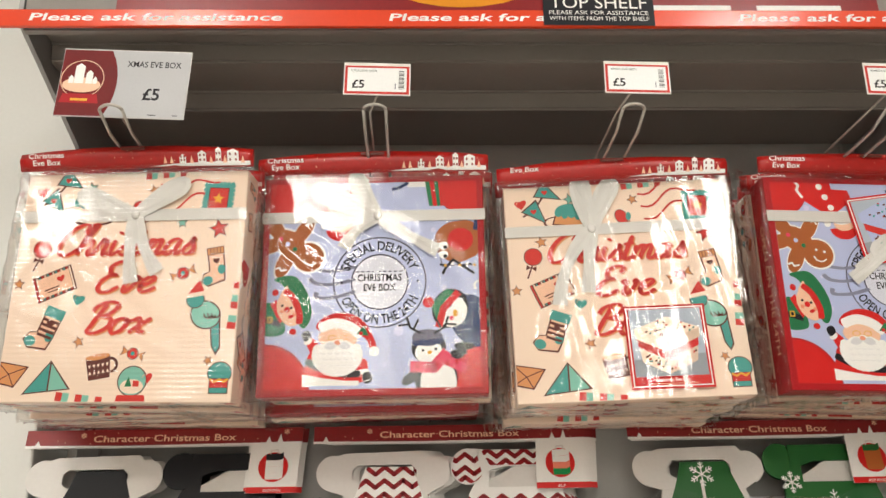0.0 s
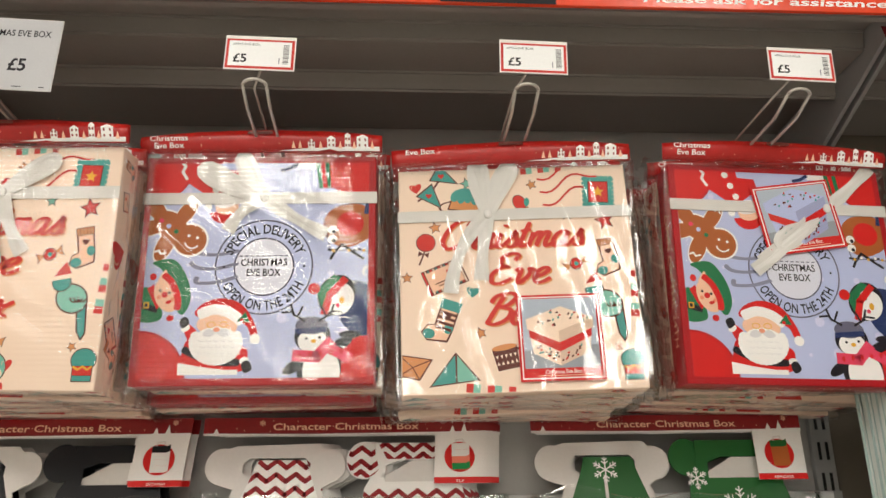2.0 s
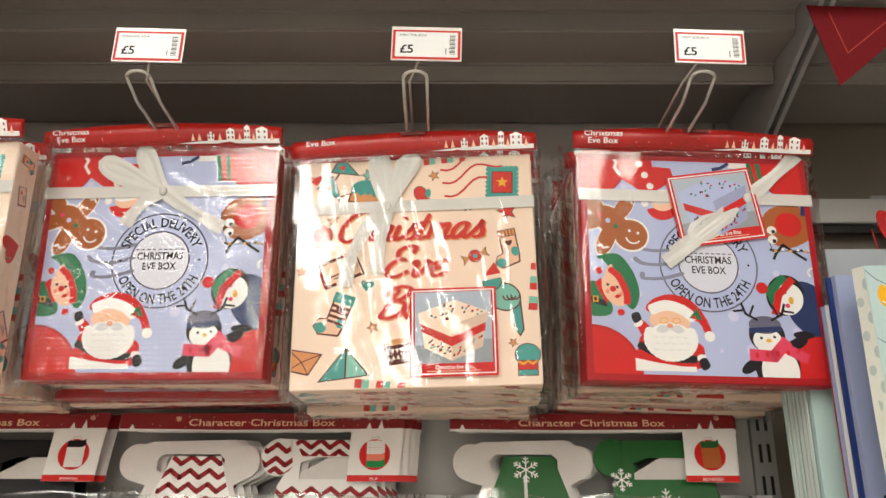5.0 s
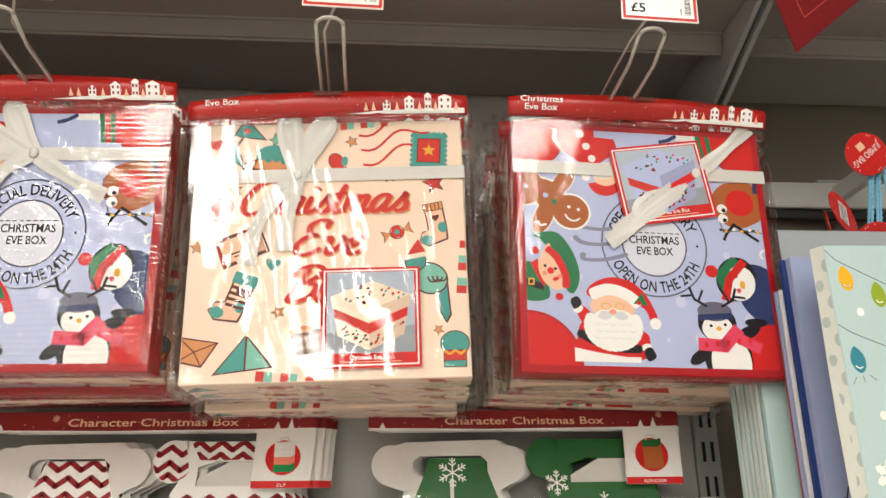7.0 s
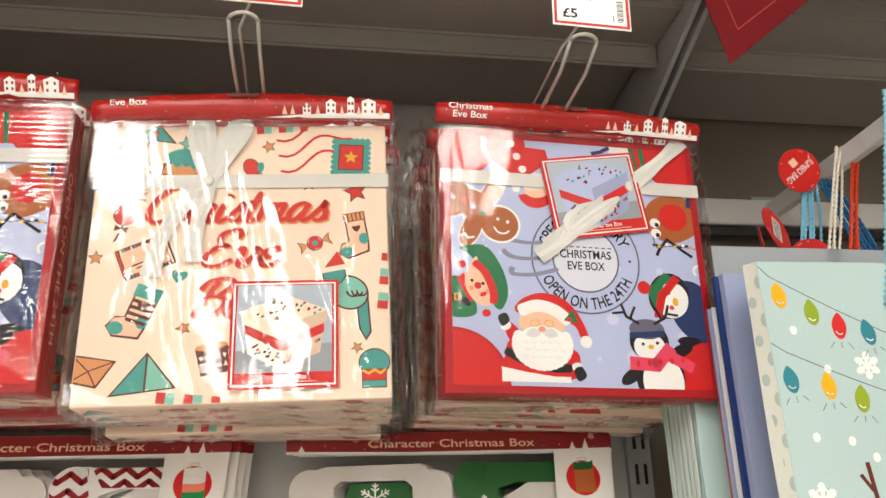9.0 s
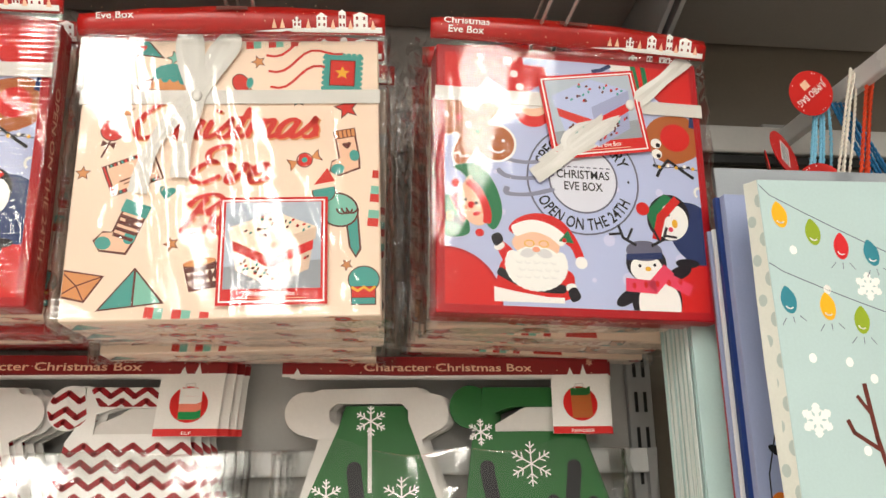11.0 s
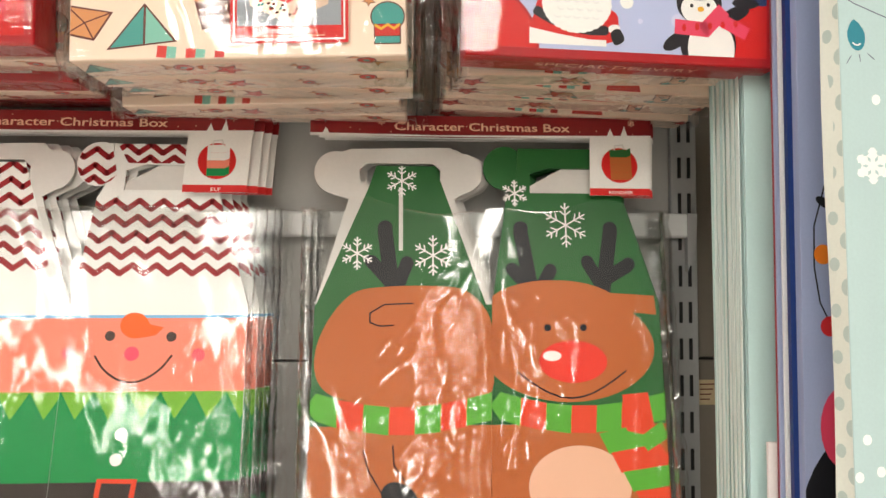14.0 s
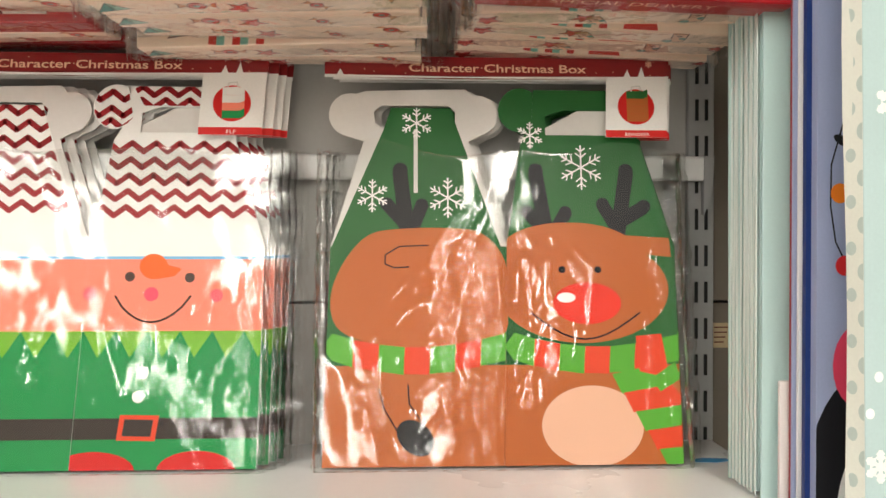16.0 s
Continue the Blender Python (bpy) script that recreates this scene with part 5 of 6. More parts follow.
def ticket(x, z, tilt):
    ob = empty("price_ticket", pose(x, 0.864, z, 0, tilt, 0))
    boxed("holder", (-0.040, 0.040, 0, 0.0016, -0.022, 0.022), material("clear_holder", S(240, 236, 232), 0.15), ob, 0.0005)
    a = Art()
    a.at(0, 0, 1, 0, 2)
    a.rect(-0.0385, 0.0385, -0.0205, 0.0175, TICKET_RED, 0)
    a.rect(-0.0355, 0.0355, -0.0175, 0.0150, PAPER, 1)
    paper = a.build("paper", ob, label="white paper with a red border")
    a = Art()
    a.at(0, 0, 1, 0, 5)
    a.text("XMAS EVE BOX", -0.016, 0.0092, 0.032, BLACK, 0, height=0.0030)
    a.build("name_print", paper)
    a = Art()
    a.at(0, 0, 1, 0, 5)
    a.text("£5", -0.0225, -0.0125, 0.015, BLACK, 0, height=0.0105, bold=0.02)
    a.build("price_print", paper)
    a = Art()
    a.at(0, 0, 1, 0, 5)
    for k in range(14):
        a.rect(0.026, 0.0325, -0.0135 + 0.0018 * k, -0.0135 + 0.0018 * k + (0.0006, 0.0011, 0.0008)[k % 3], BLACK, 0)
    a.rect(0.0215, 0.0225, -0.0135, -0.006, SLATE, 0)
    a.build("barcode_print", paper)
    return tagged(ob, "small white £5 price ticket with a red border", "price ticket", "price tickets on the hooks")


for hx, tx, tz, tt in ((-0.351, None, 0, 0), (-0.047, -0.045, 1.936, 1.5), (0.258, 0.270, 1.938, 1.5), (0.575, 0.591, 1.935, 2)):
    hook(hx)
    if tx is not None:
        ticket(tx, tz, tt)

sign = empty("price_sign", pose(-0.344, 0.862, 1.929, 0, 2.3, 0))
boxed("holder", (-0.076, 0.076, 0, 0.002, -0.0455, 0.0455), material("clear_sign_holder", S(205, 203, 203), 0.18), sign, 0.0008)
a = Art([(-0.075, -0.0445), (0.075, -0.0445), (0.075, 0.0435), (-0.075, 0.0435)])
a.at(0, 0, 1, 0, 2)
a.rect(-0.075, 0.075, -0.0445, 0.0435, ink(188, 188, 191), 0)
a.oval(-0.062, 0.0, 0.054, 0.072, material("sign_red", S(112, 14, 18), 0.45, vary=0.12, scale=30, spec=0.25), 1, n=40)
face = a.build("paper", sign, label="pale paper with a red rounded side")
a = Art()
a.at(-0.049, 0.004, 1, 0, 5)
a.arc(0, 0, 0.025, 0.025, 0, 360, 0.0009, BLUSH, 0, 32)
a.oval(0, -0.008, 0.0225, 0.010, BLUSH, 1)
for x, w, h in ((-0.013, 0.006, 0.007), (-0.004, 0.011, 0.023), (0.008, 0.008, 0.014), (0.015, 0.005, 0.006)):
    a.rect(x - w / 2, x + w / 2, -0.006, -0.006 + h, WHITE, 2)
    a.poly([(x - w / 2, -0.006 + h), (x + w / 2, -0.006 + h), (x, -0.002 + h)], WHITE, 2)
a.poly([(-0.02, -0.02), (0.02, -0.02), (0.023, -0.032), (-0.023, -0.032)], DEEP_RED, 2)
a.rect(-0.01, 0.01, -0.029, -0.026, GOLD, 3)
a.build("globe_print", face)
a = Art()
a.at(0, 0, 1, 0, 5)
a.text("XMAS EVE BOX", 0.033, 0.0225, 0.064, BLACK, 0, height=0.0078, bold=0.012)
a.build("name_print", face)
a = Art()
a.at(0, 0, 1, 0, 5)
a.text("£5", 0.034, -0.021, 0.0195, BLACK, 0, height=0.0150, bold=0.025)
a.build("price_print", face)
a = Art()
a.at(0, 0, 1, 0, 5)
a.rect(0.033, 0.043, -0.0415, -0.0405, BLACK, 0)
a.rect(0.062, 0.068, -0.0415, -0.0405, BLACK, 0)
a.build("small_print", face)
tagged(sign, "white and red £5 price sign hung on a hook", "price sign")


# ---- character box packs on the lower shelf ----
SHEET = 0.425


def sheet(a, b):
    """The packs' drawing grid, 775 units wide and 875 down, to metres on the leaning sheet."""
    t = (875 - b) / 830
    return ((a - 411 + 23 * t) * 0.38 / (778 - 63 * t), 0.43 * t - 0.036 * t * (1 - t))


def G(*pairs):
    return [sheet(*p) for p in pairs]


CARD_WHITE = material("card_white_back", S(226, 222, 218), 0.5, vary=0.04, bump=0.1)
PILLAR = material("card_edge", S(206, 200, 194), 0.6)


def slab(bm, pts, y0, y1):
    """A flat outline given thickness."""
    area = sum(p[0] * q[1] - q[0] * p[1] for p, q in zip(pts, pts[1:] + pts[:1]))
    if area < 0:
        pts = pts[::-1]
    f = [bm.verts.new((x, y0, z)) for x, z in pts]
    b = [bm.verts.new((x, y1, z)) for x, z in pts]
    bm.faces.new(f)
    bm.faces.new(b[::-1])
    k = len(pts)
    for i in range(k):
        bm.faces.new((f[(i + 1) % k], f[i], b[i], b[(i + 1) % k]))


def bow_out(cx, cy, r, a0, a1, n=12):
    return [sheet(cx + r * math.cos(radians(a0 + (a1 - a0) * k / n)), cy - r * math.sin(radians(a0 + (a1 - a0) * k / n))) for k in range(n + 1)]


LEFT_INNER = G((42, 412), (150, 165), (165, 120), (290, 120), (300, 150), (400, 412))
RIGHT_TOP = G((412, 412), (440, 190), (465, 80), (690, 80), (690, 190), (770, 412))
LEFT_LOW = G((25, 873), (40, 410), (412, 410), (411, 873))
RIGHT_LOW = G((412, 873), (412, 410), (770, 410), (797, 873))


def anticlockwise(pts):
    area = sum(p[0] * q[1] - q[0] * p[1] for p, q in zip(pts, pts[1:] + pts[:1]))
    return pts if area > 0 else pts[::-1]


def dots(a, items, mat, level):
    for x, b, r in items:
        a.oval(*sheet(x, b), r * 0.0005, r * 0.0005, mat, level, n=18)


def zigzag(region, name, parent, rows, x0, x1, mat):
    a = Art(anticlockwise(region))
    a.base = 3
    for k, b in enumerate(rows):
        pts = [sheet(x0 + 24.5 * i, b + (9 if i % 2 else -9)) for i in range(int((x1 - x0) / 24.5) + 1)]
        a.stroke(pts, 0.0062, mat, 0.05 * k)
    return a.build(name, parent)


# the reindeer's sleeve is drawn tight down its middle and folds away to both sides; the others are smoother
SLEEVE_FOLDS = {
    "REINDEER": ((4, (-0.08, 0.06), (0.20, 0.30), (-80, 14), (0.10, 0.22), (0.0005, 0.0012), (0.012, 0.026)),
                 (4, (-0.03, 0.006), (0.25, 0.30), (-89, 3), (0.22, 0.28), (0.0006, 0.0014), (0.006, 0.014)),
                 (13, (-0.06, 0.0), (0.10, 0.28), (222, 16), (0.06, 0.14), (0.00016, 0.00045), (0.0035, 0.007)),
                 (13, (0.0, 0.08), (0.10, 0.28), (-44, 16), (0.06, 0.14), (0.00016, 0.00045), (0.0035, 0.007)),
                 (10, (0.0, 0.09), (0.03, 0.14), (70, 12), (0.05, 0.11), (0.00016, 0.00045), (0.003, 0.006)),
                 (46, (-0.08, 0.03), (0.12, 0.28), (-86, 8), (0.05, 0.16), (0.0001, 0.00025), (0.0028, 0.005)),
                 (8, (-0.18, -0.10), (0.03, 0.16), (-72, 16), (0.03, 0.08), (0.0001, 0.0003), (0.003, 0.007)),
                 (16, (0.155, 0.188), (0.04, 0.32), (-86, 12), (0.03, 0.09), (0.0003, 0.0006), (0.0025, 0.005))),
    "ELF": ((2, (-0.16, -0.04), (0.10, 0.18), (-75, 20), (0.08, 0.16), (0.0004, 0.0009), (0.014, 0.026)),
            (12, (-0.18, -0.05), (0.02, 0.14), (64, 14), (0.04, 0.10), (0.0001, 0.00028), (0.003, 0.007)),
            (10, (0.09, 0.17), (0.04, 0.18), (68, 12), (0.04, 0.10), (0.0001, 0.0003), (0.003, 0.006)),
            (12, (0.165, 0.188), (0.04, 0.30), (-86, 12), (0.03, 0.09), (0.0003, 0.0006), (0.0025, 0.005))),
    "SNOWMAN": ((10, (-0.16, 0.16), (0.20, 0.34), (60, 30), (0.03, 0.09), (0.00016, 0.00045), (0.003, 0.008)),)}


def character_pack(top, low, label, title, thumb):
    pack = empty("character_box_pack", Matrix.Identity(4))
    # left blank: white reverse with two ears and a handle slot, then the printed side below
    bm = bmesh.new()
    outer = G((40, 410), (108, 190)) + bow_out(80, 135, 45, 250, 75) + G((112, 85), (322, 80)) + bow_out(347, 135, 42, 105, -80) + G((330, 190), (412, 410))
    hole = G((145, 115), (285, 115), (300, 128), (300, 150), (285, 160), (145, 160), (130, 150), (130, 128))
    start = min(range(len(outer)), key=lambda i: (outer[i][0] - hole[0][0]) ** 2 + (outer[i][1] - hole[0][1]) ** 2)
    outer = anticlockwise(outer[start:] + outer[:start])
    hole = anticlockwise(hole)[::-1]
    near = min(range(len(outer)), key=lambda i: (outer[i][0] - hole[0][0]) ** 2 + (outer[i][1] - hole[0][1]) ** 2)
    outer = outer[near:] + outer[:near]
    slab(bm, outer + [outer[0]] + hole + [hole[0]], 0.0, 0.0022)
    white = part("left_top", bm, CARD_WHITE, pack, "white reverse of the die-cut card with a handle slot")
    bm = bmesh.new()
    slab(bm, LEFT_LOW, 0.0, 0.0022)
    left = part("left_side", bm, low, pack)
    bm = bmesh.new()
    slab(bm, RIGHT_LOW, 0.0, 0.0022)
    right = part("right_side", bm, low, pack)
    # right blank: printed ears, a bar and a cut-out, through which white card shows
    bm = bmesh.new()
    slab(bm, G((412, 410), (440, 190), (760 - 70, 190), (770, 410)), 0.0, 0.0022)
    slab(bm, G((440, 190), (462, 150), (492, 150), (492, 175), (640, 175), (690, 175), (690, 190)), 0.0, 0.0022)
    slab(bm, G((465, 80), (690, 80), (690, 122), (530, 122), (492, 135), (492, 150), (462, 150)), 0.0, 0.0022)
    slab(bm, bow_out(437, 122, 46, 60, 330, 16), 0.0004, 0.0026)
    bar = part("right_top", bm, top, pack)
    bm = bmesh.new()
    slab(bm, G((490, 178), (490, 160), (560, 122), (640, 122), (690, 150), (690, 178)), 0.003, 0.0045)
    part("inner_flap", bm, CARD_WHITE, pack, "white card flap seen through the cut-out")
    # header, product tag and film
    bm = bmesh.new()
    slab(bm, G((28, 22), (748, 22), (748, 60), (28, 60)), -0.0135, -0.0125)
    header = part("header_card", bm, HEADER_DARK, pack, "maroon card header")
    a = Art()
    a.at(0, 0, 1, 0, 1)
    x, z = sheet(388, 53)
    a.text("Character Christmas Box", x, z, 0.197, BLUSH, 1, height=0.0092, bold=0.014)
    a.poly(G((28, 66), (748, 66), (748, 58), (640, 60), (300, 63), (28, 60)), WHITE, 0)
    for k in range(16):
        r = random.Random(k)
        a.oval(*sheet(r.uniform(35, 740), r.uniform(27, 58)), 0.0007, 0.0007, BLUSH, 1, n=6)
    for t, b in ((660, 44), (690, 38), (60, 48)):
        a.poly(G((t - 8, 62), (t + 8, 62), (t, b)), WHITE, 1)
    a.flake(*sheet(175, 36), 0.004, 0.0007, BLUSH, 1)
    a.flake(*sheet(705, 33), 0.004, 0.0007, BLUSH, 1)
    a.build("header_print", header, pose(0, -0.0136, 0))
    bm = bmesh.new()
    slab(bm, G((616, 64), (746, 64), (746, 186), (616, 186)), -0.0130, -0.0122)
    tag = part("product_tag", bm, WHITE, pack, "white product tag with a red disc")
    a = Art()
    a.at(0, 0, 1, 0, 1)
    cx, cz = sheet(680, 122)
    a.rect(sheet(616, 170)[0], sheet(746, 170)[0], sheet(0, 186)[1], sheet(0, 171)[1], BRIGHT_RED, 0)
    a.text(title, cx, sheet(0, 183)[1], 0.0034 * len(title), WHITE, 1, height=0.0036)
    a.oval(cx, cz, 0.0205, 0.0205, BRIGHT_RED, 0, n=32)
    for k, c in enumerate(thumb):
        a.rect(cx - 0.0105, cx + 0.0085, cz - 0.017 + 0.0088 * k, cz - 0.0083 + 0.0088 * k, c, 2 + k * 0.1)
        a.poly([(cx + 0.0085, cz - 0.017 + 0.0088 * k), (cx + 0.0135, cz - 0.0145 + 0.0088 * k), (cx + 0.0135, cz - 0.0058 + 0.0088 * k), (cx + 0.0085, cz - 0.0083 + 0.0088 * k)], c, 2.5 + k * 0.1)
    a.poly([(cx - 0.0105, cz + 0.0094), (cx + 0.0135, cz + 0.0118), (cx + 0.006, cz + 0.019), (cx - 0.006, cz + 0.018)], thumb[-1], 3)
    a.stroke([(cx - 0.005, cz + 0.018), (cx - 0.004, cz + 0.023), (cx + 0.005, cz + 0.024), (cx + 0.006, cz + 0.019)], 0.0016, CARD_WHITE, 3)
    a.build("tag_print", tag, pose(0, -0.0131, 0))
    film_bag(pack, 0.384, 0.336, 0.003, FILM_B, 5.0 + len(title), fold_lines(len(title), SLEEVE_FOLDS[title]), rough=0.0005, name="film_sleeve", n=280, nz=120, slack=0.5, brow=0.03)
    for s in (-1, 1):
        film_seam(pack, s * 0.190, 0.001, SHEET - 0.085, 0.004, FILM_B, 20 + s, 0.010 + 0.010 * (s > 0))
    return tagged(pack, label, "gift box", "character box packs"), white, left, right, bar


FUR, MUZZLE, FOREST = ink(190, 104, 50), ink(238, 190, 162), ink(44, 104, 52)
SCARF_RED, SCARF_GREEN, FLESH, ELF_GREEN, LIME = ink(232, 76, 44), ink(94, 176, 58), ink(250, 142, 118), ink(24, 146, 78), ink(120, 184, 52)
COAL = ink(30, 30, 34)

# reindeer print
rd, r_white, r_left, r_right, r_bar = character_pack(FOREST, FUR, "brown and green reindeer character gift box pack in clear sleeve", "REINDEER", (FUR, FUR, FUR, FOREST))
a = Art()
a.poly(LEFT_INNER, FOREST, 1)
x, z = sheet(217, 165)
a.rect(x - 0.0022, x + 0.0022, sheet(0, 298)[1], z, CARD_WHITE, 3)
a.build("green_panel_print", r_white)
for x, b, r, parent in ((219, 152, 18, r_white), (127, 304, 18, r_white), (286, 308, 22, r_white), (459, 176, 15, r_bar), (569, 243, 25, r_bar)):
    a = Art()
    a.base = 2
    a.flake(*sheet(x, b), r * 0.001, 0.0017, WHITE, 4)
    a.build("snowflake_print", parent)
for parent, pts in ((r_white, ((193, 345), (185, 250))), (r_bar, ((490, 360), (472, 250))), (r_bar, ((640, 365), (665, 250)))):
    a = Art()
    a.base = 4
    (x, b), (x2, b2) = pts
    a.stroke(G((x + 8, b + 32), (x2, b2 + 10)), 0.0165, COAL, 0)
    a.oval(*sheet(x2, b2), 0.0083, 0.0083, COAL, 0.2, n=16)
    if x == 640:
        a.stroke(G((645, 362), (700, 330)), 0.0155, COAL, 0.4)
        a.oval(*sheet(705, 325), 0.0077, 0.0077, COAL, 0.5, n=16)
        a.stroke(G((640, 360), (618, 325)), 0.0145, COAL, 0.6)
        a.oval(*sheet(616, 320), 0.0072, 0.0072, COAL, 0.7, n=16)
    else:
        s = 1 if x > 400 else -1
        a.stroke(G((x + 20, b + 25), (x + 42 + 4 * s, b - 20)), 0.0145, COAL, 0.4)
        a.oval(*sheet(x + 42 + 4 * s, b - 22), 0.0072, 0.0072, COAL, 0.5, n=16)
        a.stroke(G((x + 5, b + 20), (x - 34, b - 22)), 0.0145, COAL, 0.6)
        a.oval(*sheet(x - 36, b - 24), 0.0072, 0.0072, COAL, 0.7, n=16)
    a.build("antler_print", parent)
for parent, region, cx, shift in ((r_left, LEFT_LOW, 218, 0), (r_right, RIGHT_LOW, 592, 374)):
    a = Art(anticlockwise(region))
    a.rect(-0.2, 0.2, sheet(0, 660)[1], sheet(0, 405)[1], FOREST, 0)
    a.build("green_band_print", parent)
a = Art()
a.base = 5
a.blob(G((118, 388), (180, 374), (290, 372), (360, 384), (408, 440), (411, 520), (400, 600), (230, 625), (110, 608), (52, 575), (42, 510), (70, 440)), FUR, 0)
a.stroke(G((245, 408), (185, 410), (155, 428), (155, 447), (175, 455), (205, 453)), 0.0015, COAL, 1)
a.build("head_print", r_left)
a = Art(anticlockwise(G((412, 640), (412, 360), (797, 360), (797, 640))))
a.base = 5
x, z = sheet(575, 500)
a.oval(x, z, 0.094, 0.058, FUR, 0, n=44)
a.oval(*sheet(545, 420), 0.075, 0.032, FUR, 0.3, n=36)
a.poly(G((640, 385), (760, 392), (765, 432), (690, 425)), FUR, 0.5)
a.build("head_print", r_right)
a = Art()
a.base = 8
a.oval(*sheet(585, 530), 0.037, 0.0225, ink(236, 60, 42), 0, n=36)
a.oval(*sheet(540, 518), 0.010, 0.0055, WHITE, 1)
a.build("nose_print", r_right)
a = Art()
a.base = 8
dots(a, ((530, 459, 8), (607, 459, 8)), COAL, 0)
a.stroke([sheet(465 + 23.4 * k, 550 + 56 * math.sin(math.pi * k / 10)) for k in range(11)], 0.0018, COAL, 0)
a.build("smile_print", r_right)
for parent, x0, n in ((r_left, 36, 7), (r_right, 420, 7)):
    a = Art(anticlockwise(LEFT_LOW if parent == r_left else RIGHT_LOW))
    a.base = 9
    for k in range(n):
        sag = lambda j: 592 + 30 * math.sin(math.pi * min(1, max(0, j / 7)))
        end = 10 if k == 0 else 0
        a.poly(G((x0 + 54 * k + end, sag(k)), (x0 + 54 * k + 54, sag(k + 1)), (x0 + 54 * k + 52, sag(k + 1) + 58), (x0 + 54 * k - 2 + end, sag(k) + 56), (x0 + 54 * k - 2 - end, sag(k) + 28)), (SCARF_GREEN, SCARF_RED)[k % 2], 0)
    a.build("scarf_print", parent)
a = Art(anticlockwise(RIGHT_LOW))
a.base = 10
for k in range(5):
    x, b = 640 + 26 * k, 680 + 40 * k
    a.poly(G((x, b), (x + 105, b - 22 + 4 * k), (x + 135, b + 24), (x + 22, b + 42)), (SCARF_GREEN, SCARF_RED)[k % 2], 0.1 * k)
a.poly(G((690, 600), (745, 595), (765, 690), (700, 675)), SCARF_RED, 1)
a.poly(G((725, 690), (775, 655), (790, 690), (745, 718)), SCARF_GREEN, 1.2)
a.build("scarf_end_print", r_right)
a = Art(anticlockwise(RIGHT_LOW))
a.base = 9
a.oval(*sheet(600, 790), 0.054, 0.042, MUZZLE, 0, n=40)
a.build("belly_print", r_right)
a = Art(anticlockwise(LEFT_LOW))
a.base = 9
a.stroke(G((143, 708), (155, 750), (185, 800)), 0.0015, COAL, 0)
a.stroke(G((205, 700), (208, 740), (250, 800)), 0.0015, COAL, 0)
a.oval(*sheet(222, 812), 0.022, 0.016, COAL, 0.4, turn=-40)
a.build("hoof_print", r_left)

# elf print
el, e_white, e_left, e_right, e_bar = character_pack(WHITE, WHITE, "red-zigzag and green elf character gift box pack in clear sleeve", "ELF", (ELF_GREEN, FLESH, WHITE, WHITE))
a = Art()
a.poly(LEFT_INNER, WHITE, 1)
a.build("white_panel_print", e_white)
ZIG = ink(160, 34, 40)
zigzag(LEFT_INNER, "zigzag_print", e_white, [130 + 33 * k for k in range(7)], 20, 420, ZIG)
zigzag(G((412, 412), (440, 190), (690, 190), (770, 412)), "zigzag_print", e_bar, [206 + 33 * k for k in range(5)], 380, 800, ZIG)
zigzag(G((470, 80), (690, 80), (690, 120), (495, 120)), "zigzag_print", e_bar, [90, 116], 440, 700, ZIG)
zigzag(bow_out(437, 122, 44, 60, 330, 12), "zigzag_print", e_bar, [100, 133, 158], 380, 480, ZIG)
for parent, x0, x1, region in ((e_left, 20, 412, LEFT_LOW), (e_right, 411, 800, RIGHT_LOW)):
    region = anticlockwise(region)
    a = Art(region)
    a.rect(-0.2, 0.2, sheet(0, 437)[1], sheet(0, 431)[1], ink(120, 190, 232), 0)
    a.rect(-0.2, 0.2, sheet(0, 585)[1], sheet(0, 437)[1], FLESH, 0.5)
    a.build("face_band_print", parent)
    a = Art(region)
    a.rect(-0.2, 0.2, -0.01, sheet(0, 585)[1], ELF_GREEN, 0.5)
    a.build("tunic_print", parent)
    a = Art(region)
    for k in range(6):
        xx = x0 + 4 + 66 * k
        a.poly(G((xx, 585), (xx + 66, 585), (xx + 33, 640)), LIME, 1.5)
    a.build("collar_print", parent)
    a = Art(region)
    a.rect(-0.2, 0.2, sheet(0, 809)[1], sheet(0, 765)[1], ink(60, 50, 46), 1.5)
    a.build("belt_print", parent)
a = Art()
a.base = 4
dots(a, ((499, 473, 10.5), (622, 475, 10.5)), ink(70, 52, 44), 0)
dots(a, ((546, 509, 15),), ink(240, 84, 110), 0)
dots(a, ((421, 508, 14), (680, 512, 14)), ink(246, 108, 120), 0)
a.stroke([sheet(473 + 15.4 * k, 513 + 54 * math.sin(math.pi * k / 10) ** 0.75) for k in range(11)], 0.0022, ink(70, 52, 44), 0)
a.build("smile_print", e_right)
a = Art()
a.base = 4
a.oval(*sheet(546, 452), 0.0150, 0.0135, ink(242, 104, 26), 0, turn=-15)
a.poly(G((556, 432), (578, 450), (605, 456), (590, 472), (556, 478)), ink(242, 104, 26), 0.3)
a.build("curl_print", e_right)
for b in (671, 721):
    a = Art()
    a.base = 5
    dots(a, ((544 if b < 700 else 539, b, 12.5),), WHITE, 0)
    a.build("button_print", e_right)
a = Art()
a.base = 6
a.poly(G((506, 758), (586, 760), (582, 813), (502, 811)), SCARF_RED, 0)
a.poly(G((516, 767), (575, 769), (572, 804), (513, 802)), ink(60, 50, 46), 0.5)
a.oval(*sheet(592, 777), 0.0022, 0.0022, COAL, 0.5)
a.build("buckle_print", e_right)
a = Art(anticlockwise(RIGHT_LOW))
a.base = 6
a.oval(*sheet(460, 876), 0.042, 0.020, BRIGHT_RED, 0)
a.oval(*sheet(672, 876), 0.040, 0.020, BRIGHT_RED, 0)
a.build("shoe_print", e_right)

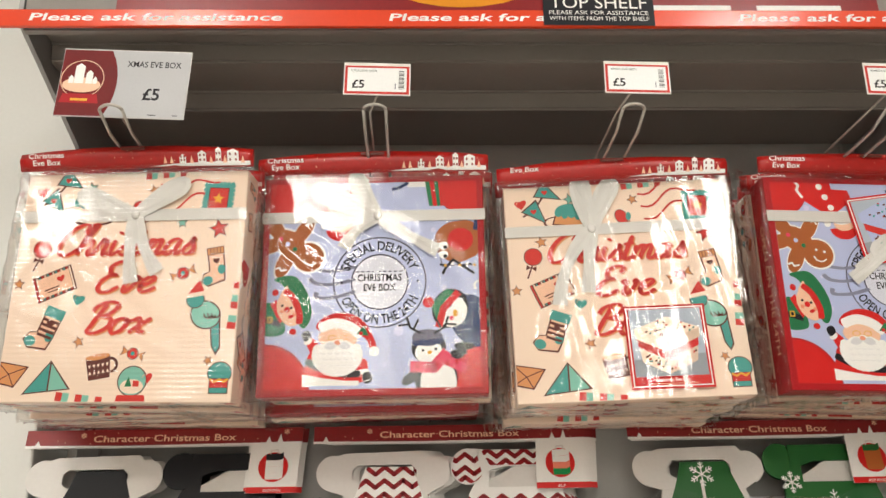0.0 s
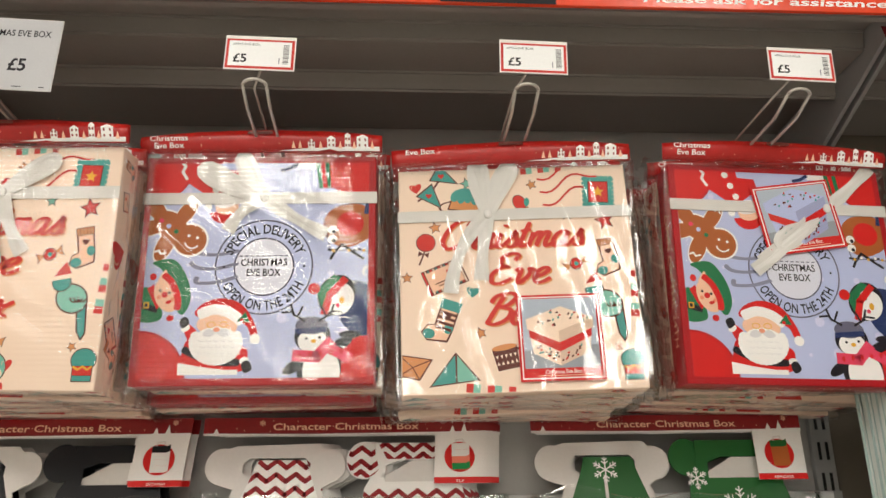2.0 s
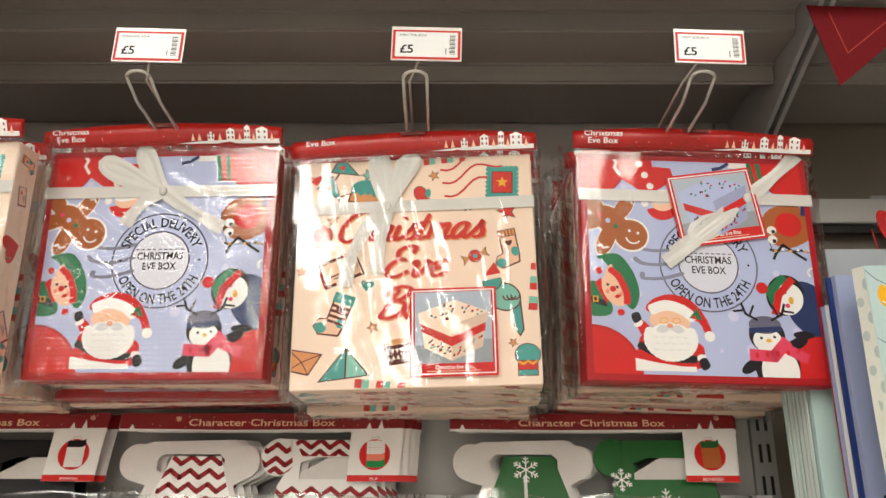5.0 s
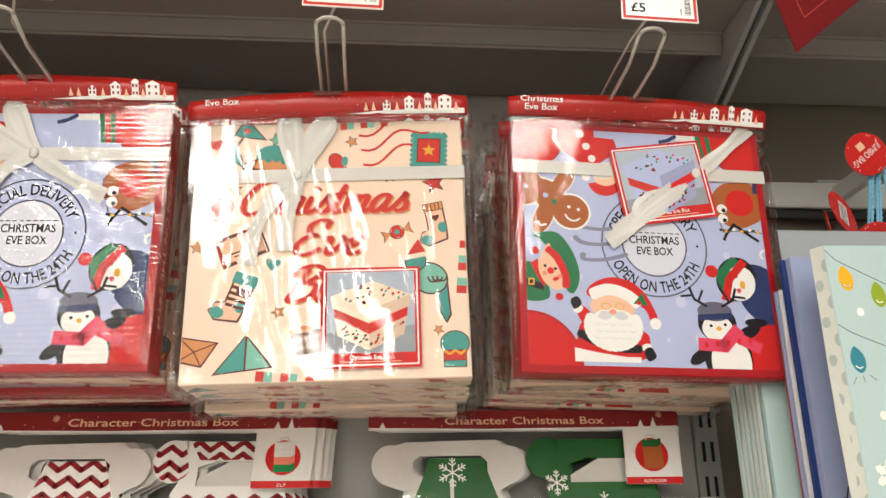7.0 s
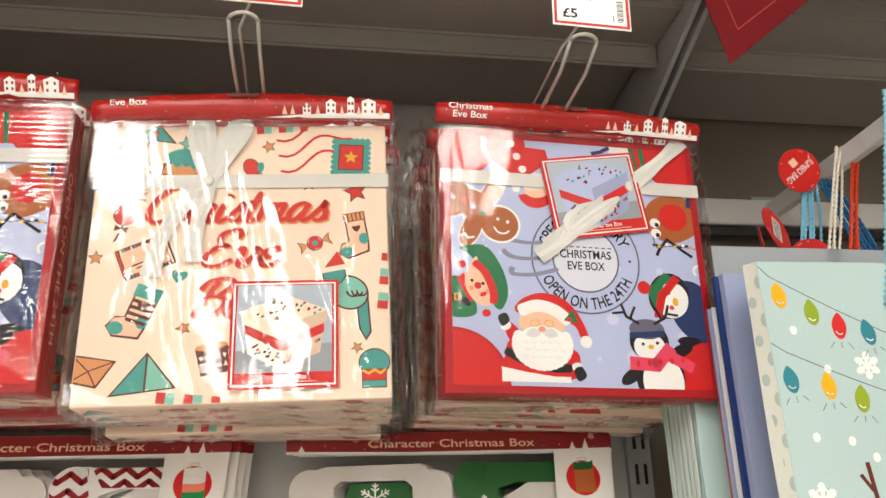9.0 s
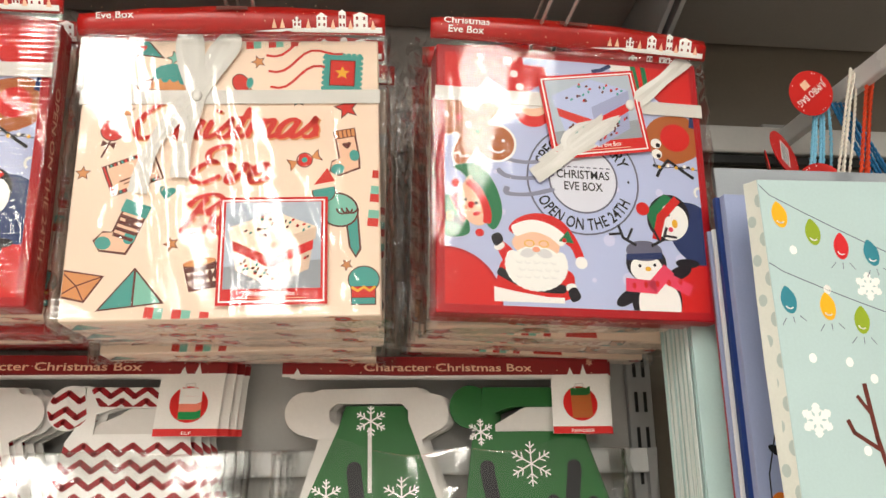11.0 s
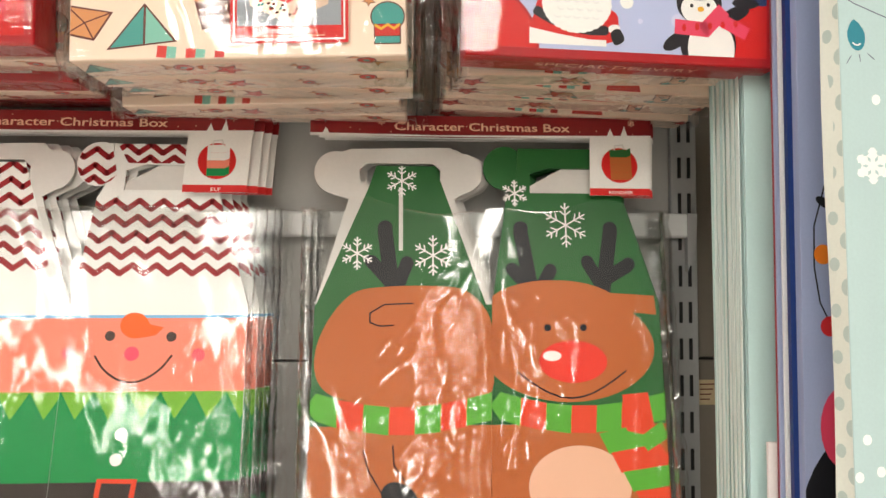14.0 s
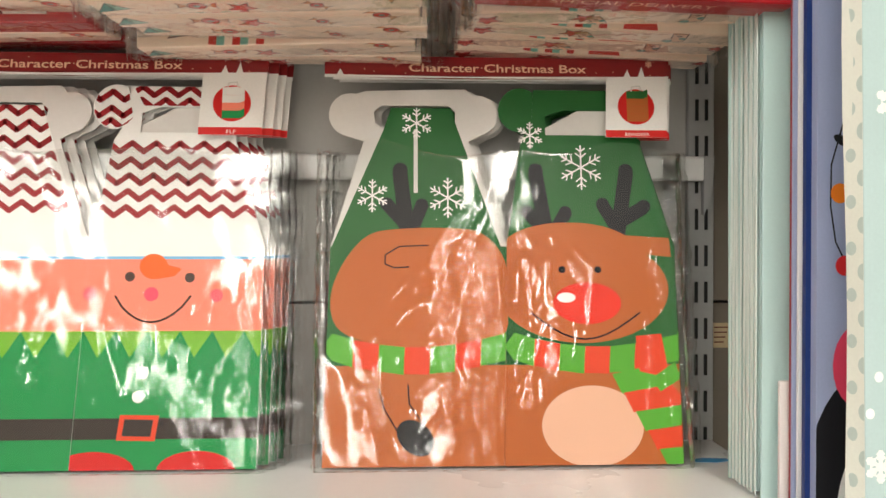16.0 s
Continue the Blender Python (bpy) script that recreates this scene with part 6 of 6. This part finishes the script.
# snowman print: a black hat over a white body
sn, s_white, s_left, s_right, s_bar = character_pack(COAL, WHITE, "black-hatted snowman character gift box pack in clear sleeve", "SNOWMAN", (WHITE, WHITE, WHITE, COAL))
a = Art()
a.poly(LEFT_INNER, COAL, 1)
a.build("hat_print", s_white)

for who, cx, extra in ((rd, 0.4895, ((0.008, 0.022), (0.013, 0.040))), (el, 0.046, ((0.010, 0.014), (0.017, 0.028), (0.022, 0.042))), (sn, -0.352, ((-0.006, 0.018), (0.004, 0.034)))):
    front = 1.117
    who.matrix_world = pose(cx, front, SHELF_Z + 0.0025, -10.2, 0, 0)
    for k, (dx, dy) in enumerate(extra):
        copy_thing(who, pose(cx + dx, front + dy, SHELF_Z + 0.0025, -9.6 + 0.3 * k, 0, -0.4 * k))


# ---- the red shelf-edge strip, banner and card ----
STRIP_RED = material("strip_red_plastic", S(232, 74, 42), 0.25, vary=0.04, bump=0.04, coat=0.4)
for sx, ex in ((X0 - 0.02, 0.766), (0.770, 2.0)):
    strip = empty("shelf_edge_strip", pose(0, 0.8755, 2.018))
    boxed("backing", (sx, ex, 0, 0.006, 0, 0.0242), STRIP_RED, strip, 0.001)
    for tx in np.arange(-0.3195, 2.0, 0.4435):
        if sx < tx - 0.157 and tx + 0.157 < ex + 0.12:
            a = Art()
            a.at(0, 0, 1, 0, 1)
            a.text("Please ask for assistance", float(tx), 0.0078, 0.311, WHITE, 0, height=0.0104, bold=0.02, shear=0.12)
            a.build("lettering", strip, label="white italic lettering")
    tagged(strip, "glossy orange-red plastic shelf-edge strip with white lettering", "shelf strip", "shelf-edge strips")
ban = empty("shelf_banner", pose(0, 0.8825, 2.0425))
boxed("board", (-0.372, 0.598, -0.004, -0.0005, 0, 0.16), HEADER_DARK, ban, 0.001)
a = Art()
a.at(0, 0, 1, 0, 1)
a.base = 55
a.oval(0.06, 0.14, 0.17, 0.135, ink(230, 150, 40), 0, n=40)
a.oval(0.06, 0.15, 0.14, 0.125, ink(240, 196, 60), 1, n=40)
a.build("flash_print", ban)
for x0, x1 in ((0.304, 0.405), (0.438, 0.548)):
    a = Art()
    a.at(0, 0, 1, 0, 55)
    a.rect(x0, x1, 0.001, 0.0085, WHITE, 2)
    a.build("wordmark_bar", ban)
tagged(ban, "dark red shelf-top banner board with a yellow flash", "banner")
notice = empty("top_shelf_notice", pose(0.233, 0.8735, 2.0185, 0, 0.5, 0))
boxed("card", (-0.0705, 0.0705, 0, 0.0012, 0, 0.08), ink(52, 52, 56, 0.2), notice, 0.0004)
a = Art()
a.at(0, 0, 1, 0, 1)
a.text("TOP SHELF", 0, 0.0248, 0.123, WHITE, 0, height=0.0172)
a.text("PLEASE ASK FOR ASSISTANCE", 0, 0.0154, 0.126, WHITE, 0, height=0.0058)
a.text("WITH ITEMS FROM THE TOP SHELF", 0, 0.0068, 0.126, WHITE, 0, height=0.0058)
a.build("notice_print", notice)
tagged(notice, "dark grey top shelf notice card with white capitals", "notice")

# ---- rail, sticker and scrap on the lower shelf ----
rail = empty("hook_rail", pose(0, BACK - 0.014, 1.432))
boxed("bar", (X0 + 0.03, 0.745, -0.012, 0, 0, 0.029), SHELF_WHITE, rail, 0.003)
bm = bmesh.new()
profile = [(0.738, 0.029), (0.750, 0.029), (0.748, -0.012), (0.742, -0.030), (0.738, -0.040)]
slab(bm, profile, -0.014, -0.004)
part("end_clip", bm, STEEL, rail)
tagged(rail, "white metal hook rail across the back panel", "rail")
for k, z in enumerate((1.84,)):
    up = empty("hook_rail", pose(0, BACK - 0.014, z))
    boxed("bar", (X0 + 0.03, X1 - 0.03, -0.012, 0, 0, 0.06), STEEL, up, 0.003)
    tagged(up, "grey metal hook rail behind the gift boxes", "rail")
st = boxed("price_sticker", (0.757, 0.782, BACK - 0.0012, BACK - 0.0002, 1.232, 1.262), material("sticker_paper", S(196, 176, 140), 0.7, vary=0.15, scale=60), bevel=0)
a = Art()
a.at(0.7695, 1.247, 1, 0, 1)
for k in range(4):
    a.rect(-0.009, 0.009 - 0.002 * k, 0.009 - 0.006 * k, 0.0105 - 0.006 * k, BROWN, 0)
a.build("sticker_print", st, pose(0, BACK - 0.0014, 0))
tagged(st, "torn beige paper sticker on the back panel", "sticker")
bm = bmesh.new()
slab(bm, [(-0.022, -0.006), (0.004, -0.009), (0.022, -0.003), (0.02, 0.006), (-0.006, 0.009), (-0.02, 0.004)], 0, 0.001)
scrap = mesh_object("plastic_scrap", bm, material("blue_plastic", S(70, 150, 200), 0.2, vary=0.1, scale=80))
scrap.matrix_world = pose(0.716, 1.142, SHELF_Z + 0.0005, -90, 0, 0)
tagged(scrap, "small flat blue plastic scrap lying on the shelf", "scrap")

# ---- pennant ----
bm = bmesh.new()
slab(bm, [(-0.03, 0.11), (0.12, 0.11), (-0.002, 0.0)], 0, 0.001)
pen = mesh_object("pennant", bm, material("pennant_paper", S(112, 22, 28), 0.75, vary=0.1, bump=0.1, spec=0.15))
pen.matrix_world = pose(0.756, 0.905, 1.908, 0, 2, 0)
a = Art()
a.at(0, 0, 1, 0, 1)
a.stroke([(-0.004, 0.1), (0.012, 0.045), (0.075, 0.1)], 0.0012, ink(168, 62, 52), 0)
a.build("border_print", pen)
tagged(pen, "dark red paper pennant with a thin paler border", "pennant")


# ---- gift bags in the next bay ----
BAG_MINT, BAG_MINT2, BAG_LAV = ink(184, 206, 206), ink(186, 212, 210), ink(160, 170, 204)
BAG_NAVY, BAG_GREY, DOT_GREY, GUSSET = ink(34, 56, 116), ink(168, 174, 180), ink(178, 190, 184), ink(216, 217, 207)


def bulb(a, x, z, c, turn=0, rays=True):
    a.at(x, z, 1, turn, 3)
    a.poly([(0.0072 * math.sin(2 * math.pi * k / 20) * (1 - 0.5 * max(0, math.cos(2 * math.pi * k / 20)) ** 2), 0.0125 * math.cos(2 * math.pi * k / 20)) for k in range(20)], c, 0)
    a.arc(0, -0.002, 0.0045, 0.006, 215, 300, 0.0013, WHITE, 1, 6)
    if rays:
        for d in (-0.006, 0, 0.006):
            a.stroke([(d * 1.1, -0.0155), (d * 1.9, -0.021)], 0.0007, SLATE, 0)


def gift_bag(x, y, top, height, width, colour, label, gusset=None, turn=0.0, lean=0.0, deep=0.016):
    """A flat card bag: front, back, folded gusset. Its origin is the foot of the front's left edge."""
    bag = empty("gift_bag", pose(x, y, top - height, lean, turn, 0))
    bm = bmesh.new()
    box(bm, 0, width, 0, 0.0012, 0, height, 0.0003, 1)
    front = part("front_panel", bm, colour, bag)
    bm = bmesh.new()
    box(bm, 0.002, width, deep, deep + 0.0012, 0, height, 0.0003, 1)
    part("back_panel", bm, colour, bag)
    if gusset:
        bm = bmesh.new()
        n = 12
        cols = []
        for k in range(n + 1):
            z = height * k / n
            w = 0.008 + 0.0015 * math.sin(k * 0.9)
            cols.append([bm.verts.new(p) for p in ((0.0003, 0.0003, z), (-w, 0.013, z), (-w + 0.0008, 0.0145, z), (0.0015, 0.0022, z))])
        for a_, b_ in zip(cols, cols[1:]):
            for i in range(4):
                bm.faces.new((a_[i], b_[i], b_[(i + 1) % 4], a_[(i + 1) % 4]))
        bm.faces.new(cols[0])
        bm.faces.new(cols[-1][::-1])
        bmesh.ops.recalc_face_normals(bm, faces=bm.faces)
        gs = part("gusset", bm, gusset, bag, "cream gusset with grey dots")
        aa = Art()
        for k in range(int(height / 0.036)):
            z = 0.01 + 0.036 * k
            aa.oval(-0.0055, z, 0.0022, 0.0055, DOT_GREY, 0, n=12)
            aa.oval(-0.0005, z + 0.018, 0.0024, 0.0065, DOT_GREY, 0, n=12, a0=90, a1=270)
        aa.v = [(px, -px * 0.0127 / 0.008 + py - 0.0004, pz) for px, py, pz in aa.v]
        aa.build("dot_print", gs)
    else:
        bm = bmesh.new()
        box(bm, 0.0, 0.0010, 0.0012, deep, 0, height)
        part("gusset", bm, colour, bag)
    return tagged(bag, label, "gift bag", "gift bags on a hook"), front


jumbo, jf = gift_bag(0.7415, 0.885, 1.681, 0.66, 0.36, BAG_MINT, "large pale mint gift bag printed with coloured fairy lights", GUSSET, -0.7)
BL, BY, BG2, BR = ink(58, 134, 150), ink(242, 180, 40), ink(150, 172, 50), ink(214, 48, 52)
for name, (x0, z0), (x1, z1), items in (("garland_print", (-0.008, .655), (0.24, .545), ((.0165, .627, BY), (.046, .611, BG2), (.071, .598, BR), (.099, .592, BL), (.135, .578, BY), (.17, .56, BG2))),
                                       ("garland_print", (-0.005, .582), (0.24, .50), ((.0135, .549, BL), (.049, .543, BY), (.079, .531, BG2), (.115, .52, BR), (.15, .51, BL)))):
    a = Art()
    a.at(0, 0, 1, 0, 1)
    a.stroke([(max(0.001, x0 + (x1 - x0) * k / 14), z0 + (z1 - z0) * k / 14 - 0.008 * math.sin(math.pi * k / 14)) for k in range(15)], 0.0009, SLATE, 0)
    a.build(name, jf)
    for k, (bx, bz, c) in enumerate(items):
        a = Art()
        bulb(a, bx, bz, c, (8, 4, -3, 10, -6, 5)[k], name == "x" or k > 1 or bz < .56)
        a.build("bulb_print", jf)
for bx, bz, r in ((.091, .561, .012), (.0235, .446, .0135), (.012, .446 - .28, .012), (.13, .47, .012)):
    a = Art()
    a.at(0, 0, 1, 0, 1)
    for d in range(3):
        a.flake(bx, bz, r, 0.0034, WHITE, 0.8 * d)
    a.build("snowflake_print", jf)
a = Art()
a.at(0, 0, 1, 0, 1)
rnd = random.Random(21)
for bx, bz in [(.025, .594), (.028, .498), (.004, .207)] + [(rnd.uniform(.01, .34), rnd.uniform(.02, .6)) for _ in range(20)]:
    a = Art()
    a.at(0, 0, 1, 0, 1)
    a.oval(bx, bz, 0.0036, 0.0042, WHITE, 0, n=12)
    a.build("snow_dot_print", jf)
a = Art()
a.at(0, 0, 1, 0, 2)
for s, ox in ((1, .071), (1, .118)):
    a.stroke([(ox + 0.012, .39), (ox + 0.004, .43), (ox, .475)], 0.0042, BROWN, 0)
    a.stroke([(ox + 0.006, .42), (ox - 0.016, .435), (ox - 0.02, .445)], 0.0038, BROWN, 0.2)
    a.stroke([(ox + 0.002, .45), (ox - 0.008, .465)], 0.0034, BROWN, 0.4)
a.build("branch_print", jf)
a = Art()
a.at(0, 0, 1, 0, 2)
a.oval(.12, .34, .055, .06, GINGER, 0, n=30)
a.oval(.12, .25, .075, .1, BROWN, -0.5, n=30)
a.oval(.06, .13, .05, .03, COAL, 0.5, turn=40)
a.build("brown_shape_print", jf)

lav, lf = gift_bag(0.733, 0.948, 1.690, 0.60, 0.36, BAG_LAV, "lavender gift bag printed with a black and white winter figure")
a = Art()
a.at(0, 0, 1, 0, 1)
a.stroke([(.022, .37), (.012, .335), (.0115, .30), (.016, .27), (.025, .252)], 0.0014, COAL, 0)
a.oval(.022, .355, .009, .004, COAL, 0.3, turn=-30)
a.build("garland_print", lf)
for bx, bz, c in ((.0195, .311, ink(240, 130, 40)), (.024, .25, BR)):
    a = Art()
    a.at(0, 0, 1, 0, 2)
    a.oval(bx, bz, .008, .0085, c, 0)
    a.build("bulb_print", lf)
a = Art([(0.0, 0.0), (0.355, 0.0), (0.355, 0.6), (0.0, 0.6)])
a.at(0, 0, 1, 0, 1)
a.oval(.055, .07, .062, .095, COAL, 0, n=36)
a.oval(.068, .04, .05, .075, WHITE, 1, n=36)
a.oval(.038, .165, .024, .036, PINK, 2, n=24)
a.oval(.045, .16, .012, .018, BR, 3, n=20)
a.build("winter_figure_print", lf)

gift_bag(0.7285, 0.958, 1.690, 0.60, 0.36, BAG_NAVY, "navy blue gift bag hung behind the lavender one", deep=0.006)
gift_bag(0.748, 0.992, 1.736, 0.60, 0.36, BAG_GREY, "silver grey gift bag with pale speckles", deep=0.006)
gift_bag(0.7270, 0.968, 1.66, 0.54, 0.36, ink(226, 226, 230), "white edged gift bag hung on the hook", deep=0.003)
gift_bag(0.7255, 0.975, 1.66, 0.54, 0.36, BAG_LAV, "pale blue gift bag hung on the hook", deep=0.003)
gift_bag(0.7250, 0.9785, 1.66, 0.54, 0.36, ink(150, 60, 66), "dark red gift bag hung on the hook", deep=0.002)
gift_bag(0.7195, 0.986, 1.236, 0.112, 0.30, ink(232, 224, 222), "small white gift bag standing below the others", deep=0.004)
first, _ = gift_bag(0.7110, 1.004, 1.60, 0.474, 0.34, BAG_MINT2, "folded teal gift bag with pale edges in clear film", deep=0.003)
for k in range(1, 10):
    copy_thing(first, pose(0.7110 + 0.0010 * ((k * 7) % 3) - 0.0004 * k, 1.004 + 0.0072 * k, 1.60 - 0.474 + 0.003 * ((k * 5) % 3), 0, 0.25 * ((k % 3) - 1), -1.5))
bm = bmesh.new()
EDGES = ink(224, 236, 232)
for k in range(24):
    y = 1.008 + 0.0028 * k
    slab(bm, [(0.7070 + 0.0007 * (k % 3), 1.128), (0.7078 + 0.0007 * (k % 3), 1.128), (0.7078 + 0.0005 * (k % 4), 1.585), (0.7070 + 0.0005 * (k % 4), 1.585)], y, y + 0.0012)
edge = mesh_object("card_edges", bm, EDGES, first, "pale cut edges of folded bags")
edge.matrix_parent_inverse = first.matrix_world.inverted()

# the arm that holds the bags, their cords and round tags
arm = empty("bag_hanger", pose(0.972, BACK - 0.01, 1.878))
boxed("bar", (-0.006, 0.006, -0.40, 0.0, -0.013, 0.013), SHELF_WHITE, arm, 0.002)
boxed("back_plate", (-0.02, 0.02, -0.004, 0.004, -0.03, 0.03), STEEL, arm, 0.002)
tagged(arm, "flat white metal display arm holding gift bags", "hanger")
rr = empty("hook_rail", pose(0, BACK - 0.014, 1.858))
boxed("bar", (X1 + 0.02, X1 + 1.2, -0.012, 0, 0, 0.040), PANEL, rr, 0.003)
boxed("lip", (X1 + 0.02, X1 + 1.2, -0.010, 0, -0.016, -0.004), DARK, rr, 0.001)
tagged(rr, "pale metal hook rail with a dark lip on the back panel", "rail")


def cord(name, colour, foot, head, n, gap, label, thick=0.0016):
    """Two-ply cords that run side by side from a bag's rim up to the arm."""
    ob = empty(name, pose(*foot))
    mt = material("cord_%s_%d" % (name, int(colour[0] * 999)), colour, 0.65, vary=0.15, scale=200, bump=0.3, spec=0.2)
    way = Vector(head) - Vector(foot)
    for k in range(n):
        bm = bmesh.new()
        sway = 0.004 * math.sin(k * 2.3)
        for ply in (0, math.pi):
            pts = []
            for i in range(73):
                f = i / 72
                p = way * f
                turn = p.length / 0.0045 * 2 + ply
                pts.append((p.x + k * gap * (1 - 0.35 * f) + sway * math.sin(math.pi * f) + thick * 0.6 * math.cos(turn), p.y + 0.003 * (k % 2) + thick * 0.6 * math.sin(turn), p.z))
            tube(bm, pts, thick * 0.75, 5)
        part("strand", bm, mt, ob)
    return tagged(ob, label, "cord", "bag handle cords")


cord("rope_handle", S(232, 226, 212), (0.916, 1.045, 1.725), (0.962, 1.045, 1.892), 4, 0.0050, "cream twisted rope bag handles looped over the arm")
cord("ribbon_handle", S(226, 78, 46), (0.936, 1.035, 1.712), (0.978, 1.035, 1.892), 3, 0.0062, "orange-red cord bag handles looped over the arm", 0.002)
cord("twine_handle", S(132, 196, 224), (0.905, 1.075, 1.745), (0.930, 1.075, 1.862), 7, 0.0042, "pale blue twisted bag handles looped over the arm")
cord("twine_handle", S(52, 122, 172), (1.000, 1.070, 1.715), (0.950, 1.075, 1.862), 8, 0.0046, "dark blue twisted bag handles looped over the arm")
cord("twine_handle", S(150, 208, 230), (0.858, 0.883, 1.640), (0.925, 0.900, 1.885), 2, 0.0075, "light blue twisted handles of the front bag", 0.0034)


def swing_tag(x, y, z, r, turn, yaw, words):
    ob = empty("swing_tag", pose(x, y, z, -12, turn, yaw))
    bm = bmesh.new()
    slab(bm, [(r * math.cos(2 * math.pi * k / 32), r * math.sin(2 * math.pi * k / 32)) for k in range(32)], 0, 0.001)
    disc = part("disc", bm, ink(206, 40, 36), ob)
    a = Art()
    a.at(0, 0, 1, 0, 1)
    if words:
        a.text("JUMBO BAG", 0, -r * 0.1, r * 1.6, WHITE, 1, height=r * 0.3)
        a.rect(-r * 0.18, r * 0.18, -r * 0.6, -r * 0.25, BLUSH, 1)
    else:
        a.rect(-r * 0.3, r * 0.3, -r * 0.55, r * 0.55, WHITE, 1)
        for k in range(9):
            a.rect(-r * 0.24, r * 0.24, -r * 0.5 + r * 0.11 * k, -r * 0.45 + r * 0.11 * k, COAL, 2)
    rnd = random.Random(3)
    for k in range(10):
        an = rnd.uniform(0, 6.28)
        a.oval(r * 0.88 * math.cos(an), r * 0.88 * math.sin(an), 0.0007, 0.0007, WHITE, 1, n=6)
    a.build("tag_print", disc)
    return tagged(ob, "round red card swing tag tied to a bag handle", "tag", "swing tags on the bags")


swing_tag(0.918, 1.062, 1.866, 0.028, 140, -8, True)
swing_tag(0.872, 1.06, 1.785, 0.030, 25, 30, False)
swing_tag(0.845, 1.05, 1.755, 0.028, 60, 50, False)
swing_tag(0.905, 1.05, 1.742, 0.028, 100, -20, False)
